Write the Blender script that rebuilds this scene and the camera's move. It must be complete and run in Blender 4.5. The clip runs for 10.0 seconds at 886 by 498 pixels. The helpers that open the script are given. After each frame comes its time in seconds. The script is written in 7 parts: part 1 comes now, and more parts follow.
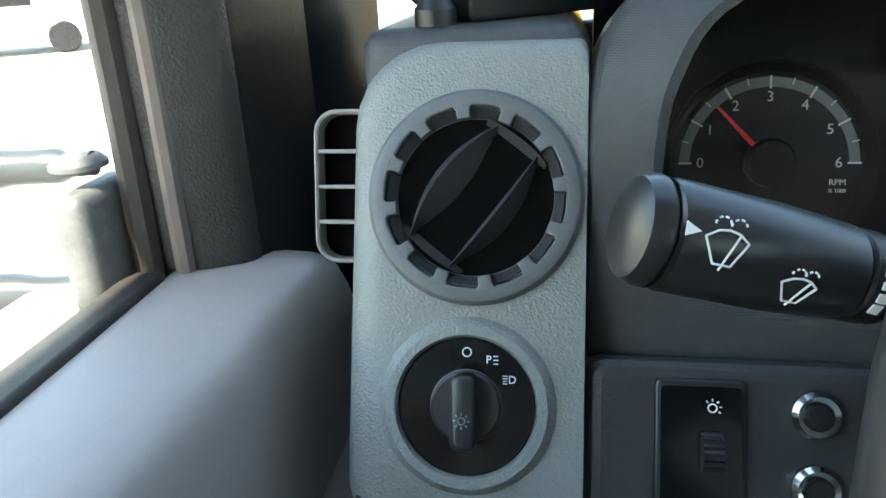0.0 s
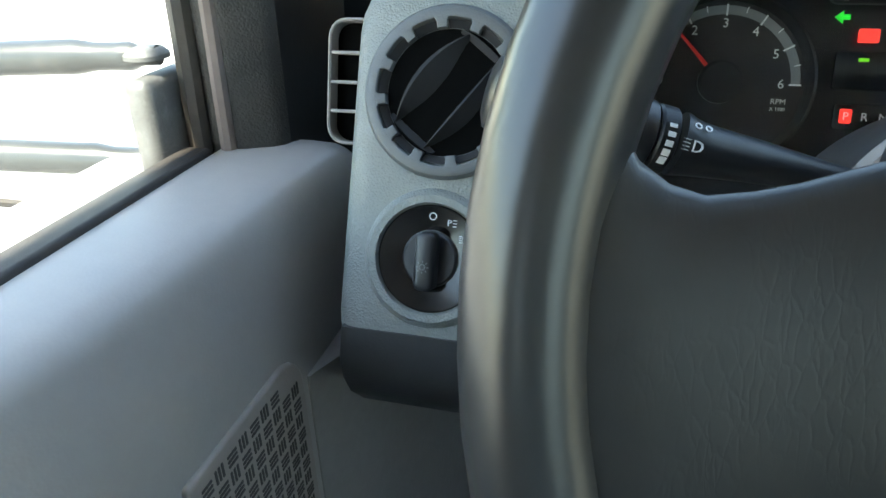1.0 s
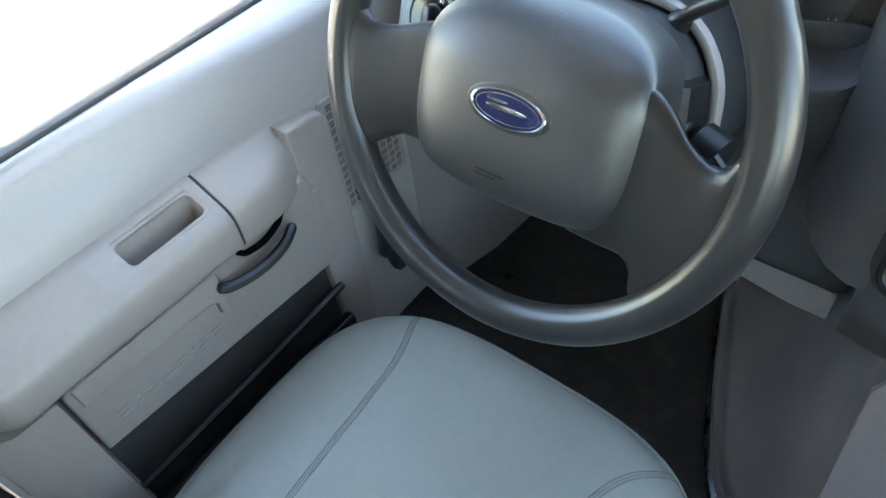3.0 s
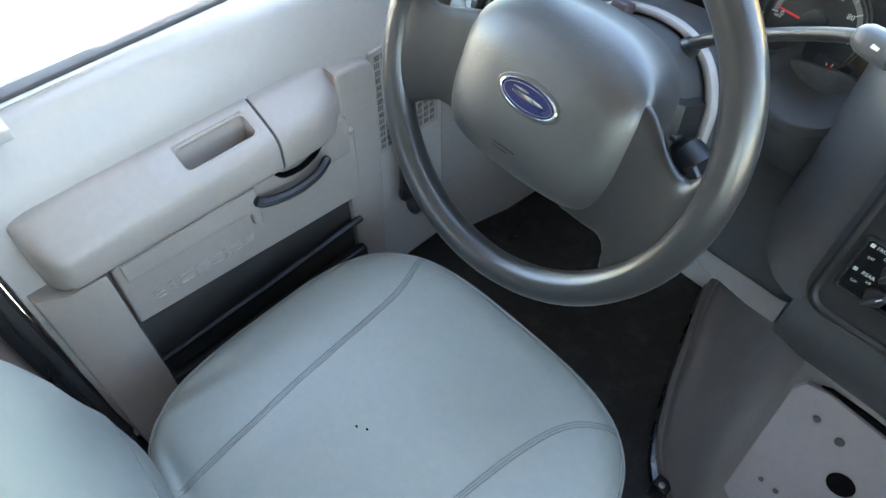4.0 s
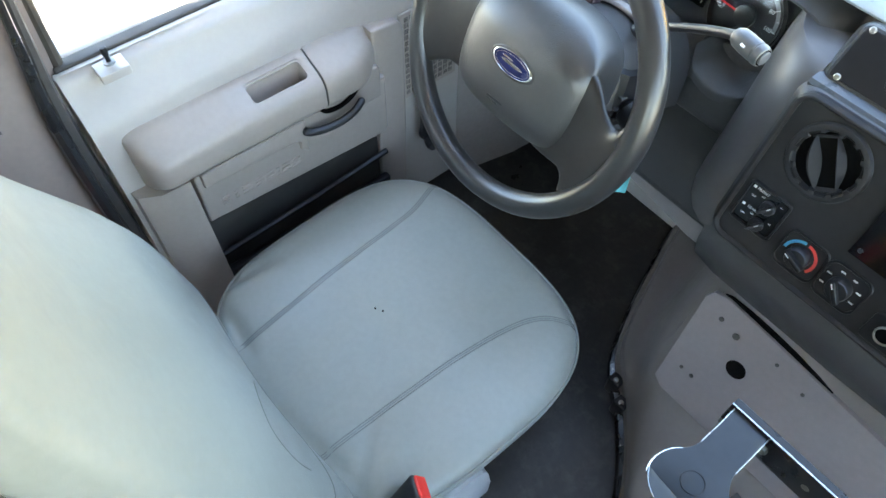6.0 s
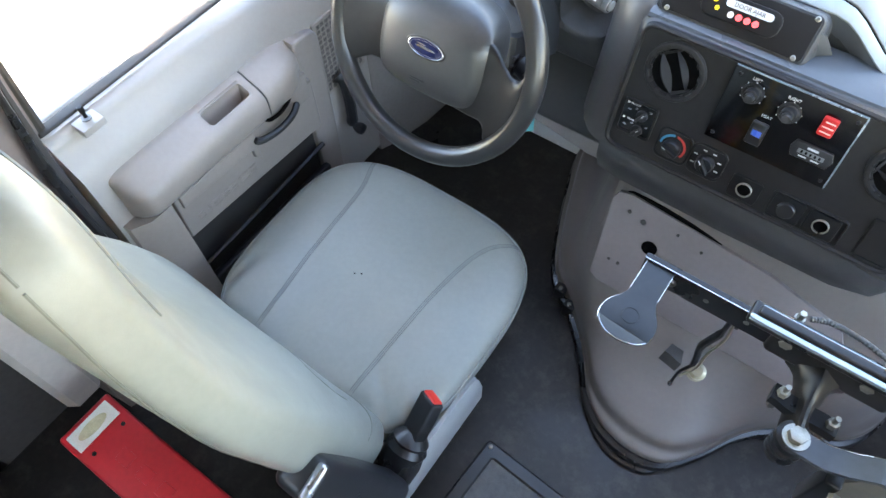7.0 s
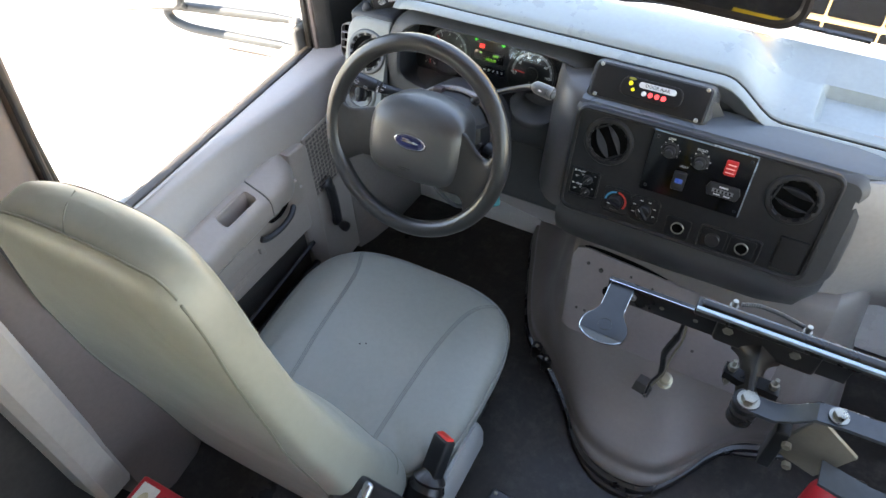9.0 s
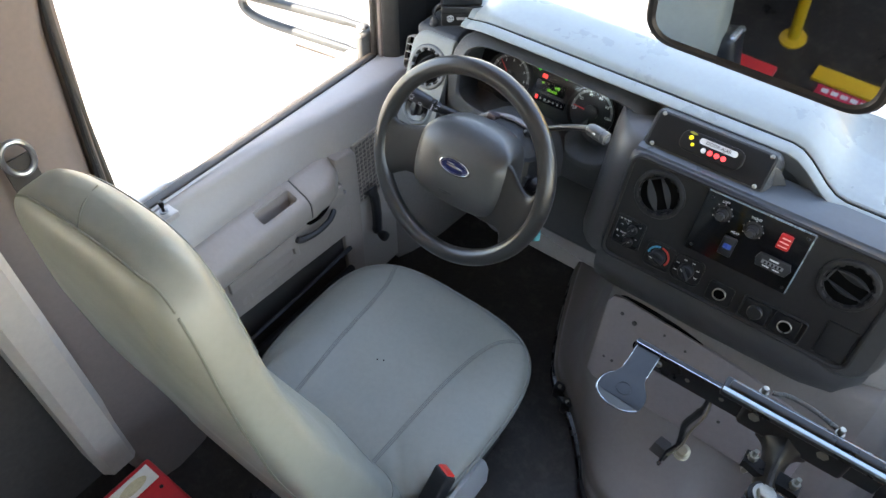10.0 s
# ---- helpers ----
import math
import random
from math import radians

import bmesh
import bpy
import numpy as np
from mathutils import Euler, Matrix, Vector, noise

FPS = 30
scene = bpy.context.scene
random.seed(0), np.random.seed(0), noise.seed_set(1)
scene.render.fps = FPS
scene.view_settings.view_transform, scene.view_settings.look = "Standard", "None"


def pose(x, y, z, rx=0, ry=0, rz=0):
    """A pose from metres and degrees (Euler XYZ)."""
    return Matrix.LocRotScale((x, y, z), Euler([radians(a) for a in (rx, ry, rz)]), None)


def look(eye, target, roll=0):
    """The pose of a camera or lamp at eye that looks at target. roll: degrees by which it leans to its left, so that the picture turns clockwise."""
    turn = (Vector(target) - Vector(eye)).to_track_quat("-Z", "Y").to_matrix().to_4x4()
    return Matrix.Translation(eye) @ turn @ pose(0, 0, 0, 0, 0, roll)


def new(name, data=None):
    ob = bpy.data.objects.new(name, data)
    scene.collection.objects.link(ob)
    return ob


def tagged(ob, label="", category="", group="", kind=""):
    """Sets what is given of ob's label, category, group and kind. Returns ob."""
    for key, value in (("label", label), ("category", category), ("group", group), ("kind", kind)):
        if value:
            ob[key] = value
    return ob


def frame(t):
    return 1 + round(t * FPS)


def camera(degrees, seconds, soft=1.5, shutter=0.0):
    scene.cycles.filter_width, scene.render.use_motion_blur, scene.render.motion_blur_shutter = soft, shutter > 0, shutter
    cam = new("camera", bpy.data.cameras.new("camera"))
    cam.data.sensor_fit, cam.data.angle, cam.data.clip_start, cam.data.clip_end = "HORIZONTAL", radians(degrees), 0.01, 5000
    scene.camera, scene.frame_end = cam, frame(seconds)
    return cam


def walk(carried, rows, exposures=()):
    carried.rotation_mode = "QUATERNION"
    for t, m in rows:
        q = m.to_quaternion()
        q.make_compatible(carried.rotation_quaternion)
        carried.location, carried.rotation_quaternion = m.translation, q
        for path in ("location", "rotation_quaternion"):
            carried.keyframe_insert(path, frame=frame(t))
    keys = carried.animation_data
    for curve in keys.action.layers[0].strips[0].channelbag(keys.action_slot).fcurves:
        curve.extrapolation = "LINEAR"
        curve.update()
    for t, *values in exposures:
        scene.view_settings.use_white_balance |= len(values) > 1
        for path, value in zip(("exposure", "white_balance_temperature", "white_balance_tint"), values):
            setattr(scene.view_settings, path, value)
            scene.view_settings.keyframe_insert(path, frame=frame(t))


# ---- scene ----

cam = camera(64.3, 10.0)
PATH = [
    (0, (-0.238, -0.047, 0.815), (-0.542, 1.774, 0.045), -2.8),
    (0.5, (-0.226, -0.079, 0.796), (-0.575, 1.696, -0.056), -2.5),
    (1, (-0.167, -0.127, 0.818), (-0.654, 1.579, -0.104), -1.7),
    (1.5, (-0.036, -0.204, 0.885), (-0.676, 1.39, -0.14), -1.9),
    (2, (0.112, -0.272, 0.98), (-0.698, 1.118, -0.208), -4.7),
    (2.5, (0.221, -0.325, 1.043), (-0.78, 0.735, -0.326), -9.1),
    (3, (0.257, -0.349, 1.072), (-0.688, 0.597, -0.415), -8.9),
    (3.2, (0.259, -0.369, 1.089), (-0.689, 0.547, -0.415), -8.8),
    (4.3, (0.323, -0.411, 1.184), (-0.569, 0.428, -0.397), 1.8),
    (4.5, (0.323, -0.426, 1.201), (-0.594, 0.463, -0.338), 2.2),
    (5, (0.35, -0.443, 1.231), (-0.593, 0.428, -0.303), 1.9),
    (5.5, (0.442, -0.445, 1.268), (-0.565, 0.306, -0.289), -1.4),
    (6, (0.466, -0.503, 1.343), (-0.381, 0.214, -0.321), 1.0),
    (6.2, (0.462, -0.562, 1.397), (-0.272, 0.212, -0.295), 0.7),
    (7.3, (0.573, -0.686, 1.545), (-0.079, 0.147, -0.152), -3.3),
    (7.5, (0.592, -0.714, 1.576), (-0.083, 0.156, -0.094), -3.5),
    (8, (0.606, -0.802, 1.615), (-0.116, 0.261, 0.083), -3.0),
    (8.5, (0.599, -0.864, 1.618), (-0.096, 0.248, 0.107), -3.3),
    (9, (0.587, -0.889, 1.622), (-0.089, 0.254, 0.126), -3.2),
    (9.5, (0.584, -0.892, 1.623), (-0.114, 0.255, 0.141), -1.8),
    (10, (0.59, -0.822, 1.628), (-0.213, 0.251, 0.143), 0.5),
]
EXPOSURES = [(0.0, 2.95, 7200, 0), (1.0, 2.9, 7200, 0), (2.0, 2.95, 7250, 2), (3.0, 3.78, 7300, 6), (4.5, 4.08, 7400, 8), (6.0, 4.04, 7500, 8), (7.5, 3.97, 7800, 15), (8.5, 3.48, 8000, 15), (10.0, 3.2, 7950, 15)]
walk(cam, [(t, look(eye, target, roll)) for t, eye, target, roll in PATH], EXPOSURES)

# ---- world and light ----
SUN_ELEV, SUN_TURN = radians(58), radians(200)
world = bpy.data.worlds.new("sky")
world.use_nodes = True
scene.world = world
_nt = world.node_tree
_bg = _nt.nodes["Background"]
_sky = _nt.nodes.new("ShaderNodeTexSky")
_sky.sky_type = "NISHITA"
_sky.sun_disc = False
_sky.dust_density, _sky.air_density = 0.4, 1.25
_sky.sun_elevation, _sky.sun_rotation = SUN_ELEV, SUN_TURN
_nt.links.new(_sky.outputs[0], _bg.inputs[0])
_bg.inputs[1].default_value = 0.15
sun = new("sun", bpy.data.lights.new("sun", "SUN"))
sun.data.energy, sun.data.angle, sun.data.color = 3.6, radians(0.6), (1.0, 0.95, 0.88)
# the sun stands behind the cab and to its left, high up
sun.matrix_world = look((0, 0, 5), (0 - math.sin(SUN_TURN) * math.cos(SUN_ELEV), -math.cos(SUN_TURN) * math.cos(SUN_ELEV), 5 - math.sin(SUN_ELEV)))


# ---- materials ----
def material(name, color, rough=0.5, metal=0.0, vary=0.12, vary_scale=6.0, grain=0.0, grain_scale=500.0, grain_kind="voronoi",
             rough_vary=0.1, spots=0.0, spot_color=(0.5, 0.5, 0.5), spot_lo=0.56, spec=0.5, coat=0.0, emit=0.0, dust=0.0):
    m = bpy.data.materials.new(name)
    m.use_nodes = True
    nt = m.node_tree
    n, l = nt.nodes, nt.links
    b = n["Principled BSDF"]
    tc = n.new("ShaderNodeTexCoord")
    big = n.new("ShaderNodeTexNoise")
    big.inputs["Scale"].default_value, big.inputs["Detail"].default_value, big.inputs["Roughness"].default_value = vary_scale, 6.0, 0.65
    l.new(tc.outputs["Object"], big.inputs["Vector"])
    fine = n.new("ShaderNodeTexNoise")
    fine.inputs["Scale"].default_value, fine.inputs["Detail"].default_value = vary_scale * 17, 4.0
    l.new(tc.outputs["Object"], fine.inputs["Vector"])
    ramp = n.new("ShaderNodeMapRange")
    ramp.inputs[1].default_value, ramp.inputs[2].default_value = 0.3, 0.7
    ramp.inputs[3].default_value, ramp.inputs[4].default_value = 1 - vary, 1 + vary
    l.new(big.outputs["Fac"], ramp.inputs[0])
    ramp2 = n.new("ShaderNodeMapRange")
    ramp2.inputs[1].default_value, ramp2.inputs[2].default_value = 0.3, 0.7
    ramp2.inputs[3].default_value, ramp2.inputs[4].default_value = 1 - vary * 0.6, 1 + vary * 0.6
    l.new(fine.outputs["Fac"], ramp2.inputs[0])
    mul = n.new("ShaderNodeMath")
    mul.operation = "MULTIPLY"
    l.new(ramp.outputs[0], mul.inputs[0])
    l.new(ramp2.outputs[0], mul.inputs[1])
    mix = n.new("ShaderNodeVectorMath")
    mix.operation = "SCALE"
    mix.inputs[0].default_value = color[:3]
    l.new(mul.outputs[0], mix.inputs["Scale"])
    out = mix.outputs[0]
    if spots > 0:
        sp = n.new("ShaderNodeTexNoise")
        sp.inputs["Scale"].default_value, sp.inputs["Detail"].default_value, sp.inputs["Roughness"].default_value = vary_scale * 4, 8.0, 0.75
        l.new(tc.outputs["Object"], sp.inputs["Vector"])
        sr = n.new("ShaderNodeMapRange")
        sr.inputs[1].default_value, sr.inputs[2].default_value = spot_lo, spot_lo + 0.16
        sr.inputs[3].default_value, sr.inputs[4].default_value = 0.0, spots
        l.new(sp.outputs["Fac"], sr.inputs[0])
        cm = n.new("ShaderNodeMix")
        cm.data_type = "RGBA"
        cm.inputs["B"].default_value = (*spot_color, 1)
        l.new(sr.outputs[0], cm.inputs["Factor"])
        l.new(out, cm.inputs["A"])
        out = cm.outputs["Result"]
    l.new(out, b.inputs["Base Color"])
    rr_ = n.new("ShaderNodeMapRange")
    rr_.inputs[1].default_value, rr_.inputs[2].default_value = 0.3, 0.7
    rr_.inputs[3].default_value, rr_.inputs[4].default_value = max(0.02, rough - rough_vary), min(1.0, rough + rough_vary)
    l.new(big.outputs["Fac"], rr_.inputs[0])
    l.new(rr_.outputs[0], b.inputs["Roughness"])
    b.inputs["Metallic"].default_value = metal
    b.inputs["Specular IOR Level"].default_value = spec
    b.inputs["Coat Weight"].default_value = coat
    if emit > 0:
        b.inputs["Emission Color"].default_value = (*color[:3], 1)
        b.inputs["Emission Strength"].default_value = emit
    if grain > 0:
        if grain_kind == "voronoi":
            g = n.new("ShaderNodeTexVoronoi")
            g.feature = "SMOOTH_F1"
            g.inputs["Scale"].default_value = grain_scale
            gout = g.outputs["Distance"]
        elif grain_kind == "dots":
            g = n.new("ShaderNodeTexVoronoi")
            g.inputs["Scale"].default_value = grain_scale
            g.inputs["Randomness"].default_value = 0.0
            gout = g.outputs["Distance"]
        else:
            g = n.new("ShaderNodeTexNoise")
            g.inputs["Scale"].default_value, g.inputs["Detail"].default_value = grain_scale, 5.0
            gout = g.outputs["Fac"]
        l.new(tc.outputs["Object"], g.inputs["Vector"])
        bp = n.new("ShaderNodeBump")
        bp.inputs["Strength"].default_value, bp.inputs["Distance"].default_value = grain, 0.0006
        l.new(gout, bp.inputs["Height"])
        l.new(bp.outputs[0], b.inputs["Normal"])
    return m


def wrinkled(name, color, rough, scale, depth, stretch=(1, 1, 0.35), vary=0.15, spec=0.5):
    """Leather-grained skin: a net of fine creases, bent by noise, over soft swells."""
    m = material(name, color, rough, vary=vary, spec=spec)
    n, l = m.node_tree.nodes, m.node_tree.links
    tc = n.new("ShaderNodeTexCoord")
    mp = n.new("ShaderNodeMapping")
    mp.inputs["Scale"].default_value = stretch
    l.new(tc.outputs["Object"], mp.inputs["Vector"])
    wob = n.new("ShaderNodeTexNoise")
    wob.inputs["Scale"].default_value, wob.inputs["Detail"].default_value = scale * 0.6, 3.0
    l.new(mp.outputs[0], wob.inputs["Vector"])
    add = n.new("ShaderNodeVectorMath")
    add.operation = "MULTIPLY_ADD"
    add.inputs[1].default_value = (1.6 / scale,) * 3
    l.new(wob.outputs["Color"], add.inputs[0])
    l.new(mp.outputs[0], add.inputs[2])
    w = n.new("ShaderNodeTexVoronoi")
    w.feature = "DISTANCE_TO_EDGE"
    w.inputs["Scale"].default_value = scale
    l.new(add.outputs[0], w.inputs["Vector"])
    cut = n.new("ShaderNodeMapRange")
    cut.inputs[1].default_value, cut.inputs[2].default_value = 0.0, 0.16
    l.new(w.outputs["Distance"], cut.inputs[0])
    fade = n.new("ShaderNodeTexNoise")
    fade.inputs["Scale"].default_value, fade.inputs["Detail"].default_value = scale * 0.12, 2.0
    l.new(tc.outputs["Object"], fade.inputs["Vector"])
    fr = n.new("ShaderNodeMapRange")
    fr.inputs[1].default_value, fr.inputs[2].default_value, fr.inputs[3].default_value, fr.inputs[4].default_value = 0.4, 0.65, 0.15, 1.0
    l.new(fade.outputs["Fac"], fr.inputs[0])
    st = n.new("ShaderNodeMath")
    st.operation = "MULTIPLY"
    st.inputs[1].default_value = depth
    l.new(fr.outputs[0], st.inputs[0])
    bp = n.new("ShaderNodeBump")
    bp.inputs["Distance"].default_value = 0.0006
    l.new(st.outputs[0], bp.inputs["Strength"])
    l.new(cut.outputs[0], bp.inputs["Height"])
    l.new(bp.outputs[0], n["Principled BSDF"].inputs["Normal"])
    return m


def glass_material(name, gloss=0.06, tint=(1, 1, 1)):
    m = bpy.data.materials.new(name)
    m.use_nodes = True
    n, l = m.node_tree.nodes, m.node_tree.links
    n.remove(n["Principled BSDF"])
    tr, gl, mx, lw = n.new("ShaderNodeBsdfTransparent"), n.new("ShaderNodeBsdfGlossy"), n.new("ShaderNodeMixShader"), n.new("ShaderNodeLayerWeight")
    tr.inputs[0].default_value = (*tint, 1)
    gl.inputs["Roughness"].default_value = 0.02
    lw.inputs["Blend"].default_value = 0.5
    pw, ml = n.new("ShaderNodeMath"), n.new("ShaderNodeMath")
    pw.operation, ml.operation = "POWER", "MULTIPLY_ADD"
    pw.inputs[1].default_value = 4.0
    ml.inputs[1].default_value, ml.inputs[2].default_value = 0.5, gloss * 0.5
    l.new(lw.outputs["Facing"], pw.inputs[0])
    l.new(pw.outputs[0], ml.inputs[0])
    l.new(ml.outputs[0], mx.inputs[0])
    l.new(tr.outputs[0], mx.inputs[1])
    l.new(gl.outputs[0], mx.inputs[2])
    l.new(mx.outputs[0], n["Material Output"].inputs[0])
    return m


SILVER = material("silver_grained_plastic", (0.185, 0.196, 0.189), 0.36, vary=0.05, grain=0.9, grain_scale=820, spec=0.55)
SILVER_PLAIN = material("silver_plain_plastic", (0.3, 0.31, 0.31), 0.4, vary=0.05, grain=0.25, grain_scale=700)
DOOR_GREY = material("door_grey_plastic", (0.315, 0.27, 0.242), 0.40, vary=0.05, grain=0.15, grain_scale=650)
# the door grey made paler and cooler for the skylight on the sill
SILL_LIT = material("sill_skylit_grey_plastic", (0.368, 0.338, 0.314), 0.40, vary=0.03, grain=0.12, grain_scale=520)
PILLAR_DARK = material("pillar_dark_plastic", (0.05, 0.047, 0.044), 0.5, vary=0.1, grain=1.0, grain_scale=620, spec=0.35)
BEIGE_TRIM = material("pillar_grey_beige_plastic", (0.52, 0.455, 0.40), 0.5, vary=0.07, vary_scale=4, grain=0.3, grain_scale=600, spots=0.15, spot_color=(0.22, 0.2, 0.18))
# dash slate lightened in colour for the light on the rounded shoulder
SHOULDER_LIT = material("shoulder_lit_slate_plastic", (0.072, 0.07, 0.071), 0.4, vary=0.08, grain=0.15, grain_scale=700)
STACK = material("dash_slate_plastic", (0.05, 0.05, 0.052), 0.42, vary=0.08, grain=0.25, grain_scale=700)
COL_DARK = material("column_dark_plastic", (0.034, 0.034, 0.035), 0.42, vary=0.1, grain=0.3, grain_scale=800, spec=0.35)
DASH_DARK = material("dash_charcoal_plastic", (0.047, 0.049, 0.052), 0.4, vary=0.12, grain=0.5, grain_scale=900, grain_kind="dots", spec=0.4)
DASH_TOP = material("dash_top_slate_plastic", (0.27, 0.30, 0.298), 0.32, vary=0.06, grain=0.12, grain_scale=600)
# the padded top's slate again, darkened for faces that lie in shade
DASH_SHADED = material("dash_shaded_slate_plastic", (0.075, 0.083, 0.092), 0.34, vary=0.06, grain=0.12, grain_scale=600, spec=0.4)
DASH_SIDE = material("dash_grey_brown_plastic", (0.265, 0.242, 0.228), 0.43, vary=0.08, grain=0.15, grain_scale=600)
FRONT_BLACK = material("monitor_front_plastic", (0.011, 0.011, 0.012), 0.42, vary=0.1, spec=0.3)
BEZEL = material("bezel_black_plastic", (0.021, 0.020, 0.021), 0.45, vary=0.2, grain=0.35, grain_scale=700, spec=0.3)
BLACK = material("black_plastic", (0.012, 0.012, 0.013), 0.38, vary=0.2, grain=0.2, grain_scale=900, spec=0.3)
BLACK_SATIN = material("black_satin_plastic", (0.016, 0.016, 0.018), 0.34, vary=0.15, spec=0.5)
# in gaps, wells and grooves this near-black stands for their shade
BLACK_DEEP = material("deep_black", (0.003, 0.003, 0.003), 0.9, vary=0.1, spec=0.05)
GLOSS_BLACK = material("gloss_black", (0.006, 0.006, 0.007), 0.12, vary=0.1, rough_vary=0.04, spots=0.1, spot_color=(0.05, 0.05, 0.05))
VENT_GREY = material("vent_ring_grey", (0.10, 0.106, 0.11), 0.4, vary=0.08, grain=0.2, grain_scale=900)
HUB_SKIN = wrinkled("airbag_cover_skin", (0.026, 0.0255, 0.026), 0.43, 330, 0.2, (1, 0.5, 0.32), vary=0.16, spec=1.0)
SPOKE_SKIN = wrinkled("spoke_skin", (0.022, 0.0205, 0.020), 0.37, 330, 0.09, (1, 0.5, 0.32), vary=0.16, spec=0.45)
WHEEL = material("wheel_leather_plastic", (0.022, 0.0205, 0.020), 0.36, vary=0.12, vary_scale=30, rough_vary=0.05, grain=0.3, grain_scale=480, grain_kind="noise", spec=0.75)
RIM = material("wheel_rim_plastic", (0.022, 0.0215, 0.022), 0.29, vary=0.0, rough_vary=0.0, spec=0.65)
VINYL = wrinkled("seat_vinyl", (0.203, 0.211, 0.19), 0.40, 420, 0.12, (1, 1, 1), vary=0.05, spec=0.55)
STITCH = material("stitch_thread", (0.14, 0.146, 0.134), 0.7, vary=0.1)
FLOOR_RUBBER = material("floor_rubber", (0.022, 0.0185, 0.0165), 0.4, spot_lo=0.5, vary=0.35, vary_scale=4, grain=0.3, grain_scale=260, grain_kind="noise", spots=0.45, spot_color=(0.08, 0.071, 0.065), rough_vary=0.18, spec=0.36)
CARPET_GREY = material("mat_grey_carpet", (0.10, 0.10, 0.10), 0.9, vary=0.25, vary_scale=60, grain=1.0, grain_scale=1500, grain_kind="noise")
COVER = material("engine_cover_plastic", (0.16, 0.142, 0.131), 0.40, vary=0.06, grain=0.1, grain_scale=520)
PLATE = material("cover_plate_paint", (0.205, 0.18, 0.178), 0.4, vary=0.06, grain=0.15, grain_scale=900)
RUBBER = material("black_rubber", (0.012, 0.012, 0.013), 0.3, vary=0.15)
SEAL_BROWN = material("window_channel_rubber", (0.055, 0.046, 0.038), 0.6, vary=0.2, grain=0.3, grain_scale=800, grain_kind="noise")
PANEL_BROWN = material("pillar_brown_plastic", (0.185, 0.146, 0.13), 0.55, vary=0.08, grain=0.15, grain_scale=600)
SLOT_DARK = material("grille_slot_shade", (0.06, 0.056, 0.053), 0.7, vary=0.1)
SEAL = material("weatherstrip_rubber", (0.034, 0.03, 0.028), 0.6, vary=0.2, grain=0.4, grain_scale=800, grain_kind="noise")
STEEL_PAINT = material("black_painted_steel", (0.012, 0.012, 0.013), 0.32, vary=0.2, rough_vary=0.1, spec=0.35)
CAST_BLACK = material("cast_black_paint", (0.016, 0.0145, 0.0145), 0.34, vary=0.2, spec=0.35)
STRAP_STEEL = material("strap_painted_steel", (0.032, 0.038, 0.045), 0.34, vary=0.15, rough_vary=0.08, spec=0.5)
STEEL_GREY = material("slate_painted_steel", (0.016, 0.019, 0.023), 0.34, vary=0.12, rough_vary=0.08, spec=0.3)
STEEL = material("bare_steel", (0.36, 0.38, 0.41), 0.28, metal=0.9, vary=0.12, rough_vary=0.1)
ZINC = material("zinc_bolt", (0.29, 0.285, 0.25), 0.34, metal=0.8, vary=0.15, vary_scale=40)
CHROME = material("chrome", (0.6, 0.6, 0.6), 0.14, metal=1.0, vary=0.05)
ALU = material("aluminium_rail", (0.34, 0.42, 0.47), 0.25, metal=0.6, vary=0.08)
NAVY = material("emblem_navy", (0.008, 0.012, 0.06), 0.25, vary=0.05)
WHITE_MARK = material("white_marking", (0.72, 0.72, 0.72), 0.5, vary=0.04)
GREY_MARK = material("grey_marking", (0.20, 0.205, 0.21), 0.5, vary=0.05)
RED_NEEDLE = material("red_needle", (0.45, 0.02, 0.018), 0.4, vary=0.05, emit=0.03)
RED_LAMP = material("red_lamp", (0.9, 0.03, 0.025), 0.4, vary=0.02, emit=0.2)
GREEN_LAMP = material("green_lamp", (0.02, 0.8, 0.05), 0.4, vary=0.02, emit=0.06)
GREEN_DIGIT = material("green_digits", (0.18, 0.75, 0.02), 0.4, vary=0.02, emit=0.06)
YELLOW_LAMP = material("yellow_lamp", (0.9, 0.75, 0.03), 0.4, vary=0.02, emit=0.08)
PINK_LAMP = material("lit_red_lamp", (0.8, 0.05, 0.06), 0.35, vary=0.02, emit=0.35)
RED_SWITCH = material("red_switch", (0.30, 0.008, 0.008), 0.4, vary=0.05, emit=0.06)
RED_PAINT = material("red_plastic", (0.52, 0.016, 0.026), 0.4, vary=0.1, grain=0.2, grain_scale=800, spots=0.12, spot_color=(0.25, 0.02, 0.02))
RED_BUTTON = material("buckle_red", (0.65, 0.03, 0.02), 0.35, vary=0.05)
BLUE_BAND = material("blue_band", (0.05, 0.35, 0.6), 0.5, vary=0.05)
RED_BAND = material("red_band", (0.65, 0.06, 0.05), 0.5, vary=0.05)
PAPER = material("paper_label", (0.72, 0.70, 0.64), 0.7, vary=0.08, vary_scale=30, spots=0.5, spot_color=(0.5, 0.45, 0.25))
TEAL_CARD = material("teal_card", (0.10, 0.45, 0.50), 0.5, vary=0.15, vary_scale=30)
BUS_CREAM = material("parked_bus_tan", (0.42, 0.30, 0.14), 0.5, vary=0.06)
KNEE_GREY = material("knee_panel_plastic", (0.27, 0.25, 0.24), 0.45, vary=0.06, grain=0.4, grain_scale=650)
YELLOW = material("yellow_paint", (0.72, 0.42, 0.02), 0.4, vary=0.06)
SIGN_RED = material("sign_red", (0.6, 0.02, 0.06), 0.5, vary=0.05)
WHITE_PAINT = material("white_vehicle_paint", (0.78, 0.78, 0.77), 0.25, vary=0.03)
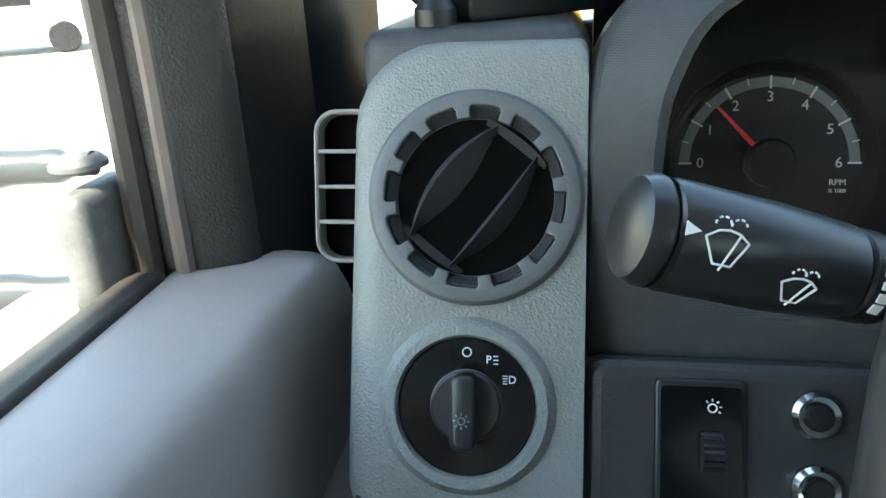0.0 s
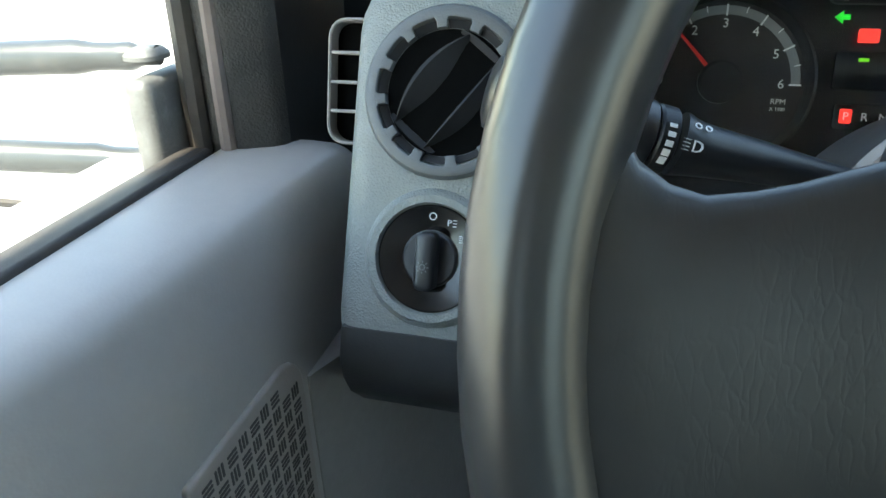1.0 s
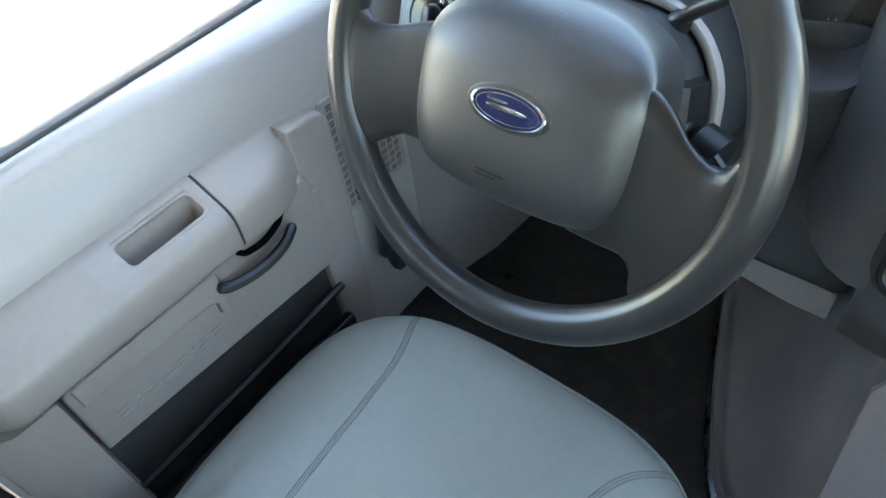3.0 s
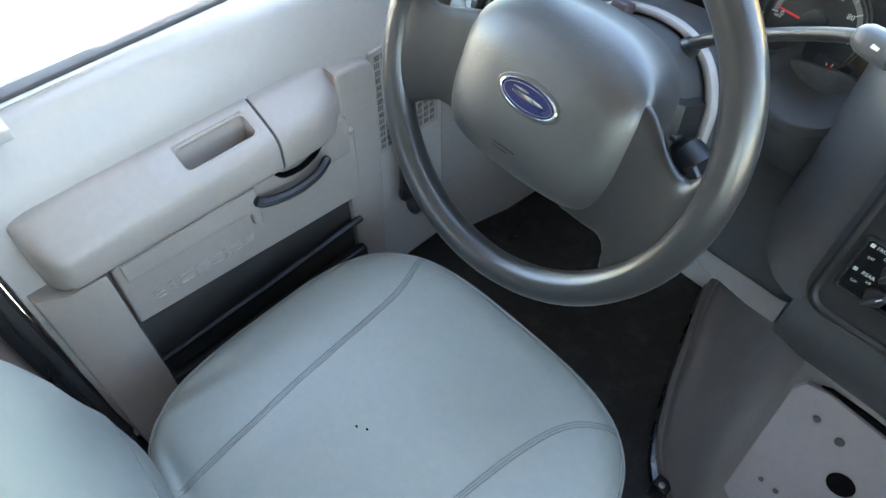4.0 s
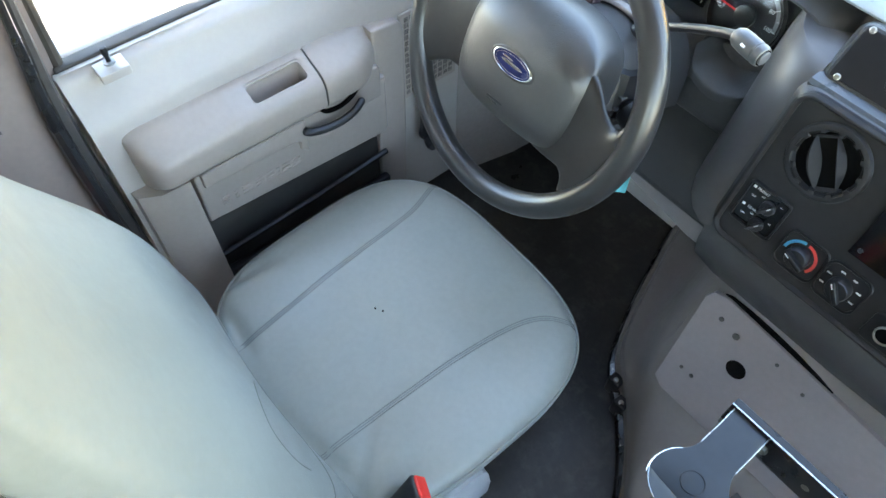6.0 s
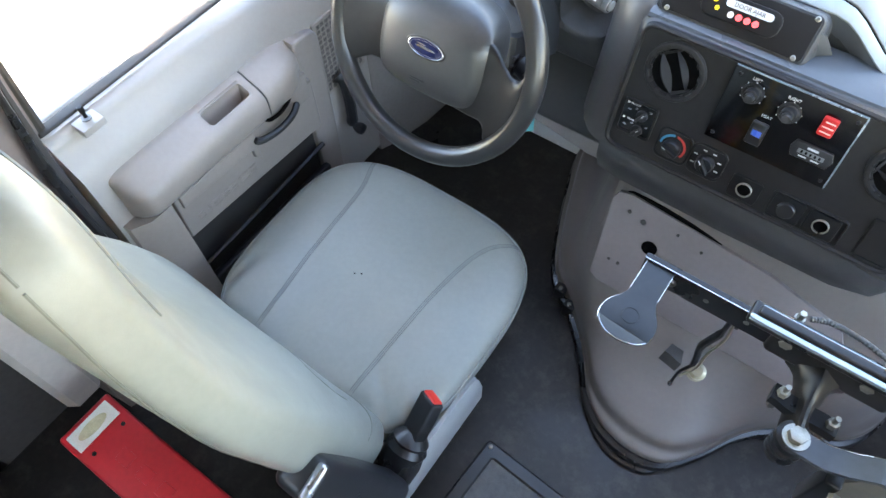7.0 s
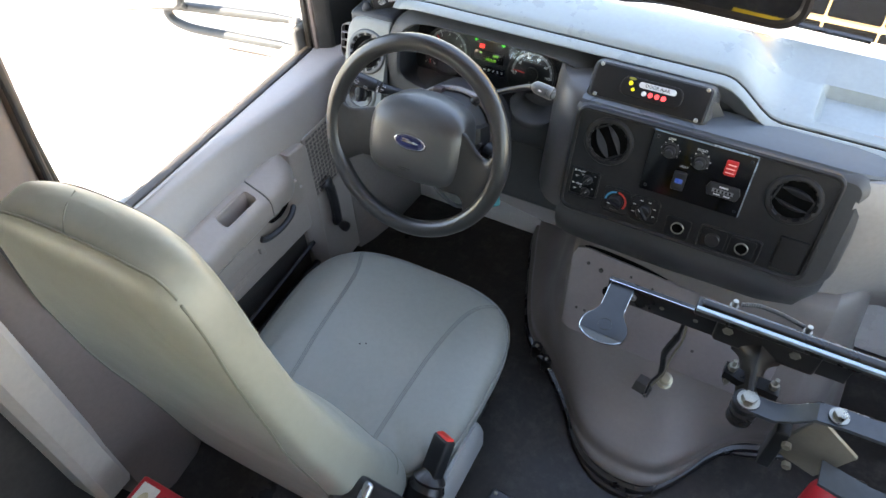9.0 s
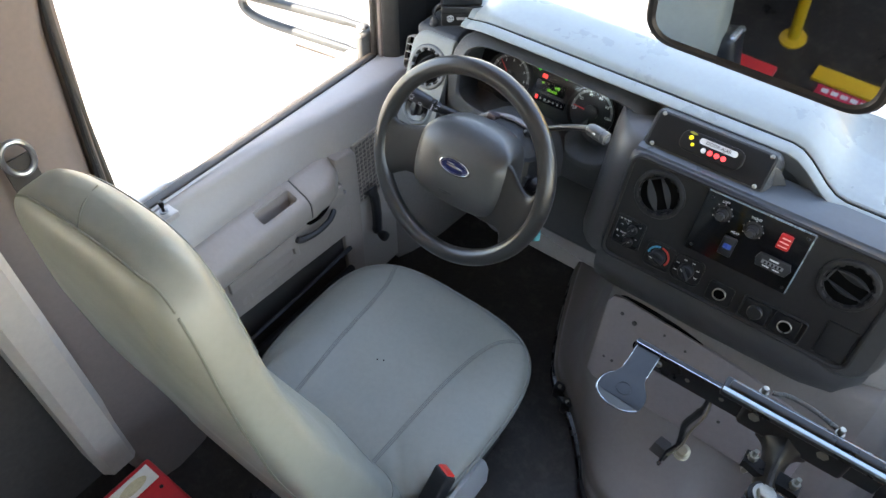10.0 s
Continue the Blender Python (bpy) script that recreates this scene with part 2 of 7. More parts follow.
ARM_METAL = material("mirror_arm_paint", (0.045, 0.05, 0.052), 0.4, metal=0.0, vary=0.1, spots=0.2, spot_color=(0.3, 0.28, 0.22))
VANE = material("vent_vane_plastic", (0.024, 0.024, 0.026), 0.6, vary=0.1, spec=0.15)
DIAL_GREY = material("dial_print", (0.03, 0.03, 0.031), 0.5)
BRACKET_GREY = material("mirror_bracket_plastic", (0.10, 0.103, 0.102), 0.5, vary=0.25, vary_scale=30, spots=0.35, spot_color=(0.25, 0.25, 0.25))
CONCRETE = material("pale_concrete", (0.42, 0.40, 0.365), 0.9, vary=0.08, vary_scale=0.6, grain=0.4, grain_scale=20, grain_kind="noise")
HEADLINER = material("headliner_fabric", (0.30, 0.28, 0.26), 0.9, vary=0.05, grain=0.3, grain_scale=900, grain_kind="noise")
WALL_PANEL = material("wall_panel_grey", (0.34, 0.325, 0.31), 0.6, vary=0.06)
BUS_FLOOR = material("bus_floor_grey_rubber", (0.072, 0.062, 0.056), 0.5, vary=0.2, vary_scale=4, spots=0.3, spot_color=(0.09, 0.09, 0.09))
BLUE_VINYL = material("blue_grey_seat_vinyl", (0.22, 0.28, 0.31), 0.45, vary=0.06)
GLASS = glass_material("window_glass")
LENS_CLEAR = glass_material("lens_clear_plastic", 0.03)
SHELF = material("gauge_shelf_plastic", (0.055, 0.055, 0.056), 0.45, vary=0.3, vary_scale=14, spots=0.3, spot_color=(0.12, 0.118, 0.115), spot_lo=0.5)
MIRROR = material("mirror_glass", (0.85, 0.87, 0.87), 0.02, metal=1.0, vary=0.01, rough_vary=0.005)


# ---- mesh tools ----
def V(*a):
    return Vector(a)


def basis(o, ex, ey):
    ex, ey = Vector(ex).normalized(), Vector(ey).normalized()
    ez = ex.cross(ey)
    return Matrix(((ex.x, ey.x, ez.x, o[0]), (ex.y, ey.y, ez.y, o[1]), (ex.z, ey.z, ez.z, o[2]), (0, 0, 0, 1)))


I4 = Matrix.Identity(4)


def finish(bm, sharp=35):
    bmesh.ops.remove_doubles(bm, verts=bm.verts, dist=1e-6)
    bmesh.ops.recalc_face_normals(bm, faces=bm.faces)
    lim = radians(sharp)
    for f in bm.faces:
        f.smooth = True
    for e in bm.edges:
        if len(e.link_faces) == 2 and e.calc_face_angle(0) > lim:
            e.smooth = False


def part(name, bm, mat, parent=None, label="", sharp=35):
    finish(bm, sharp)
    me = bpy.data.meshes.new(name)
    bm.to_mesh(me)
    bm.free()
    me.materials.append(mat)
    ob = new(name, me)
    if parent is not None:
        ob.parent = parent
        p = parent
        m = p.matrix_basis.copy()
        while p.parent is not None:
            m = p.parent.matrix_basis @ p.matrix_parent_inverse @ m
            p = p.parent
        ob.matrix_parent_inverse = m.inverted()
    if label:
        tagged(ob, label=label)
    return ob


def thing(name, at, label, category, group="", kind=""):
    e = new(name)
    e.empty_display_size = 0.03
    e.location = at
    return tagged(e, label, category, group, kind)


def loft(rings, closed=True, cap=True, m=I4, bm=None):
    bm = bm or bmesh.new()
    rows = [[bm.verts.new(m @ Vector(p)) for p in r] for r in rings]
    n = len(rows[0])
    for a, b in zip(rows, rows[1:]):
        for i in range(n if closed else n - 1):
            j = (i + 1) % n
            bm.faces.new((a[i], a[j], b[j], b[i]))
    if cap and closed:
        bm.faces.new(rows[0][::-1])
        bm.faces.new(rows[-1])
    return bm


def rrect(x0, x1, y0, y1, r, n=5):
    """A rounded rectangle, counter-clockwise; r one radius or four (from lower left on)."""
    rs = r if isinstance(r, (tuple, list)) else (r,) * 4
    out = []
    for (cx, cy, a0), q in zip(((x0, y0, 180), (x1, y0, 270), (x1, y1, 0), (x0, y1, 90)), rs):
        px, py = cx + (q if cx == x0 else -q), cy + (q if cy == y0 else -q)
        for i in range(n + 1):
            a = radians(a0 + 90 * i / n)
            out.append((px + q * math.cos(a), py + q * math.sin(a)))
    return out


def circle(cx, cy, rx, ry=None, n=32):
    ry = ry or rx
    return [(cx + rx * math.cos(2 * math.pi * i / n), cy + ry * math.sin(2 * math.pi * i / n)) for i in range(n)]


def inset(poly, d):
    """The polygon moved inwards by d, corner by corner."""
    n, out = len(poly), []
    for i in range(n):
        a, b, c = Vector(poly[i - 1]), Vector(poly[i]), Vector(poly[(i + 1) % n])
        e1, e2 = (b - a), (c - b)
        if e1.length < 1e-9 or e2.length < 1e-9:
            out.append(tuple(b))
            continue
        e1.normalize(), e2.normalize()
        n1, n2 = Vector((-e1.y, e1.x)), Vector((-e2.y, e2.x))
        k = n1 + n2
        k = k / max(0.35, k.dot(n1)) if k.length > 1e-6 else n1
        out.append((b.x + d * k.x, b.y + d * k.y))
    return out


def prism(poly, w0, w1, m=I4, bevel=0.0, steps=3, bm=None):
    """A plate with the given outline from w0 (back) to w1 (front), with a rounded front edge."""
    rings = [[(x, y, w0) for x, y in poly]]
    if bevel > 0:
        for i in range(steps + 1):
            a = math.pi / 2 * i / steps
            p = inset(poly, bevel * (1 - math.cos(a)))
            rings.append([(x, y, w1 - bevel + bevel * math.sin(a)) for x, y in p])
    else:
        rings.append([(x, y, w1) for x, y in poly])
    return loft(rings, m=m, bm=bm)


def holed(bm, circles, m):
    """Opens the last face of a plate with round holes: circles of (x, y, r) at depth w."""
    bmesh.ops.remove_doubles(bm, verts=bm.verts, dist=1e-6)
    z = m.inverted()
    f = max(bm.faces, key=lambda q: (z @ q.calc_center_median()).z)
    w = (z @ f.calc_center_median()).z
    edges = list(f.edges)
    bmesh.ops.delete(bm, geom=[f], context="FACES_ONLY")
    for x, y, r in circles:
        vs = [bm.verts.new(m @ Vector((x + r * math.cos(2 * math.pi * i / 40), y + r * math.sin(2 * math.pi * i / 40), w))) for i in range(40)]
        edges += [bm.edges.new((vs[i], vs[(i + 1) % 40])) for i in range(40)]
    bmesh.ops.triangle_fill(bm, edges=edges, use_beauty=True)
    return bm


def ring_plate(outer, inner, w0, w1, m=I4, bevel=0.0, bm=None):
    """A frame between two outlines of equally many points."""
    bm = bm or bmesh.new()
    loops = [[(x, y, w0) for x, y in outer], [(x, y, w1 - bevel) for x, y in outer]]
    if bevel:
        loops += [[(x, y, w1) for x, y in inset(outer, bevel)], [(x, y, w1) for x, y in inset(inner, -bevel)]]
        loops += [[(x, y, w1 - bevel) for x, y in inner]]
    else:
        loops += [[(x, y, w1) for x, y in inner]]
    loops += [[(x, y, w0) for x, y in inner]]
    rows = [[bm.verts.new(m @ Vector(p)) for p in r] for r in loops]
    n = len(rows[0])
    for a, b in zip(rows, rows[1:] + rows[:1]):
        for i in range(n):
            j = (i + 1) % n
            bm.faces.new((a[i], a[j], b[j], b[i]))
    return bm


def lathe(profile, n=32, m=I4, bm=None):
    rings = [[(r * math.cos(2 * math.pi * i / n), r * math.sin(2 * math.pi * i / n), h) for i in range(n)] for r, h in profile]
    return loft(rings, m=m, bm=bm)


def box(x0, x1, y0, y1, z0, z1, bevel=0.0, m=I4, bm=None):
    bm = bm or bmesh.new()
    b = min(bevel, 0.49 * min(abs(x1 - x0), abs(y1 - y0), abs(z1 - z0)))
    if b <= 0:
        return loft([[(x0, y0, z), (x1, y0, z), (x1, y1, z), (x0, y1, z)] for z in (z0, z1)], m=m, bm=bm)
    rings = []
    for i in range(4):
        a = math.pi / 2 * i / 3
        q, h = b * (1 - math.sin(a)), b * (1 - math.cos(a))
        rings.append([(x, y, z0 + h) for x, y in rrect(x0 + q, x1 - q, y0 + q, y1 - q, max(b - q, 1e-4), 3)])
    for i in range(4):
        a = math.pi / 2 * (3 - i) / 3
        q, h = b * (1 - math.sin(a)), b * (1 - math.cos(a))
        rings.append([(x, y, z1 - h) for x, y in rrect(x0 + q, x1 - q, y0 + q, y1 - q, max(b - q, 1e-4), 3)])
    return loft(rings, m=m, bm=bm)


def smooth_path(pts, per=6, closed=False):
    """A Catmull-Rom line through the points."""
    P = [Vector(p) for p in pts]
    n, out = len(P), []
    for i in range(n if closed else n - 1):
        if closed:
            p0, p1, p2, p3 = P[i - 1], P[i], P[(i + 1) % n], P[(i + 2) % n]
        else:
            p1, p2 = P[i], P[i + 1]
            p0 = P[i - 1] if i else p1 * 2 - p2
            p3 = P[i + 2] if i + 2 < n else p2 * 2 - p1
        for k in range(per):
            t = k / per
            out.append(0.5 * ((2 * p1) + (p2 - p0) * t + (2 * p0 - 5 * p1 + 4 * p2 - p3) * t * t + (3 * p1 - p0 - 3 * p2 + p3) * t ** 3))
    if not closed:
        out.append(P[-1])
    return out


def tube(pts, r, n=10, closed=False, m=I4, bm=None, flat=1.0):
    """A round bar along the points; r one radius or one for each point."""
    P = [Vector(p) for p in pts]
    k = len(P)
    rs = r if isinstance(r, (list, tuple)) else [r] * k
    t0 = (P[1] - P[0]).normalized()
    up = Vector((0, 0, 1)) if abs(t0.z) < 0.9 else Vector((1, 0, 0))
    nrm = (up - t0 * up.dot(t0)).normalized()
    rings = []
    for i in range(k):
        if closed:
            t = (P[(i + 1) % k] - P[i - 1]).normalized()
        else:
            t = (P[min(i + 1, k - 1)] - P[max(i - 1, 0)]).normalized()
        nrm = (nrm - t * nrm.dot(t)).normalized()
        bi = t.cross(nrm)
        rings.append([P[i] + rs[i] * (math.cos(2 * math.pi * j / n) * nrm * flat + math.sin(2 * math.pi * j / n) * bi) for j in range(n)])
    if closed:
        rings.append(rings[0])
    return loft(rings, cap=not closed, m=m, bm=bm)


def text_bm(body, size, m, thick=0.0004, align="CENTER"):
    cu = bpy.data.curves.new("lettering", "FONT")
    cu.body, cu.size, cu.extrude, cu.resolution_u = body, size, thick, 2
    cu.align_x, cu.align_y = align, "CENTER"
    ob = bpy.data.objects.new("lettering", cu)
    scene.collection.objects.link(ob)
    me = bpy.data.meshes.new_from_object(ob)
    bpy.data.objects.remove(ob)
    bm = bmesh.new()
    bm.from_mesh(me)
    bm.transform(m)
    bpy.data.meshes.remove(me)
    return bm


def at2(m, x, y, w=0.0, turn=0.0):
    return m @ Matrix.Translation((x, y, w)) @ Matrix.Rotation(radians(turn), 4, "Z")


def hexbolt(m, r=0.008, h=0.006, washer=True, parent=None, name="bolt"):
    bm = bmesh.new()
    if washer:
        lathe([(r * 1.45, 0), (r * 1.45, 0.0015), (r * 1.0, 0.0016)], 20, m, bm)
    hexa = [(r * math.cos(math.pi / 3 * i), r * math.sin(math.pi / 3 * i)) for i in range(6)]
    prism(hexa, 0.0015, 0.0015 + h, m, 0.0008, 2, bm)
    return part(name, bm, ZINC, parent)


# frames of the dashboard's faces: u runs along x, v up the face, w out of it
FACE = basis((0, -0.031, 0), (1, 0, 0), (0, 0.29, 1))
LEFT = basis((0, -0.0488, 0), (1, 0, 0), (0, 0.45, 1))
CLUS = basis((0, 0.1268, 0), (1, 0, 0), (0, 0.35, 1))
SCRN = basis((0, -0.484, 0), (1, 0, 0), (0, 0.9, 1))
FV, LV, CV, SV = 1.0412, 1.0966, 1.0595, 1.3454

# ---- large structure ----
# cab: x from -0.47 (driver's door) to 1.55, floor at z 0, roof at 1.55; the passenger space lies behind it
def slab(name, x0, x1, y0, y1, z0, z1, mat, label, bevel=0.0):
    ob = part(name, box(x0, x1, y0, y1, z0, z1, bevel), mat)
    return tagged(ob, label, name.split("_")[0], kind="structure")


slab("floor", -0.52, 1.62, -4.2, 1.0, -0.03, 0.0, FLOOR_RUBBER, "scuffed black rubber floor of the driver's cab")
slab("ceiling", -0.62, 1.72, -4.3, 0.12, 1.95, 2.0, HEADLINER, "pale grey fabric headliner over the cab")
slab("wall_back", -0.62, 1.72, -4.3, -4.2, -0.03, 1.95, WALL_PANEL, "plain grey panel closing the bus body at its rear")
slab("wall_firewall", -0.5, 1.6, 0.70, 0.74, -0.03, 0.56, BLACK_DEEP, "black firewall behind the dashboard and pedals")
# right side, out of view: a low wall added to hold back ground light, open above
slab("wall_right_low", 1.6, 1.66, -0.9, 0.9, -0.03, 0.62, WALL_PANEL, "unseen grey low wall added to cut light from the right")
# window openings in these bus walls are sized for the light inside
slab("wall_right_high", 1.6, 1.66, -4.2, -0.9, -0.03, 0.95, WALL_PANEL, "grey wall panel under the bus windows")
slab("wall_right_top", 1.6, 1.66, -4.2, 0.12, 1.6, 1.95, WALL_PANEL, "grey panel above the bus windows")
slab("wall_left_low", -0.62, -0.50, -4.2, -0.9, -0.03, 0.95, BUS_FLOOR, "charcoal vinyl wall panel behind the driver's seat")
slab("wall_left_top", -0.62, -0.54, -4.2, 0.12, 1.33, 1.95, WALL_PANEL, "grey panel above the driver's window")
for i, y in enumerate((-3.2, -2.2, -1.25)):
    slab("window_post", 1.6, 1.66, y - 0.05, y + 0.05, 0.95, 1.6, WALL_PANEL, "grey post between the bus windows")
    slab("window_post", -0.62, -0.56, y - 0.05, y + 0.05, 0.95, 1.33, WALL_PANEL, "grey post between the bus windows")
slab("wall_left_pillar", -0.62, -0.50, -1.0, -0.62, -0.03, 1.33, BUS_FLOOR, "charcoal panel behind the driver's door")
slab("door_post", 1.58, 1.66, -0.95, -0.85, -0.03, 1.6, WALL_PANEL, "grey post of the entrance door")
wp = part("windshield_post", loft([[(1.52, 0.42 - 0.41 * (z - 0.8), z), (1.6, 0.42 - 0.41 * (z - 0.8), z), (1.6, 0.52 - 0.41 * (z - 0.8), z), (1.52, 0.52 - 0.41 * (z - 0.8), z)] for z in (0.7, 1.3, 1.95)]), PILLAR_DARK)
tagged(wp, "dark windshield pillar on the entrance side", "pillar", kind="structure")

# windshield: a raked pane over the dashboard
bm = bmesh.new()
loft([[(-0.42, 0.505, 0.835), (1.54, 0.505, 0.835), (1.54, 0.048, 1.95), (-0.42, 0.048, 1.95)],
      [(-0.42, 0.509, 0.837), (1.54, 0.509, 0.837), (1.54, 0.052, 1.952), (-0.42, 0.052, 1.952)]], bm=bm)
ws = tagged(part("window_1", bm, GLASS), "clear raked windshield above the dashboard", "windshield", kind="structure")
ws.visible_shadow = False

# ---- outside ----
g = part("ground", box(-400, 400, -400, 400, -0.95, -0.80), CONCRETE)
tagged(g, "pale sunlit concrete yard around the vehicle", "ground", kind="structure")
cowl = thing("vehicle_hood", (0.55, 0.95, -0.2), "white painted hood and cowl in front of the windshield", "hood")
rings = []
for x, k in ((-0.55, 0.0), (-0.35, 0.8), (0.1, 1.0), (0.55, 1.04), (1.0, 1.0), (1.45, 0.8), (1.65, 0.0)):
    rings.append([(x, 0.532, -0.2), (x, 0.532, 0.61 + 0.14 * k), (x, 0.69, 0.57 + 0.13 * k), (x, 0.98, 0.47 + 0.13 * k), (x, 1.2, 0.36 + 0.12 * k), (x, 1.3, 0.25), (x, 1.32, -0.2)])
part("hood_panel", loft(rings), WHITE_PAINT, cowl)
part("cowl_grille", box(-0.3, 1.4, 0.512, 0.532, 0.70, 0.765, 0.004), BLACK, cowl, "black plastic cowl grille")
for x0 in (0.1, 0.85):
    w = thing("windshield_wiper", (x0, 0.54, 0.78), "black wiper resting at the foot of the windshield", "wiper", "windshield wipers")
    part("wiper_arm", tube([(x0, 0.56, 0.79), (x0 + 0.2, 0.545, 0.83), (x0 + 0.42, 0.525, 0.85)], [0.01, 0.007, 0.005], 8), BLACK, w)
    part("wiper_blade", tube([(x0 + 0.1, 0.515, 0.857), (x0 + 0.40, 0.513, 0.862), (x0 + 0.62, 0.515, 0.857)], 0.006, 6), RUBBER, w)

# a yellow bus parked nose-on beyond the hood
pb = thing("parked_bus", (1.5, 3.4, -0.8), "tan and black bus front parked beyond the hood", "bus")
part("nose", box(0.3, 2.7, 3.2, 4.6, -0.79, 0.9, 0.06), BUS_CREAM, pb, "tan panelled front")
part("cab_body", box(0.2, 2.8, 4.4, 12.0, -0.35, 2.0, 0.15), YELLOW, pb)
part("bumper", box(0.2, 2.8, 3.15, 3.3, -0.795, -0.74, 0.02), BLACK, pb, "black steel bumper")
for r in range(8):
    for c in range(8):
        x, z = 0.42 + 0.29 * c, -0.70 + 0.19 * r
        part("grille_cell", box(x, x + 0.275, 3.185, 3.21, z, z + 0.148, 0.01), BLACK_DEEP, pb)
for x in (0.55, 2.45):
    part("wheel", lathe([(0.2, 0), (0.42, 0.02), (0.45, 0.06), (0.45, 0.2), (0.42, 0.24), (0.2, 0.25)], 28, basis((x - 0.125, 4.0, -0.35), (0, 1, 0), (0, 0, 1))), RUBBER, pb)

# a white car parked across the yard
car = thing("parked_car", (-12.5, 14.5, -0.8), "white car parked far off across the yard", "car")
CM = basis((-12.5, 14.5, -0.8), (0.8, 0.6, 0), (-0.6, 0.8, 0))
prof = [(-2.2, 0.35), (-2.25, 0.8), (-1.6, 0.98), (-0.9, 1.5), (0.9, 1.55), (1.9, 1.0), (2.2, 0.75), (2.2, 0.35)]
rings = [[(x, y, z + (0.0 if abs(y) < 0.8 else -0.04)) for x, z in prof] for y in (-0.9, -0.8, 0.8, 0.9)]
part("body", loft(rings, m=CM), WHITE_PAINT, car)
for x in (-1.4, 1.4):
    for y in (-0.93, 0.73):
        part("wheel", lathe([(0.05, 0), (0.3, 0.0), (0.34, 0.04), (0.34, 0.17), (0.3, 0.2), (0.05, 0.2)], 20, CM @ basis((x, y, 0.34), (1, 0, 0), (0, 0, 1)) @ Matrix.Rotation(math.pi, 4, "X")), RUBBER, car)
for x0, x1 in ((-1.0, -0.1), (0.0, 0.9)):
    part("side_window", box(x0, x1, -0.935, -0.905, 1.02, 1.42, 0.03, CM), GLOSS_BLACK, car)

# ---- driver's door ----
door = thing("driver_door", (-0.42, 0.0, 0.05), "grey moulded plastic door trim with armrest, closed", "door")
# upper trim: a moulding along y with a flat shelf under the window that widens to the front; outline in x, z
def lerp_list(pts, x):
    for (a, b), (c, d) in zip(pts, pts[1:]):
        if x <= c:
            t = (x - a) / (c - a) if c > a else 0
            t = max(0.0, min(1.0, t))
            return b + (d - b) * t
    return pts[-1][1]


def upper(y):
    e = lerp_list([(-0.44, -0.446), (-0.3, -0.442), (-0.1, -0.432), (0.0, -0.419), (0.08, -0.404), (0.15, -0.396), (0.28, -0.387), (0.39, -0.381)], y)
    b = max(0.0, min(1.0, (y + 0.02) / 0.13))
    b = b * b * (3 - 2 * b)
    low = [(-0.4, 0.575), (-0.397, 0.545), (-0.392, 0.49), (-0.388, 0.42), (-0.388, 0.30), (-0.392, 0.16), (-0.40, 0.02)]
    face = [(x + (-0.3795 - x) * b, z) for x, z in low]
    f0 = face[0][0]
    prof = [(-0.472, 0.628), (-0.466, 0.644), (-0.460, 0.6475), (-0.452, 0.648), (e - 0.012, 0.6445), (e - 0.003, 0.641), (e + 0.003, 0.636), (e + 0.0065, 0.628), (e + 0.009, 0.618), (e + 0.009 + (f0 - e - 0.009) * 0.5, 0.598)]
    return [(x, y, z) for x, z in prof + face + [(-0.50, 0.02), (-0.50, 0.628)]]


ys = [-0.445, -0.43, -0.36, -0.3, -0.2, -0.1, -0.05, 0.0, 0.03, 0.06, 0.09, 0.12, 0.15, 0.2, 0.25, 0.30, 0.33]
trim_rows = [(y, 0.0) for y in ys] + [(0.35, 0.002), (0.367, 0.008), (0.377, 0.02), (0.38, 0.05)]
part("upper_trim", loft([[(x - (0.03 * d if z > 0.55 else 0), yy, z - (d if z > 0.55 else 0)) for x, yy, z in upper(y)] for y, d in trim_rows]), SILL_LIT, door, "grey grained door trim, paler and cooler for skylight", 50)
# window rail and seals
part("belt_seal", box(-0.484, -0.4615, -0.44, 0.300, 0.630, 0.6515, 0.003), SEAL, door, "black rubber belt seal")
part("window_frame", tube(smooth_path([(-0.475, 0.307, 0.64), (-0.474, 0.311, 0.85), (-0.468, 0.277, 1.10), (-0.46, 0.20, 1.27), (-0.455, 0.10, 1.315), (-0.455, -0.2, 1.32), (-0.46, -0.36, 1.29), (-0.468, -0.395, 1.15), (-0.474, -0.415, 0.95), (-0.476, -0.43, 0.64)], 5), 0.0085, 8), SEAL_BROWN, door, "brown-black rubber window channel")
part("rear_sash", loft([[(-0.477, g, z), (-0.470, g, z), (-0.462, g - 0.022, z), (-0.480, g - 0.026, z)] for z, g in ((0.64, -0.438), (0.75, -0.428), (0.85, -0.4165), (0.98, -0.402), (1.07, -0.391), (1.15, -0.380), (1.22, -0.362), (1.28, -0.335))]), PANEL_BROWN, door, "brown-grey rear sash of the window")
part("window_pane", box(-0.4795, -0.4765, -0.42, 0.303, 0.645, 1.31), GLASS, door, "clear door glass").visible_shadow = False
part("sash_trim", tube(smooth_path([(-0.453, 0.309, 0.648), (-0.453, 0.313, 0.85), (-0.448, 0.280, 1.10), (-0.443, 0.207, 1.3)], 5), 0.006, 8), PANEL_BROWN, door, "brown-grey window sash trim")
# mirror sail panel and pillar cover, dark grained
SAIL = ((0.56, 0.309), (0.80, 0.313), (1.0, 0.290), (1.32, 0.185))
part("sail_panel", loft([[(-0.47, y0, z), (-0.447, y0, z), (-0.442, y0 + 0.002, z), (-0.424, y0 + 0.014, z), (-0.419, y0 + 0.020, z), (-0.4175, y0 + 0.028, z), (-0.47, y0 + 0.04, z)] for z, y0 in SAIL]), PILLAR_DARK, door, "dark grained plastic sail panel")
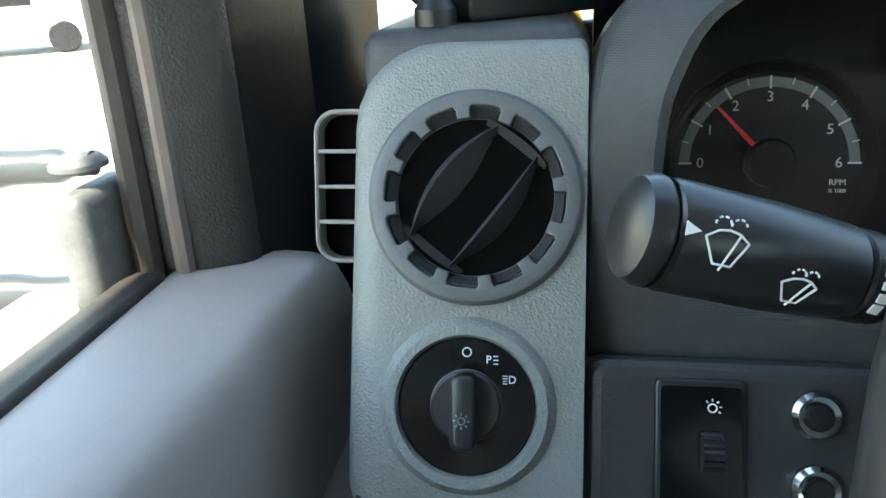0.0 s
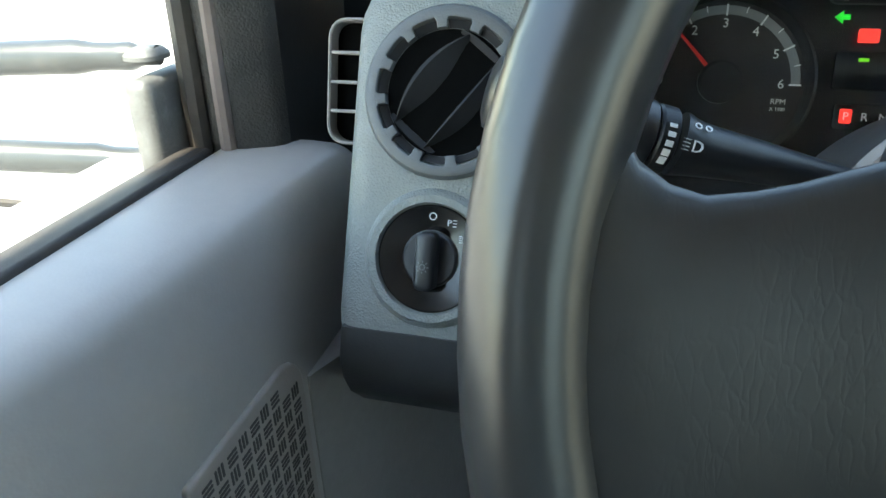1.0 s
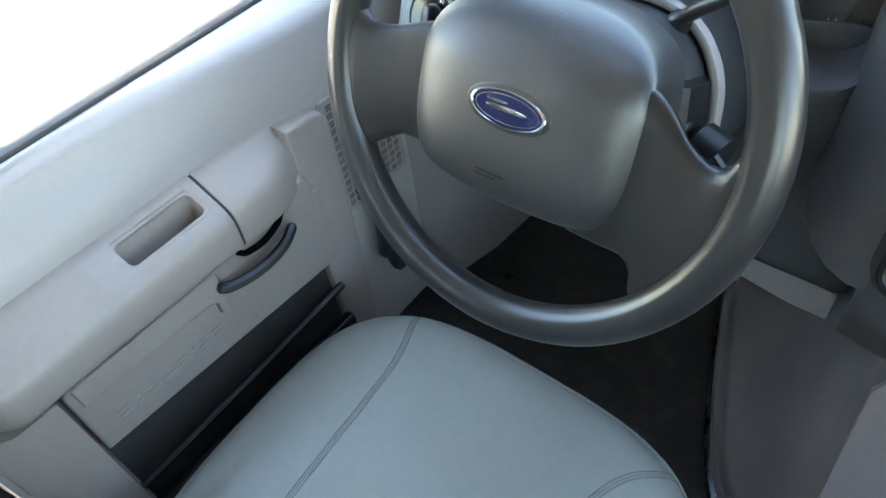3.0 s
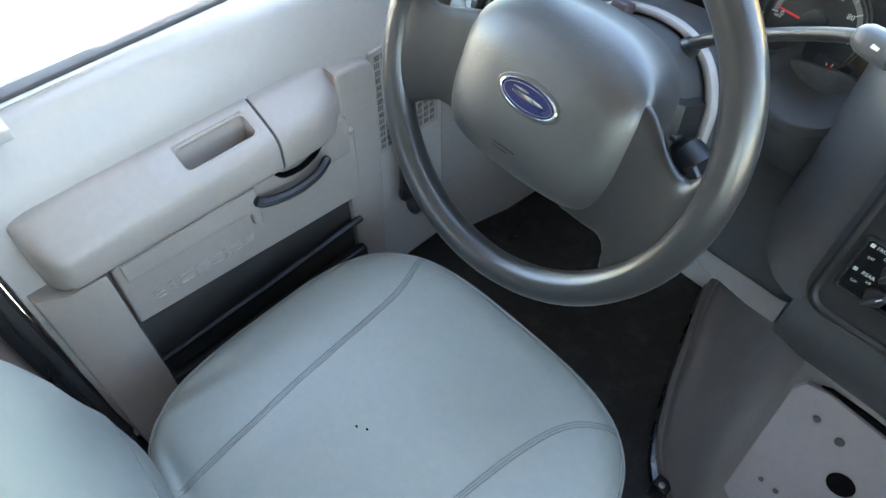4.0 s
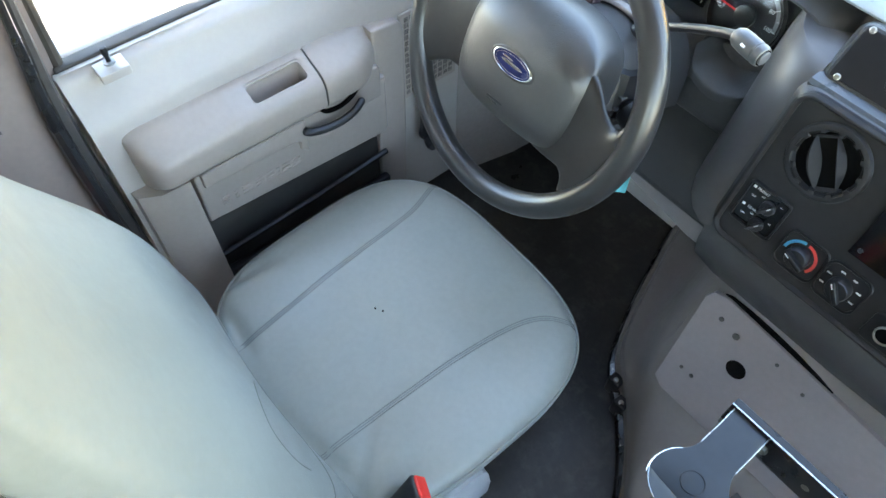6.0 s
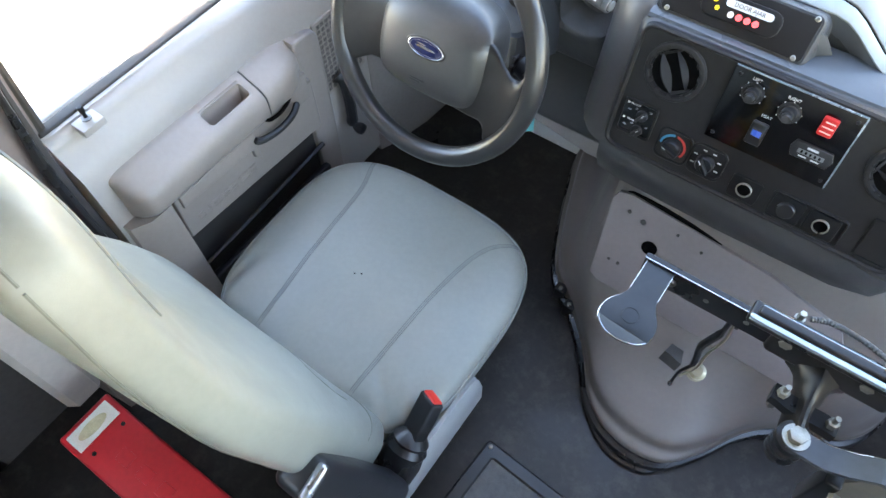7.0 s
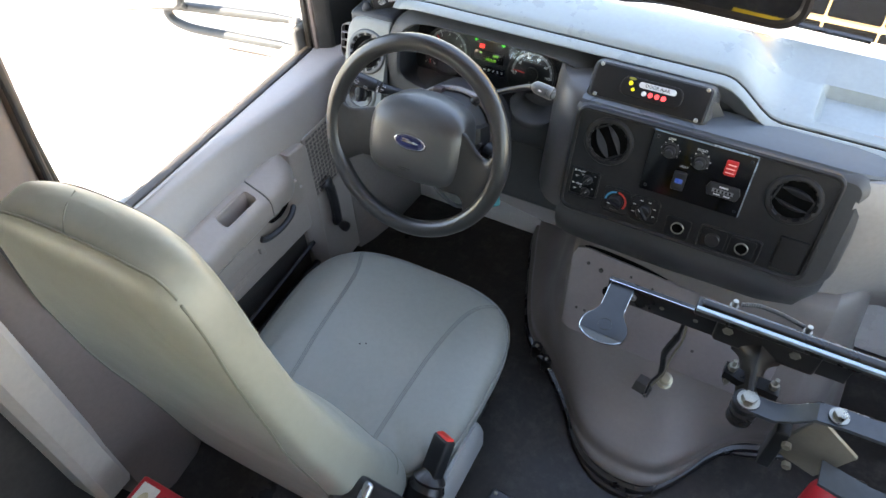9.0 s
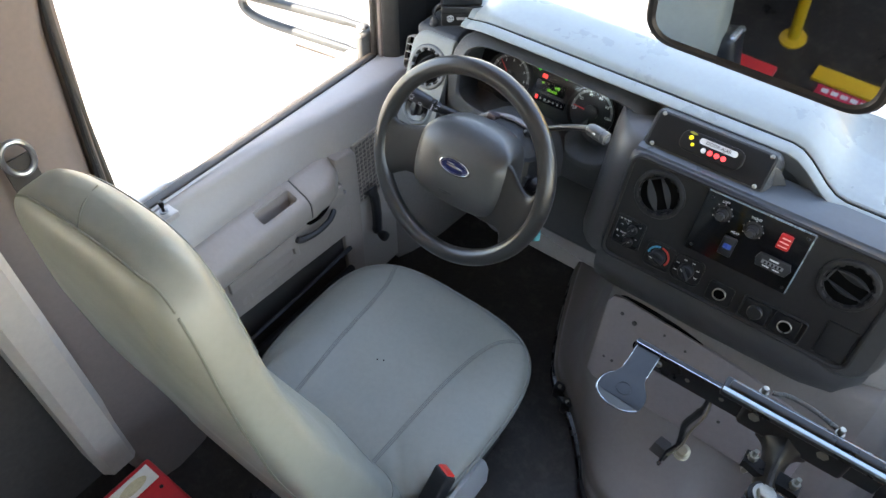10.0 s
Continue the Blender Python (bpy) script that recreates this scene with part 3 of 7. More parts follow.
# inner face split off and coloured black, standing for shade beside the dashboard
part("sail_return", loft([[(-0.47, y0 + 0.041, z), (-0.4185, y0 + 0.029, z), (-0.4165, y0 + 0.034, z), (-0.397, y0 + 0.15, z), (-0.47, y0 + 0.16, z)] for z, y0 in SAIL]), BLACK, door, "return of the sail panel, black for the shade in the gap")

# armrest with finger pocket, sloping top and soft edges
def arm_prof(y, k=1.0, top=0.545, dip=0.0):
    """The armrest's section, its depth scaled by k, with the top sunk by dip between the pocket's edges."""
    t, xin = top, -0.395 + 0.066 * k
    w = xin + 0.395
    low = t - 0.082
    return [(-0.41, y, t + 0.009), (-0.396 + 0.05 * w, y, t + 0.006), (-0.396 + 0.18 * w, y, t + 0.003), (-0.3955 + 0.22 * w, y, t + 0.001 - dip), (-0.3955 + 0.68 * w, y, t - 0.013 - dip), (-0.395 + 0.72 * w, y, t - 0.0145),
            (-0.395 + 0.84 * w, y, t - 0.0195), (-0.395 + 0.93 * w, y, t - 0.0255), (-0.395 + 0.98 * w, y, t - 0.033), (xin, y, t - 0.042), (xin - 0.001, y, low + 0.012), (-0.395 + 0.95 * w, y, low + 0.005), (-0.395 + 0.85 * w, y, low), (-0.41, y, low - 0.002)]


rear_end = [(-0.412 + 0.034 * (1 - math.cos(radians(a))), 0.12 + 0.88 * math.sin(radians(a)), 0.5475 - 0.012 * (1 - math.sin(radians(a))), 0) for a in range(0, 91, 15)]
arm_rings = [arm_prof(y, k, t, d) for y, k, t, d in rear_end + [(-0.33, 1.0, 0.5475, 0), (-0.25, 1.0, 0.547, 0), (-0.2115, 1.0, 0.546, 0), (-0.2095, 1.0, 0.546, 0.003), (-0.2055, 1.0, 0.546, 0.05), (-0.1125, 1.0, 0.545, 0.05), (-0.1085, 1.0, 0.545, 0.003), (-0.1065, 1.0, 0.545, 0), (-0.0955, 1.0, 0.5448, 0), (-0.0925, 0.985, 0.544, 0)]]
armrest = part("armrest", loft(arm_rings), DOOR_GREY, door, "grey moulded armrest with a finger pocket", 50)
PK = basis((-0.3655, -0.159, 0.5375), (0, 1, 0), (-1, 0, 0.40))
part("pocket_rim", ring_plate(rrect(-0.0555, 0.0555, -0.0215, 0.0215, 0.010), rrect(-0.0505, 0.0505, -0.0170, 0.0170, 0.008), -0.004, 0.0008, PK, 0.0008), DOOR_GREY, armrest)
# front section of the armrest, blending into the flange
ph_rings = [arm_prof(y, k, t) for y, k, t in ((-0.0885, 0.985, 0.544), (-0.0855, 1.0, 0.5448), (-0.06, 1.0, 0.544), (-0.035, 0.99, 0.543), (-0.018, 0.94, 0.542), (-0.004, 0.85, 0.541), (0.01, 0.72, 0.539), (0.024, 0.55, 0.537), (0.036, 0.40, 0.535), (0.046, 0.30, 0.533), (0.056, 0.18, 0.530))]
part("pull_handle", loft(ph_rings), DOOR_GREY, door, "", 50)
part("section_gap", loft([arm_prof(y, 0.955, 0.542) for y in (-0.0935, -0.088)]), PILLAR_DARK, armrest)
# release lever: a cup and a black curved lever
cup = part("lever_cup", prism(rrect(-0.188, 0.036, 0.397, 0.475, (0.006, 0.006, 0.012, 0.012)), 0, 0.0185, basis((-0.372, 0, 0), (0, 1, 0), (0, 0, 1)), 0.006), DOOR_GREY, door)
part("release_lever", tube(smooth_path([(-0.343, -0.142, 0.432), (-0.338, -0.13, 0.424), (-0.333, -0.10, 0.419), (-0.331, -0.07, 0.419), (-0.332, -0.04, 0.425), (-0.340, -0.016, 0.434)], 5), [0.004] + [0.0075] * 24 + [0.004], 8), BLACK_SATIN, door, "black curved release lever")
# black tube drawn for the shaded gap above the lever
part("lever_slot", tube(smooth_path([(-0.352, -0.096, 0.447), (-0.350, -0.086, 0.438), (-0.348, -0.06, 0.436), (-0.349, -0.034, 0.443), (-0.352, -0.02, 0.452)], 5), 0.0042, 6), BLACK_DEEP, door)
# lower panel with raised word mark, step and map pocket
DM = basis((-0.366, 0, 0), (0, 1, 0), (0, 0, 1))
part("lower_panel", prism([(-0.347, 0.325), (0.035, 0.300), (0.045, 0.31), (0.045, 0.44), (-0.335, 0.452), (-0.345, 0.44)], -0.03, 0.012, DM, 0.005), DOOR_GREY, door)
part("panel_step", prism([(-0.335, 0.418), (-0.16, 0.412), (-0.15, 0.405), (-0.15, 0.385), (-0.135, 0.372), (-0.135, 0.452), (-0.335, 0.452)], 0.0, 0.021, DM, 0.004), DOOR_GREY, door)
for i, (a, b) in enumerate(((-0.315, -0.30), (-0.29, -0.283), (-0.275, -0.255), (-0.25, -0.232), (-0.227, -0.21), (-0.205, -0.199), (-0.194, -0.177), (-0.172, -0.155))):
    zc = 0.358 - 0.02 * (a + 0.235)
    for dz in (-0.008, 0.0, 0.008):
        part("mark_bar", box(a, b, zc + dz - 0.0017, zc + dz + 0.0017, 0.0115, 0.0135, 0.0008, DM), DOOR_GREY, door)
# map pocket: frame bands, and a flat dark panel for its shaded inside
part("rear_band", loft([[(-0.40, -0.44, z), (-0.372, -0.435, z), (-0.352 + 0.02 * (0.4 - z), -0.40, z), (-0.350 + 0.03 * (0.4 - z), -0.352, z), (-0.40, -0.345, z)] for z in (0.02, 0.15, 0.3, 0.42, 0.446)]), DOOR_GREY, door)
part("front_band", prism([(0.03, 0.02), (0.094, 0.02), (0.100, 0.30), (0.103, 0.495), (0.1025, 0.508), (0.1, 0.519), (0.095, 0.528), (0.087, 0.534), (0.076, 0.537), (0.03, 0.541)], -0.02, 0.012, basis((-0.378, 0, 0), (0, 1, 0), (0, 0, 1)), 0.008), DOOR_GREY, door, "", 50)
part("pocket_shade", box(-0.387, -0.379, -0.36, 0.04, 0.05, 0.33, 0.002), PILLAR_DARK, door, "flat dark panel for the shade inside the map pocket")
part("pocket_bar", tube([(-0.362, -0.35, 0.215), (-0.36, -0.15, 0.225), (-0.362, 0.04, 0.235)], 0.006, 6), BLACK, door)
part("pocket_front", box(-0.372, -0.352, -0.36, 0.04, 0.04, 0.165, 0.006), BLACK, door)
# lock button
LK = (-0.425, -0.372, 0.662)
lk = part("lock_base", box(LK[0] - 0.02, LK[0] + 0.014, LK[1] - 0.022, LK[1] + 0.022, 0.635, 0.6495, 0.002), SILL_LIT, door)
part("lock_collar", lathe([(0.0085, 0), (0.0085, 0.003), (0.005, 0.0035)], 16, Matrix.Translation((LK[0], LK[1], 0.656))), GREY_MARK, lk)
part("lock_button", lathe([(0.0035, 0), (0.0035, 0.010), (0.005, 0.014), (0.0052, 0.022), (0.004, 0.025), (0.001, 0.0255)], 14, Matrix.Translation((LK[0], LK[1], 0.658))), BLACK, lk)
# louvred grille ahead of the armrest and the window crank
gr = part("grille_panel", prism(rrect(0.098, 0.235, 0.33, 0.535, (0.004, 0.004, 0.03, 0.004)), -0.02, 0.008, basis((-0.384, 0, 0), (0, 1, 0), (0, 0, 1)), 0.003), DOOR_GREY, door)
GM = basis((-0.376, 0, 0), (0, 1, 0), (0, 0, 1))
for r in range(14):
    for c in range(9):
        yy, zz = 0.108 + 0.0134 * c, 0.342 + 0.0134 * r
        if yy > 0.19 and zz > 0.505:
            continue
        bm = bmesh.new()
        for k in range(3):
            if (r + c) % 2:
                box(yy, yy + 0.0098, zz + 0.0034 * k, zz + 0.0034 * k + 0.0017, 0.0, 0.0006, 0, GM, bm)
            else:
                box(yy + 0.0034 * k, yy + 0.0034 * k + 0.0017, zz, zz + 0.0098, 0.0, 0.0006, 0, GM, bm)
        # thin dark bars stand for the shade in the grille slots
        part("slot", bm, SLOT_DARK, gr)
cr = part("window_crank", tube(smooth_path([(-0.365, 0.135, 0.375), (-0.352, 0.135, 0.36), (-0.348, 0.135, 0.31), (-0.346, 0.132, 0.26), (-0.348, 0.13, 0.232)], 4), [0.02, 0.021, 0.019] + [0.0135] * 11 + [0.015, 0.014, 0.012], 10), BLACK_SATIN, door, "black window crank")
part("crank_knob", lathe([(0.004, 0), (0.008, 0.004), (0.012, 0.012), (0.0145, 0.022), (0.013, 0.03), (0.006, 0.034), (0.001, 0.0345)], 16, basis((-0.342, 0.128, 0.232), (0, 1, 0), (0, 0, 1))), BLACK_SATIN, cr)
part("door_skin", box(-0.545, -0.50, -0.46, 0.42, -0.25, 0.645, 0.01), WHITE_PAINT, door, "white outer door skin")

# kick panel ahead of the door, weatherstrip and pillar behind it
# kick panel coloured below the door's grey for the footwell's shade
kp = part("kick_panel", loft([[(-0.45, 0.24, z), (-0.378, 0.245, z), (-0.36, 0.29, z), (-0.335 + 0.1 * (0.5 - z) * 0, 0.40, z), (-0.32, 0.60, z), (-0.45, 0.62, z)] for z in (0.0, 0.25, 0.5)]), DASH_SIDE)
tagged(kp, "grey plastic kick panel beside the pedals, darkened for footwell shade", "kick panel", kind="structure")
ws_ = thing("weatherstrip", (-0.42, -0.45, 0.05), "black ribbed rubber weatherstrip along the door opening", "weatherstrip")
path = smooth_path([(-0.40, -0.455, 0.05), (-0.40, -0.462, 0.25), (-0.405, -0.468, 0.45), (-0.425, -0.466, 0.62), (-0.444, -0.452, 0.73), (-0.456, -0.436, 0.85), (-0.460, -0.421, 0.97), (-0.460, -0.409, 1.08), (-0.452, -0.385, 1.18), (-0.442, -0.32, 1.28), (-0.435, -0.2, 1.345), (-0.43, 0.1, 1.355)], 6)
part("outer_bead", tube(path, [0.015 - 0.010 * min(1, max(0, (p.z - 0.6) / 0.25)) for p in path], 8), SEAL, ws_)
part("inner_bead", tube([p + V(0.02, -0.012, 0) for p in path], [0.010 - 0.006 * min(1, max(0, (p.z - 0.6) / 0.25)) for p in path], 8), RUBBER, ws_)
bp_ = part("b_pillar", loft([[(-0.55, yf + 0.012, z), (x - 0.012, yf + 0.006, z), (x, yf - 0.002, z), (x + 0.016, yf - 0.014, z), (x + 0.026, yf - 0.04, z), (x + 0.032, -0.60, z), (x + 0.02, -0.66, z), (-0.55, -0.68, z)] for z, x, yf in ((0.0, -0.40, -0.478), (0.3, -0.40, -0.478), (0.55, -0.42, -0.480), (0.75, -0.455, -0.462), (0.9, -0.466, -0.440), (1.05, -0.468, -0.422), (1.2, -0.455, -0.390), (1.28, -0.44, -0.345), (1.35, -0.42, -0.28))]), PANEL_BROWN, None, "", 50)
tagged(bp_, "brown-grey plastic pillar trim behind the door", "pillar", kind="structure")

# black colour stands for the shade between pillar and dashboard end
ap = part("a_pillar", loft([[(-0.50, 0.42 - d, z), (-0.405, 0.425 - d, z), (-0.385, 0.45 - d, z), (-0.375, 0.52 - d, z), (-0.50, 0.54 - d, z)] for z, d in ((0.0, 0.0), (0.5, 0.0), (0.84, 0.0), (1.2, 0.148), (1.95, 0.455))]), BLACK)
tagged(ap, "windshield pillar trim, black for the shade beside the dashboard", "pillar", kind="structure")
# added black block that stands for the shaded gap beside the dashboard
de = part("dash_gap_shade", box(-0.40, -0.345, 0.47, 0.70, 0.0, 0.70, 0.01), BLACK_DEEP)
tagged(de, "black block for the shade between the door and the dashboard end", "trim", kind="structure")
dt = part("dash_end_top", box(-0.335, -0.22, 0.305, 0.50, 0.70, 0.782, 0.012), DASH_DARK)
tagged(dt, "charcoal plastic top of the dashboard end", "trim", kind="structure")

# ---- dashboard ----
dash = thing("dashboard", (0.3, 0.45, 0.5), "charcoal and grey moulded dashboard with a silver end panel", "dashboard")
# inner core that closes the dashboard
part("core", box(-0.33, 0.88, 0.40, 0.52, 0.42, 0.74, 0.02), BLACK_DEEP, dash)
# top pad: outlines in y, z along x
def top_prof(x):
    if x < 0.5:
        k = 1.0
    elif x < 0.62:
        k = 1 - (x - 0.5) / 0.12
        k = k * k * (3 - 2 * k)
    else:
        k = 0.0
    yl, zl = 0.292 - 0.02 * (1 - k), 0.842 - 0.055 * (1 - k)
    if x < -0.12:
        d = min(1.0, (-0.12 - x) / 0.09)
        zl -= 0.028 * d * d
        yl += 0.03 * d * d
    up = 0.012 * k
    # shallow tray in the top on the passenger side
    dip = 0.022 * max(0.0, min(1.0, (x - 0.668) / 0.012, (1.11 - x) / 0.012))
    g = yl + 0.0195 + 0.004 * k
    nose = [(x, yl + 0.006, zl - 0.013), (x, yl + 0.002, zl - 0.0105), (x, yl + 0.0015, zl - 0.008), (x, yl + 0.004, zl - 0.0055), (x, g - 0.003, zl + 0.0006), (x, g - 0.001, zl + 0.0004), (x, g, zl - 0.0015), (x, g, zl - 0.014), (x, yl + 0.02, zl - 0.02)]
    face = [(x, yl + 0.004, zl - 0.0115), (x, yl + 0.003, zl - 0.02), (x, yl + 0.010, zl - 0.045), (x, yl + 0.05, zl - 0.045), (x, yl + 0.03, zl - 0.0125)]
    top = [(x, g + 0.008, zl - 0.014), (x, g + 0.008, zl - 0.0005), (x, g + 0.0105, zl + 0.0022), (x, yl + 0.039, zl + 0.004 + up * 0.3), (x, yl + 0.046, zl + 0.006 + up * 0.4), (x, yl + 0.056, zl + 0.007 + up * 0.45 - dip), (x, yl + 0.09, zl + 0.012 + up * 0.6 - dip),
           (x, yl + 0.148, zl + 0.014 + up * 0.4 - dip), (x, yl + 0.158, zl + 0.014 + up * 0.35), (x, 0.485, 0.845 - 0.02 * (1 - k)), (x, 0.505, 0.832), (x, 0.505, 0.805), (x, 0.43, 0.806 - 0.03 * (1 - k))]
    return nose, top, (x, g + 0.0046, zl - 0.0052), face


xs = [-0.225, -0.21, -0.19, -0.16, -0.12, 0.0, 0.15, 0.3, 0.42, 0.48, 0.5, 0.52, 0.54, 0.56, 0.58, 0.6, 0.62, 0.65, 0.667, 0.669, 0.674, 0.679, 0.681, 0.76, 0.85, 0.95, 1.097, 1.099, 1.109, 1.111, 1.2, 1.52]
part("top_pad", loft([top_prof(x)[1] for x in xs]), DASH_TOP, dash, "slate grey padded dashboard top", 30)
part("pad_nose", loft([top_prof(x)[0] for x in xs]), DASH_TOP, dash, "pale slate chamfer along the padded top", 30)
# black bead laid in the groove to give it the dark of shade
part("groove_shade", tube([top_prof(x)[2] for x in xs], 0.004, 6), BLACK_DEEP, dash)
part("pad_face", loft([top_prof(x)[3] for x in xs if x > 0.2]), DASH_SHADED, dash, "face below the padded top, its slate darkened for shade", 40)
# sloping deck between the padded top and the centre section, in the slate darkened for shade
part("deck", loft([[(x, 0.300, 0.770), (x, 0.290, 0.7855), (x, 0.250, 0.7872), (x, 0.222, 0.7878), (x, 0.213, 0.7868), (x, 0.209, 0.782), (x, 0.215, 0.770)] for x in (0.266, 0.4, 0.5, 0.6, 0.70, 0.75)] + [[(x, 0.300, 0.770), (x, 0.290, z), (x, 0.252 + d, z), (x, 0.230 + d, z), (x, 0.222 + d, z - 0.001), (x, 0.218 + d, z - 0.006), (x, 0.222 + d, 0.768)] for x, d, z in ((0.785, 0.0, 0.784), (0.81, 0.012, 0.781), (0.84, 0.025, 0.779))]), DASH_SHADED, dash, "deck above the centre section, its slate darkened for shade", 40)
# silver end panel on the left with a rounded front
rings = [[(x, y, w) for x, y in rrect(-0.338 + d, -0.222, 0.555 * LV + d * 0.6, 0.782 * LV - d, (0.03 - d, 0.003, 0.006, 0.045 - d), 6)] for w, d in ((-0.20, 0.0), (-0.022, 0.0), (-0.012, 0.0015), (-0.005, 0.005), (-0.001, 0.011), (0.0, 0.018))]
sp = part("silver_panel", holed(loft(rings, m=LEFT), [(-0.2745, 0.708 * LV, 0.039)], LEFT), SILVER, dash, "grained silver plastic end panel")
# the panel's lower end turns under towards the footwell, coloured near-black for its shade
part("lower_end", loft([[(x, 0.2085, 0.575), (x, 0.2015, 0.556), (x, 0.2035, 0.540), (x, 0.212, 0.522), (x, 0.232, 0.500), (x, 0.27, 0.484), (x, 0.33, 0.478), (x, 0.36, 0.56)] for x in (-0.330, -0.322, -0.26, -0.2225)]), COL_DARK, dash, "underside of the end panel, near-black for its shade", 30)
# side demist vent on the panel's left flank
SVM = basis((-0.3435, 0.305, 0.702), (1, 0, 0), (0, 0.3, 1))
sv = part("side_vent", ring_plate(rrect(-0.018, 0.018, -0.04, 0.04, 0.012), rrect(-0.0158, 0.0158, -0.0378, 0.0378, 0.010), -0.005, 0.013, SVM, 0.001), DASH_SIDE, dash, "brown-grey side demist vent")
# flat black plate stands for the shade behind the slats
part("vent_back", prism(rrect(-0.0165, 0.0165, -0.0385, 0.0385, 0.010), -0.004, 0.0008, SVM), BLACK_DEEP, sv)
for v in (-0.0185, 0.0, 0.0185):
    part("side_vane", box(-0.0162, 0.0162, v - 0.001, v + 0.001, 0.003, 0.0118, 0.0004, SVM), DASH_SIDE, sv)
# centre stack body
cs = rrect(0.252, 0.80, 0.545 * FV, 0.795 * FV, (0.05, 0.06, 0.04, 0.03), 6)
rings = [[(x, y, w) for x, y in inset(cs, d)] for w, d in ((-0.25, -0.01), (-0.05, 0.0), (-0.028, 0.002), (-0.012, 0.009), (-0.004, 0.02))]
part("stack_body", holed(loft(rings, m=FACE), [(0.340, 0.729 * FV, 0.041), (0.684, 0.722 * FV, 0.041)], FACE), STACK, dash, "slate grey centre section")
# right end of the dashboard, turning away
part("right_end", loft([[(0.775, 0.185 + dy, z), (0.83, 0.20 + dy, z), (0.88, 0.24 + dy, z), (0.96, 0.27 + dy, z), (1.5, 0.30 + dy, z), (1.5, 0.50, z), (0.775, 0.50, z)] for z, dy in ((0.30, 0.14), (0.36, 0.11), (0.42, 0.06), (0.455, 0.035), (0.485, 0.012))] + [[(0.775, 0.185, z), (0.83, 0.20, z), (0.88, 0.24, z), (0.96, 0.27, z), (1.5, 0.30, z), (1.5, 0.50, z), (0.775, 0.50, z)] for z in (0.52, 0.60, 0.74)] + [[(0.775, 0.21, 0.775), (0.83, 0.225, 0.775), (0.88, 0.265, 0.775), (0.96, 0.29, 0.775), (1.5, 0.32, 0.775), (1.5, 0.50, 0.775), (0.775, 0.50, 0.775)]]), DASH_SIDE, dash, "grey-brown passenger side of the dashboard")
for x in (0.93, 0.952):
    part("panel_seam", tube([(x, 0.262 + (x - 0.93) * 0.5, 0.52), (x, 0.260 + (x - 0.93) * 0.5, 0.66)], 0.002, 5), PILLAR_DARK, dash)
# band under the centre stack, curving over the engine cover
part("lower_lip", loft([[(0.262, y, z), (0.30, y - 0.008, z), (0.50, y - 0.012, z), (0.70, y - 0.009, z), (0.76, y + 0.006, z), (0.795, y + 0.045, z), (0.80, 0.5, z), (0.262, 0.5, z)] for z, y in ((0.455, 0.175), (0.475, 0.158), (0.52, 0.142), (0.555, 0.142), (0.57, 0.150))]), STACK, dash)

# gauge hood: a deep frame round the instruments
HM = basis((0, 0.15, 0), (1, 0, 0), (0, 0.17, 1))
HOOD_OUT = [(-0.224, 0.60), (0.02, 0.60), (0.20, 0.60), (0.262, 0.605), (0.264, 0.70), (0.264, 0.80), (0.258, 0.83), (0.235, 0.838), (0.02, 0.838), (-0.16, 0.838), (-0.205, 0.812), (-0.224, 0.77)]
HOOD_IN = [(-0.188, 0.668), (0.02, 0.655), (0.125, 0.652), (0.182, 0.662), (0.208, 0.700), (0.232, 0.752), (0.236, 0.788), (0.208, 0.813), (0.02, 0.817), (-0.135, 0.817), (-0.172, 0.795), (-0.188, 0.755)]


def rounded(poly, r=0.35, n=4):
    """The outline with its corners cut to short curves."""
    out = []
    for i in range(len(poly)):
        a, b, c = Vector(poly[i - 1]), Vector(poly[i]), Vector(poly[(i + 1) % len(poly)])
        p, q = b + (a - b) * r, b + (c - b) * r
        for k in range(n + 1):
            t = k / n
            out.append(tuple((1 - t) ** 2 * p + 2 * t * (1 - t) * b + t * t * q))
    return out


ho, hi = rounded(HOOD_OUT), rounded(HOOD_IN)
mix_ = [((1 - 0.12) * a[0] + 0.12 * b[0], (1 - 0.12) * a[1] + 0.12 * b[1]) for a, b in zip(ho, hi)]
inn_ = [(0.14 * a[0] + 0.86 * b[0], 0.14 * a[1] + 0.86 * b[1]) for a, b in zip(ho, hi)]
deep = [(0.5 * a[0] + 0.5 * b[0], 0.5 * a[1] + 0.5 * b[1]) for a, b in zip(ho, hi)]
lean = [max(0.0, min(1.0, (y - 0.74) / 0.09)) for x, y in ho]
part("gauge_hood", loft([[(x, y, w - q * k) for (x, y), k in zip(row, lean)] for row, w, q in ((ho, -0.16, 0), (ho, -0.008, 0.028), (mix_, -0.003, 0.022), (inn_, 0.0, 0.002), (hi, -0.004, 0.0), (hi, -0.012, 0.0), (deep, -0.165, 0.0))], cap=False, m=HM), DASH_DARK, dash, "charcoal gauge hood")
# rounded shoulder between the gauge hood and the centre section
part("stack_shoulder", loft([[(x, y + 0.29 * (z - 0.70) + (0.03 * max(0.0, (z - 0.74) / 0.06) ** 2), z) for x, y in ((0.176, 0.33), (0.184, 0.285), (0.196, 0.246), (0.212, 0.216), (0.232, 0.195), (0.252, 0.185), (0.268, 0.184), (0.268, 0.33))] for z in (0.555, 0.57, 0.60, 0.65, 0.70, 0.735, 0.76, 0.78, 0.795)]), SHOULDER_LIT, dash, "rounded slate shoulder, lightened for the light it catches", 50)
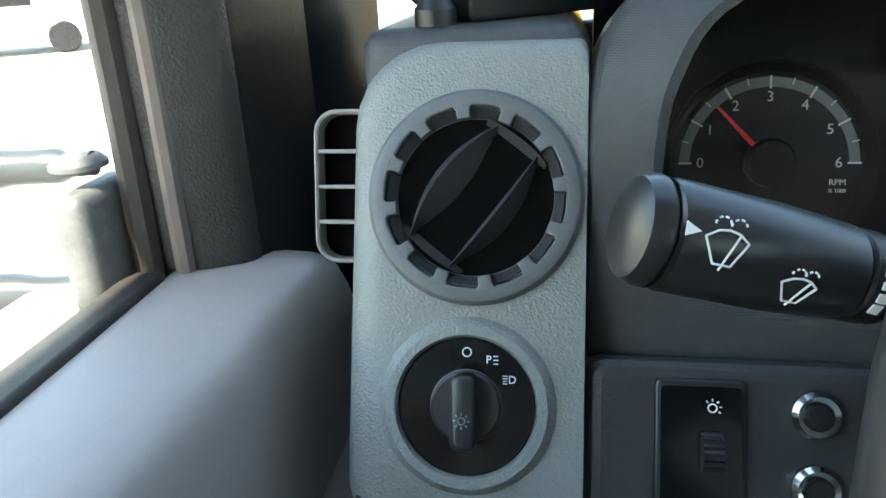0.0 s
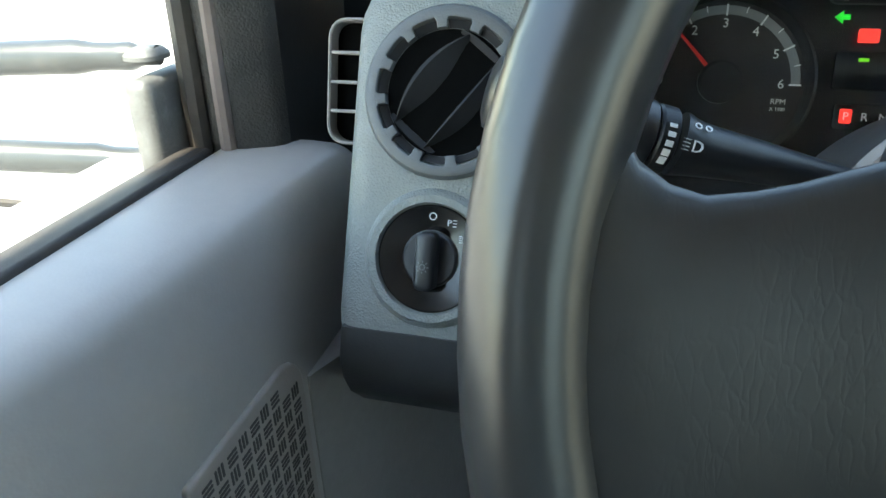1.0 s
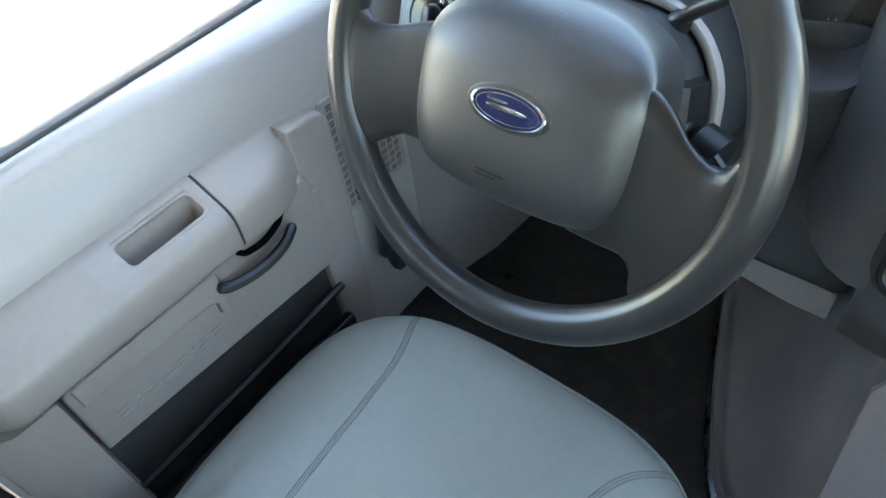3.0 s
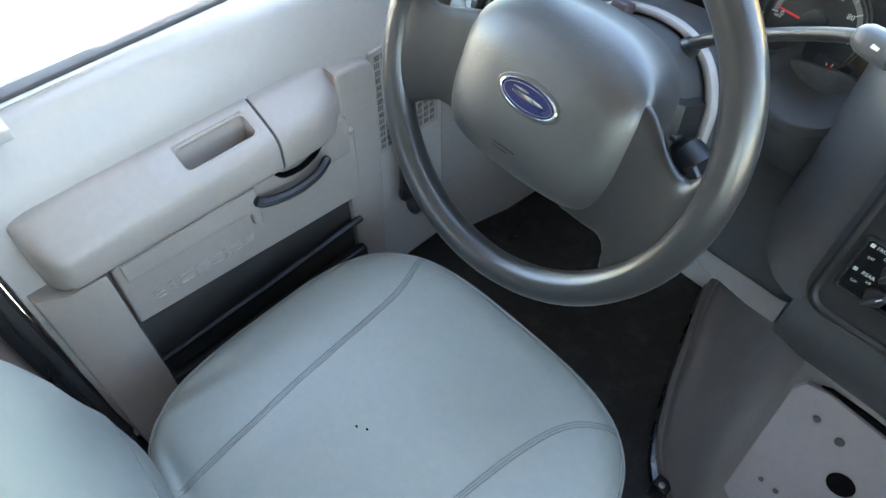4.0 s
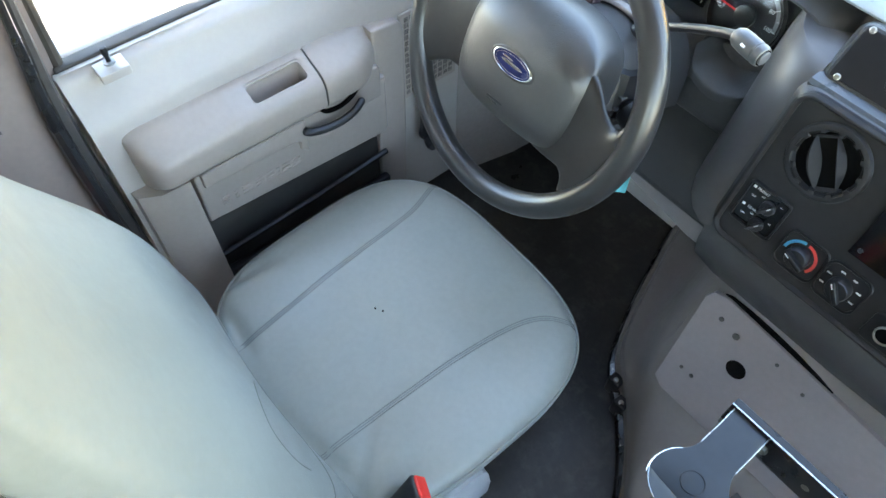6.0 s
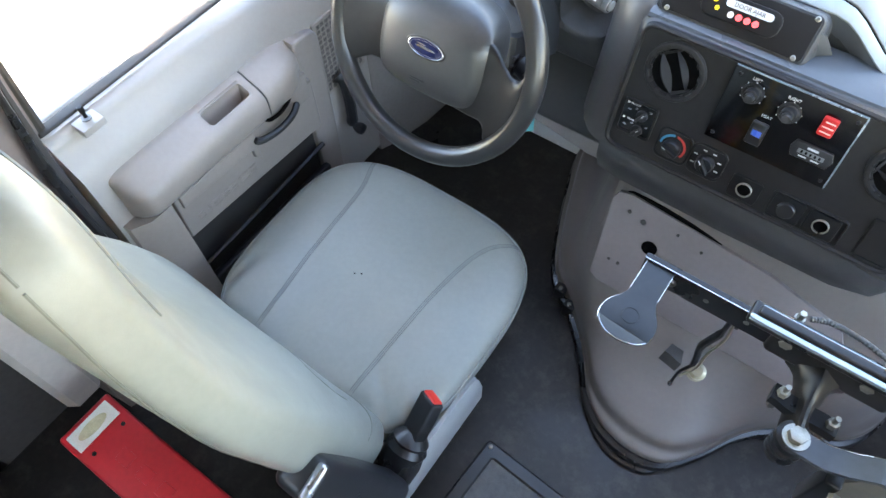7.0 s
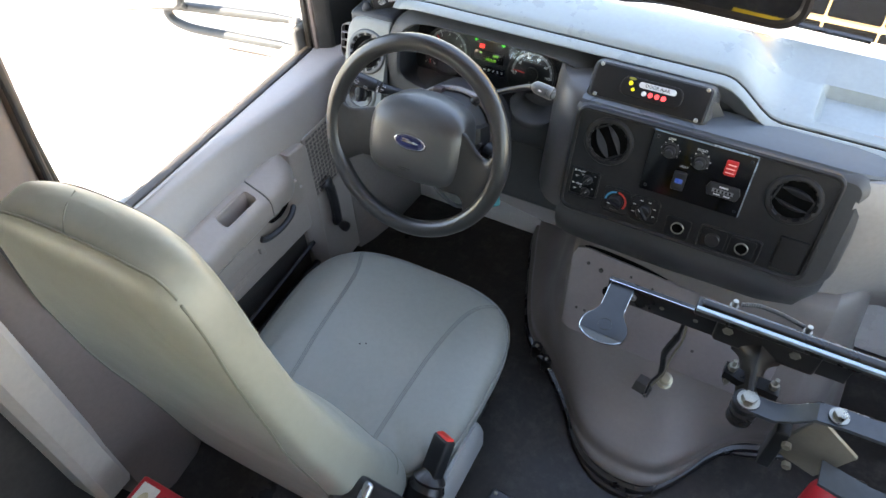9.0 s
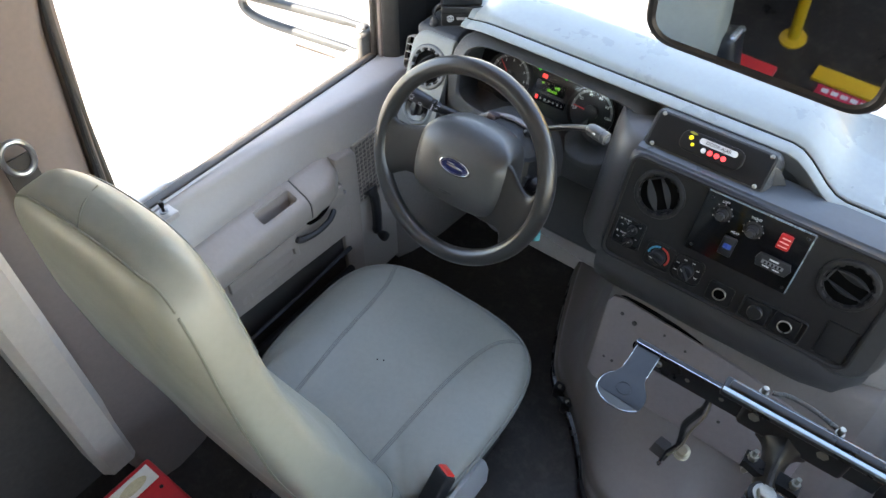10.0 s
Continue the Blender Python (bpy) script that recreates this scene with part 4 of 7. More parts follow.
# dusty shelf between the hood's mouth and the gauges, and the grey ledge below the speedometer
part("gauge_shelf", loft([[(x, 0.262, 0.652), (x, 0.30, 0.646), (x, 0.375, 0.640), (x, 0.375, 0.60), (x, 0.262, 0.60)] for x in (-0.186, -0.1, 0.0, 0.12, 0.18)]), SHELF, dash, "dusty charcoal shelf below the gauges", 30)
LEDGE_IN = smooth_path([(0.108, 0.335, 0.700), (0.114, 0.328, 0.678), (0.146, 0.326, 0.668), (0.172, 0.330, 0.680), (0.184, 0.336, 0.71)], 5)
LEDGE_OUT = smooth_path([(0.094, 0.262, 0.695), (0.106, 0.256, 0.662), (0.148, 0.254, 0.650), (0.188, 0.259, 0.668), (0.202, 0.264, 0.71)], 5)
part("gauge_ledge", loft([[a + (b - a) * k + V(0, 0, dz) for a, b in zip(LEDGE_OUT, LEDGE_IN)] for k, dz in ((0.0, -0.012), (0.0, 0.0), (0.06, 0.002), (0.5, 0.001), (1.0, 0.0))], closed=False), DASH_DARK, dash, "dusty ledge under the speedometer", 60)
part("ledge_well", prism(rounded([(0.104, 0.70), (0.112, 0.675), (0.145, 0.668), (0.172, 0.682), (0.182, 0.712)], 0.3), -0.05, -0.045, HM), SHELF, dash)
# trip reset stalk under the speedometer
part("reset_stalk", lathe([(0.006, -0.03), (0.006, 0.0), (0.0075, 0.002), (0.0075, 0.009), (0.006, 0.011), (0.001, 0.0112)], 16, basis((0.094, 0.300, 0.683), (1, 0, 0), (0, 0.35, 1))), BLACK_SATIN, dash, "black trip reset stalk")
# lower panel under the gauges on both sides of the column
part("column_panel", prism(rrect(-0.222, -0.06, 0.548 * LV, 0.640 * LV, (0.01, 0.01, 0.01, 0.01)), -0.12, -0.006, LEFT, 0.008), COL_DARK, dash, "", 12)
part("column_underside", loft([[(x, 0.226, 0.556), (x, 0.222, 0.540), (x, 0.230, 0.522), (x, 0.248, 0.500), (x, 0.28, 0.484), (x, 0.33, 0.478), (x, 0.36, 0.56)] for x in (-0.221, -0.215, -0.14, -0.068, -0.062)]), COL_DARK, dash, "dark underside below the column panel", 30)
# the near-black colour here stands for deep shadow beside the column
part("right_panel", prism(rrect(-0.075, 0.262, 0.478 * LV, 0.640 * LV, (0.024, 0.018, 0.018, 0.018)), -0.14, -0.05, LEFT, 0.012), COL_DARK, dash, "", 12)
part("knee_panel", loft([[(0.0, 0.262 + d, z), (0.10, 0.248 + d, z), (0.21, 0.232 + d, z), (0.25, 0.232 + d, z), (0.25, 0.5, z), (0.0, 0.5, z)] for z, d in ((0.385, 0.02), (0.39, 0.006), (0.40, 0.0), (0.490, 0.0), (0.498, 0.01), (0.50, 0.05))]), KNEE_GREY, dash, "grey lower panel beside the engine cover")

# round air vents
def air_vent(m, r_out, r_in, teeth, parent, ring_mat, turn, name="air_vent"):
    """A round vent: flush ring with inward teeth, sunken grip pads, dark well and lens-shaped vanes."""
    rm = r_out - 0.0068
    v = part(name, lathe([(r_out + 0.0015, -0.004), (r_out + 0.0015, 0.001), (r_out + 0.0004, 0.0022), (r_out - 0.0006, 0.0042), (r_out - 0.002, 0.0048), (rm + 0.0006, 0.0046), (rm, 0.004), (rm - 0.0006, 0.0), (r_in + 0.001, -0.001), (r_in, -0.004)], 64, m), ring_mat, parent)
    part("vent_well", lathe([(r_in + 0.0015, -0.0012), (r_in + 0.001, -0.03), (r_in * 0.8, -0.045), (0.0005, -0.046)], 32, m), BLACK_DEEP, v)
    for i in range(teeth):
        mm = m @ Matrix.Rotation(2 * math.pi * (i + 0.28) / teeth, 4, "Z")
        part("grip_tooth", prism([(r_in + 0.0008, -0.0030), (rm - 0.0014, -0.0034), (rm + 0.001, -0.0056), (rm + 0.001, 0.0056), (rm - 0.0014, 0.0034), (r_in + 0.0008, 0.0030)], -0.002, 0.0046, mm, 0.0008), ring_mat, v)
        pads = []
        for k in range(9):
            a = 2 * math.pi / teeth * (0.16 + 0.68 * k / 8)
            pads.append([(r_in + 0.0012, -0.0006), (rm - 0.0012, 0.0026), (rm - 0.0012, -0.002), (r_in + 0.0012, -0.003)])
            pads[-1] = [(r * math.cos(a), r * math.sin(a), w) for r, w in pads[-1]]
        part("grip_pad", loft(pads, m=mm), VANE, v)
    mt = m @ Matrix.Rotation(radians(turn), 4, "Z")
    for q0, big in ((-0.36, 0.75), (0.36, 1.25)):
        h = r_in * 0.97 * math.sqrt(1 - q0 * q0)
        rings = []
        for i in range(13):
            q = -1 + 2 * i / 12
            c, wd = q0 * r_in * 0.9 - 0.0035 * (1 - q * q) * (1 if q0 < 0 else -1), 0.0012 + 0.0066 * (1 - q * q) * big
            rings.append([(h * q, c - wd, -0.018), (h * q, c - wd * 0.9, -0.004 + 0.003 * (1 - q * q)), (h * q, c + wd * 0.35, 0.0025 + 0.0045 * (1 - q * q)), (h * q, c + wd * 0.6, 0.0022 + 0.0042 * (1 - q * q)), (h * q, c + wd, -0.018)])
        part("vane", loft(rings, m=mt), VANE, v)
    for sx in (-1, 1):
        part("vane_end", loft([[(sx * r_in * (0.86 + 0.1 * math.cos(k)), r_in * 0.5 * math.sin(k), -0.012), (sx * r_in * (0.86 + 0.1 * math.cos(k)), r_in * 0.5 * math.sin(k), 0.002), (sx * r_in * 0.84, r_in * 0.5 * math.sin(k), 0.0), (sx * r_in * 0.84, r_in * 0.5 * math.sin(k), -0.012)] for k in [-1.3 + 2.6 * j / 8 for j in range(9)]], m=mt), VANE, v)
    return v


air_vent(at2(LEFT, -0.2745, 0.708 * LV, 0.0), 0.0500, 0.0365, 12, dash, VENT_GREY, 52)

# ---- headlamp switch on the silver panel ----
hl = thing("headlamp_switch", LEFT @ V(-0.2765, 0.618 * LV, 0.0), "round black headlamp switch set in a silver collar", "switch")
HLM = at2(LEFT, -0.2765, 0.618 * LV, 0.0)
part("collar", lathe([(0.0445, -0.004), (0.041, 0.002), (0.0380, 0.0045), (0.0338, 0.0045), (0.0322, 0.001)], 48, HLM), SILVER, hl)
part("dial_plate", lathe([(0.0325, -0.002), (0.0325, 0.002), (0.0315, 0.003), (0.0175, 0.0012), (0.017, 0.0005)], 48, HLM), GLOSS_BLACK, hl)
kb = part("knob", lathe([(0.0172, 0.0), (0.0168, 0.003), (0.0155, 0.004), (0.001, 0.004)], 32, HLM), BLACK_SATIN, hl)
part("grip", prism(rrect(-0.0062, 0.0062, -0.0185, 0.0165, 0.005), 0.002, 0.016, HLM, 0.003), BLACK_SATIN, kb)
bm = ring_plate(circle(0, 0, 0.0019, n=12), circle(0, 0, 0.0013, n=12), 0, 0.0006, at2(HLM, -0.0005, -0.004, 0.0158))
for i in range(8):
    box(0.0026, 0.0038, -0.0003, 0.0003, 0, 0.0006, 0, at2(HLM, -0.0005, -0.004, 0.0158, 45 * i), bm)
part("lamp_symbol", bm, GREY_MARK, kb)
part("off_symbol", ring_plate(circle(0, 0, 0.0023, n=16), circle(0, 0, 0.0018, n=16), 0, 0.0006, at2(HLM, 0.0, 0.0255, 0.0022)), WHITE_MARK, hl)
bm = text_bm("P", 0.0052, at2(HLM, 0.0103, 0.0222, 0.0026))
for k in range(3):
    box(0.0022, 0.0045, -0.0018 + 0.0018 * k - 0.0002, -0.0018 + 0.0018 * k + 0.0002, 0, 0.0005, 0, at2(HLM, 0.0103, 0.0222, 0.0024), bm)
part("parking_symbol", bm, WHITE_MARK, hl)
bm = text_bm("D", 0.0052, at2(HLM, 0.0215, 0.0132, 0.0026))
for k in range(4):
    box(-0.0045, -0.0022, -0.0018 + 0.0012 * k - 0.0002, -0.0018 + 0.0012 * k + 0.0002, 0, 0.0005, 0, at2(HLM, 0.0215, 0.0132, 0.0024), bm)
part("beam_symbol", bm, WHITE_MARK, hl)

# dimmer switch on the column panel
dm = thing("dimmer_switch", LEFT @ V(-0.165, 0.60 * LV, 0.0), "black dimmer thumbwheel in a gloss black plate", "switch")
part("plate", prism(rrect(-0.190, -0.150, 0.578 * LV, 0.633 * LV, 0.003), -0.008, -0.003, LEFT, 0.0015), BLACK_SATIN, dm)
part("inset_plate", prism(rrect(-0.1875, -0.1525, 0.581 * LV, 0.630 * LV, 0.002), -0.004, -0.0022, LEFT), GLOSS_BLACK, dm)
ribs = []
for i in range(40):
    a = 2 * math.pi * i / 40
    r = 0.0092 if i % 2 else 0.0084
    ribs.append((0.6035 * LV + r * math.cos(a), -0.002 + r * math.sin(a)))
bm = loft([[(x, y, w) for y, w in ribs] for x in (-0.170, -0.161)], m=LEFT)
part("thumbwheel", bm, BLACK, dm)
bm = ring_plate(circle(0, 0, 0.0022, n=12), circle(0, 0, 0.0016, n=12), 0, 0.0006, at2(LEFT, -0.165, 0.6215 * LV, -0.0022))
for i in range(5):
    box(0.003, 0.0042, -0.0003, 0.0003, 0, 0.0006, 0, at2(LEFT, -0.165, 0.6215 * LV, -0.0022, -30 + 40 * i), bm)
part("dimmer_symbol", bm, WHITE_MARK, dm)
for z in (0.620, 0.590):
    k = thing("chrome_socket", LEFT @ V(-0.120, z * LV, -0.006), "small chrome-ringed key socket on the lower panel", "socket", "chrome sockets")
    part("ring", lathe([(0.011, -0.002), (0.011, 0.003), (0.009, 0.0055), (0.0065, 0.005), (0.006, 0.001)], 24, at2(LEFT, -0.120, z * LV, -0.006)), CHROME, k)
    part("core", lathe([(0.0062, 0.0), (0.0055, 0.0075), (0.001, 0.008)], 16, at2(LEFT, -0.120, z * LV, -0.006)), BLACK, k)

# ---- instrument cluster ----
clu = thing("instrument_cluster", (0.0, 0.39, 0.70), "black instrument cluster with lit green and red displays", "gauges")
part("cluster_back", prism(rrect(-0.215, 0.25, 0.60 * CV, 0.815 * CV, 0.02), -0.02, -0.004, CLUS), BLACK, clu)


def dial(cx, cz, r, marks, a0, a1, needle, minor, cap, name, size=0.0085):
    """A gauge: marks run clockwise from a0 to a1 degrees (0 to the right, counter-clockwise)."""
    c = at2(CLUS, cx, cz * CV, 0.0)
    d = part(name, lathe([(r * 1.2, -0.004), (r * 1.2, 0.006), (r * 1.16, 0.007), (r * 1.1, 0.001), (r * 1.08, -0.001), (0.001, -0.001)], 56, c), BEZEL, clu)
    n = len(marks)
    total = (n - 1) * minor
    bm, arc = bmesh.new(), bmesh.new()
    span = abs(a1 - a0)
    steps = 40
    lo = [(r * 0.90 * math.cos(radians(a0 + (a1 - a0) * i / steps)), r * 0.90 * math.sin(radians(a0 + (a1 - a0) * i / steps))) for i in range(steps + 1)]
    hi_ = [(r * 1.02 * math.cos(radians(a0 + (a1 - a0) * i / steps)), r * 1.02 * math.sin(radians(a0 + (a1 - a0) * i / steps))) for i in range(steps + 1)]
    vs = [[arc.verts.new(c @ V(x, y, -0.0004)) for x, y in row] for row in (lo, hi_)]
    for i in range(steps):
        arc.faces.new((vs[0][i], vs[0][i + 1], vs[1][i + 1], vs[1][i]))
    part("scale_band", arc, GREY_MARK, d)
    for i in range(total + 1):
        a = a0 + (a1 - a0) * i / total
        big = i % minor == 0
        box(r * (0.88 if big else 0.95), r * 1.03, -0.00055 if big else -0.0003, 0.00055 if big else 0.0003, 0.0, 0.0006, 0, at2(c, 0, 0, 0, a), bm)
    part("ticks", bm, WHITE_MARK, d)
    for i, t in enumerate(marks):
        if not t:
            continue
        a = radians(a0 + (a1 - a0) * i / (n - 1))
        part("numeral", text_bm(t, size, at2(c, r * 0.78 * math.cos(a), r * 0.78 * math.sin(a), 0.0004), 0.0002), WHITE_MARK, d)
    nd = at2(c, 0, 0, 0.004, needle)
    part("needle", prism([(0.0, -0.0016), (r * 0.9, -0.0007), (r * 0.9, 0.0007), (0.0, 0.0016)], 0.0, 0.0012, nd), RED_NEEDLE, d)
    part("hub", lathe([(cap, -0.001), (cap, 0.006), (cap * 0.85, 0.0075), (0.001, 0.0075)], 28, c), BLACK, d)
    return d


td = dial(-0.115, 0.6955, 0.0485, ["0", "1", "2", "3", "4", "5", "6"], 180, 0, 133, 2, 0.014, "tachometer")
bm = text_bm("RPM", 0.005, at2(CLUS, -0.0775, 0.685 * CV, 0.0004), 0.0002)
part("rpm_text", bm, WHITE_MARK, td)
part("rpm_text", text_bm("X 1000", 0.0032, at2(CLUS, -0.0775, 0.6805 * CV, 0.0004), 0.0002), WHITE_MARK, td)
sd = dial(0.098, 0.6925, 0.0480, ["0", "20", "40", "60", "80", "100"], 184, -1, 176, 2, 0.016, "speedometer")
part("mph_text", text_bm("MPH", 0.0042, at2(CLUS, 0.057, 0.686 * CV, 0.0006), 0.0002), WHITE_MARK, sd)


def small_gauge(cx, cz, w, h, l, r_, name):
    d = part(name, prism(rrect(cx - w / 2, cx + w / 2, cz * CV - h / 2, cz * CV + h / 2, 0.005), -0.003, 0.003, CLUS, 0.0015), BEZEL, clu)
    bm = bmesh.new()
    for i in range(5):
        a = 150 - 30 * i
        box(h * 0.42, h * 0.55, -0.0004, 0.0004, 0, 0.0005, 0, at2(CLUS, cx, cz * CV - h * 0.25, 0.003, a), bm)
    part("ticks", bm, WHITE_MARK, d)
    part("needle", box(0.0, h * 0.5, -0.0008, 0.0008, 0, 0.0008, 0, at2(CLUS, cx, cz * CV - h * 0.25, 0.0032, 96)), RED_NEEDLE, d)
    for t, s in ((l, -1), (r_, 1)):
        part("letter", text_bm(t, 0.006, at2(CLUS, cx + s * w * 0.33, cz * CV - h * 0.1, 0.0034), 0.0002), WHITE_MARK, d)


small_gauge(-0.032, 0.756, 0.046, 0.026, "E", "F", "fuel_gauge")
small_gauge(0.016, 0.756, 0.046, 0.026, "C", "H", "temperature_gauge")
small_gauge(-0.155, 0.663, 0.034, 0.024, "L", "H", "oil_gauge")
small_gauge(0.139, 0.660, 0.042, 0.026, "C", "H", "battery_gauge")
part("trip_button", lathe([(0.007, 0), (0.007, 0.006), (0.0055, 0.009), (0.001, 0.0095)], 18, at2(CLUS, 0.098, 0.655 * CV, 0.0)), BLACK, clu)
disp = part("trip_display", prism(rrect(-0.047, 0.026, 0.694 * CV, 0.7165 * CV, 0.002), -0.003, 0.001, CLUS, 0.0008), GLOSS_BLACK, clu)
part("digits", text_bm("690", 0.0085, at2(CLUS, 0.007, 0.710 * CV, 0.0013), 0.0002), GREEN_DIGIT, disp)
part("digits", text_bm("181618", 0.0085, at2(CLUS, -0.004, 0.700 * CV, 0.0013), 0.0002), GREEN_DIGIT, disp)
part("bar_mark", box(-0.034, -0.028, 0.7105 * CV, 0.7125 * CV, 0.001, 0.0015, 0, CLUS), GREEN_DIGIT, disp)
gear = part("gear_display", prism(rrect(-0.044, 0.034, 0.6705 * CV, 0.6855 * CV, 0.002), -0.003, 0.001, CLUS, 0.0008), GLOSS_BLACK, clu)
for i, t in enumerate("PRND321"):
    if t == "P":
        part("gear_lamp", prism(rrect(-0.0405, -0.0335, 0.674 * CV, 0.6825 * CV, 0.001), 0.0, 0.0016, CLUS), RED_LAMP, gear)
    part("gear_letter", text_bm(t, 0.0072, at2(CLUS, -0.037 + 0.0108 * i, 0.678 * CV, 0.0019), 0.0002), WHITE_MARK, gear)
part("warning_lamp", prism(rrect(-0.036, -0.024, 0.7215 * CV, 0.7295 * CV, 0.001), 0.0, 0.0012, CLUS), RED_LAMP, clu)
for x, s in ((-0.046, -1), (0.021, 1)):
    part("turn_arrow", prism([(x - s * 0.004, 0.736 * CV - 0.0016), (x, 0.736 * CV - 0.0016), (x, 0.736 * CV - 0.004), (x + s * 0.005, 0.736 * CV), (x, 0.736 * CV + 0.004), (x, 0.736 * CV + 0.0016), (x - s * 0.004, 0.736 * CV + 0.0016)], 0.0, 0.001, CLUS), GREEN_LAMP, clu)
LENS_M = basis((0, 0.0318, 0), (1, 0, 0), (0, 0.45, 1))
lens = part("lens", prism(rrect(-0.205, 0.235, 0.645 * 1.0966, 0.80 * 1.0966, 0.02), 0.0, 0.0015, LENS_M), LENS_CLEAR, clu, "clear plastic lens")
lens.visible_shadow = False

# ---- steering wheel ----
SA = radians(21.85)
WHM = basis((0, 0.0147, 0.7347), (1, 0, 0), (0, math.sin(SA), math.cos(SA)))
sw = thing("steering_wheel", (0, 0.0147, 0.7347), "worn black leather-grained steering wheel with two broad spokes", "steering wheel")
R0, R1 = 0.1862, 0.0172
part("rim", tube([(R0 * math.cos(2 * math.pi * i / 72), R0 * math.sin(2 * math.pi * i / 72), 0) for i in range(72)], R1, 16, True, WHM), RIM, sw, "polished worn black rim")


ARCS = {1: ([(0.06, 0.044), (0.09, 0.043), (0.105, 0.038), (0.12, 0.026), (0.131, 0.015), (0.145, 0.007), (0.155, 0.005), (0.163, 0.008), (0.168, 0.020), (0.173, 0.036), (0.179, 0.05)],
             [(0.06, -0.088), (0.088, -0.089), (0.107, -0.088), (0.115, -0.092), (0.120, -0.099), (0.1235, -0.114), (0.128, -0.122), (0.14, -0.113), (0.15, -0.0995), (0.16, -0.082), (0.17, -0.06), (0.179, -0.03)]),
        -1: ([(0.06, 0.042), (0.085, 0.041), (0.095, 0.039), (0.113, 0.034), (0.135, 0.026), (0.15, 0.0235), (0.16, 0.026), (0.166, 0.031), (0.172, 0.042), (0.179, 0.06)],
             [(0.06, -0.078), (0.10, -0.067), (0.116, -0.067), (0.13, -0.075), (0.143, -0.084), (0.153, -0.092), (0.160, -0.098), (0.166, -0.078), (0.172, -0.06), (0.179, -0.03)])}


def spoke(s):
    us = [0.060, 0.075, 0.09, 0.10, 0.107, 0.115, 0.12, 0.1235, 0.13, 0.14, 0.15, 0.158, 0.165, 0.171, 0.179]
    tops, bots = ARCS[s]
    rings = []
    for u in us:
        t, b = lerp_list(tops, u), lerp_list(bots, u)
        wc = -0.0125 + 0.0105 * min(1, max(0, (u - 0.10) / 0.065))
        th = 0.0118 - 0.002 * math.exp(-((u - 0.128) / 0.02) ** 2)
        ring = []
        for i in range(28):
            a = 2 * math.pi * (i + 0.5) / 28
            c, q = math.cos(a), math.sin(a)
            ring.append((s * u, (t + b) / 2 + (t - b) / 2 * math.copysign(abs(c) ** 0.7, c), wc + th * math.copysign(abs(q) ** 0.6, q)))
        rings.append(ring)
    return loft(rings, m=WHM)


for s in (-1, 1):
    part("spoke", spoke(s), SPOKE_SKIN, sw, "", 60)
# airbag cover: a pillow that rolls back at its top
HUB_HALF = [(0.0, 0.080), (0.025, 0.079), (0.048, 0.0755), (0.068, 0.069), (0.084, 0.060), (0.095, 0.0475), (0.1005, 0.030), (0.103, 0.005), (0.1035, -0.025), (0.101, -0.050), (0.096, -0.067), (0.086, -0.079), (0.066, -0.0865), (0.035, -0.0905), (0.0, -0.092)]


def hub_ring(k, w):
    half = [(p.x, p.y) for p in smooth_path([(u, v, 0) for u, v in HUB_HALF], 3)]
    left = [(-u, v) for u, v in half[1:-1]][::-1]
    out = []
    for u, v in half + left:
        uu, vv = u * k, (v + 0.008) * k - 0.008
        roll = 0.030 * max(0.0, (vv - 0.018) / 0.062) ** 1.9
        sag_ = 0.006 * max(0.0, (-vv - 0.03) / 0.06) ** 2
        out.append((uu, vv, w - (roll + sag_ if w > -0.03 else 0.6 * roll)))
    return out


part("airbag_cover", loft([hub_ring(k, w) for k, w in ((0.97, -0.070), (1.0, -0.060), (1.0, -0.022), (0.998, -0.0095), (0.99, -0.0055), (0.972, -0.0022), (0.94, 0.0016), (0.89, 0.0055), (0.82, 0.0090), (0.73, 0.0118), (0.62, 0.0138), (0.48, 0.0152), (0.32, 0.0160), (0.14, 0.0164))], m=WHM), HUB_SKIN, sw, "creased black airbag cover", 50)
part("emblem_recess", prism(circle(0, -0.0005, 0.0385, 0.0185, 48), 0.010, 0.0166, WHM, 0.0015), WHEEL, sw)
em = part("emblem", lathe([(1, -0.004), (1, 0.0008), (0.97, 0.0016), (0.93, 0.0018), (0.90, 0.001)], 48, WHM @ Matrix.Translation((0, -0.0005, 0.0162)) @ Matrix.Diagonal((0.0345, 0.0148, 1, 1))), CHROME, sw, "chrome-rimmed oval badge")
part("emblem_field", lathe([(0.91, -0.003), (0.91, 0.0013), (0.001, 0.0015)], 48, WHM @ Matrix.Translation((0, -0.0005, 0.0162)) @ Matrix.Diagonal((0.0345, 0.0148, 1, 1))), NAVY, em, "navy blue enamel field")
part("emblem_line", ring_plate(circle(0, 0, 0.029, 0.0112, 40), circle(0, 0, 0.0284, 0.0106, 40), 0.0164, 0.0176, at2(WHM, 0, -0.0005)), CHROME, em)
# the maker's name becomes one plain silver flourish
part("badge_stroke", prism(circle(0.0, -0.0005, 0.019, 0.0024, 28), 0.0165, 0.0179, WHM, 0.0005, 2), CHROME, em)
part("badge_stroke", prism(circle(-0.009, 0.0042, 0.0095, 0.0013, 20), 0.0165, 0.0178, WHM, 0.0004, 2), CHROME, em)
part("srs_bars", box(-0.022, 0.006, -0.0585, -0.0565, 0.0128, 0.0138, 0.0003, WHM, box(-0.022, -0.002, -0.062, -0.0605, 0.0126, 0.0136, 0.0003, WHM)), BLACK_SATIN, sw)

# ---- steering column ----
col = thing("steering_column", (0, 0.2, 0.62), "charcoal plastic steering column shroud with key cylinder", "steering column")
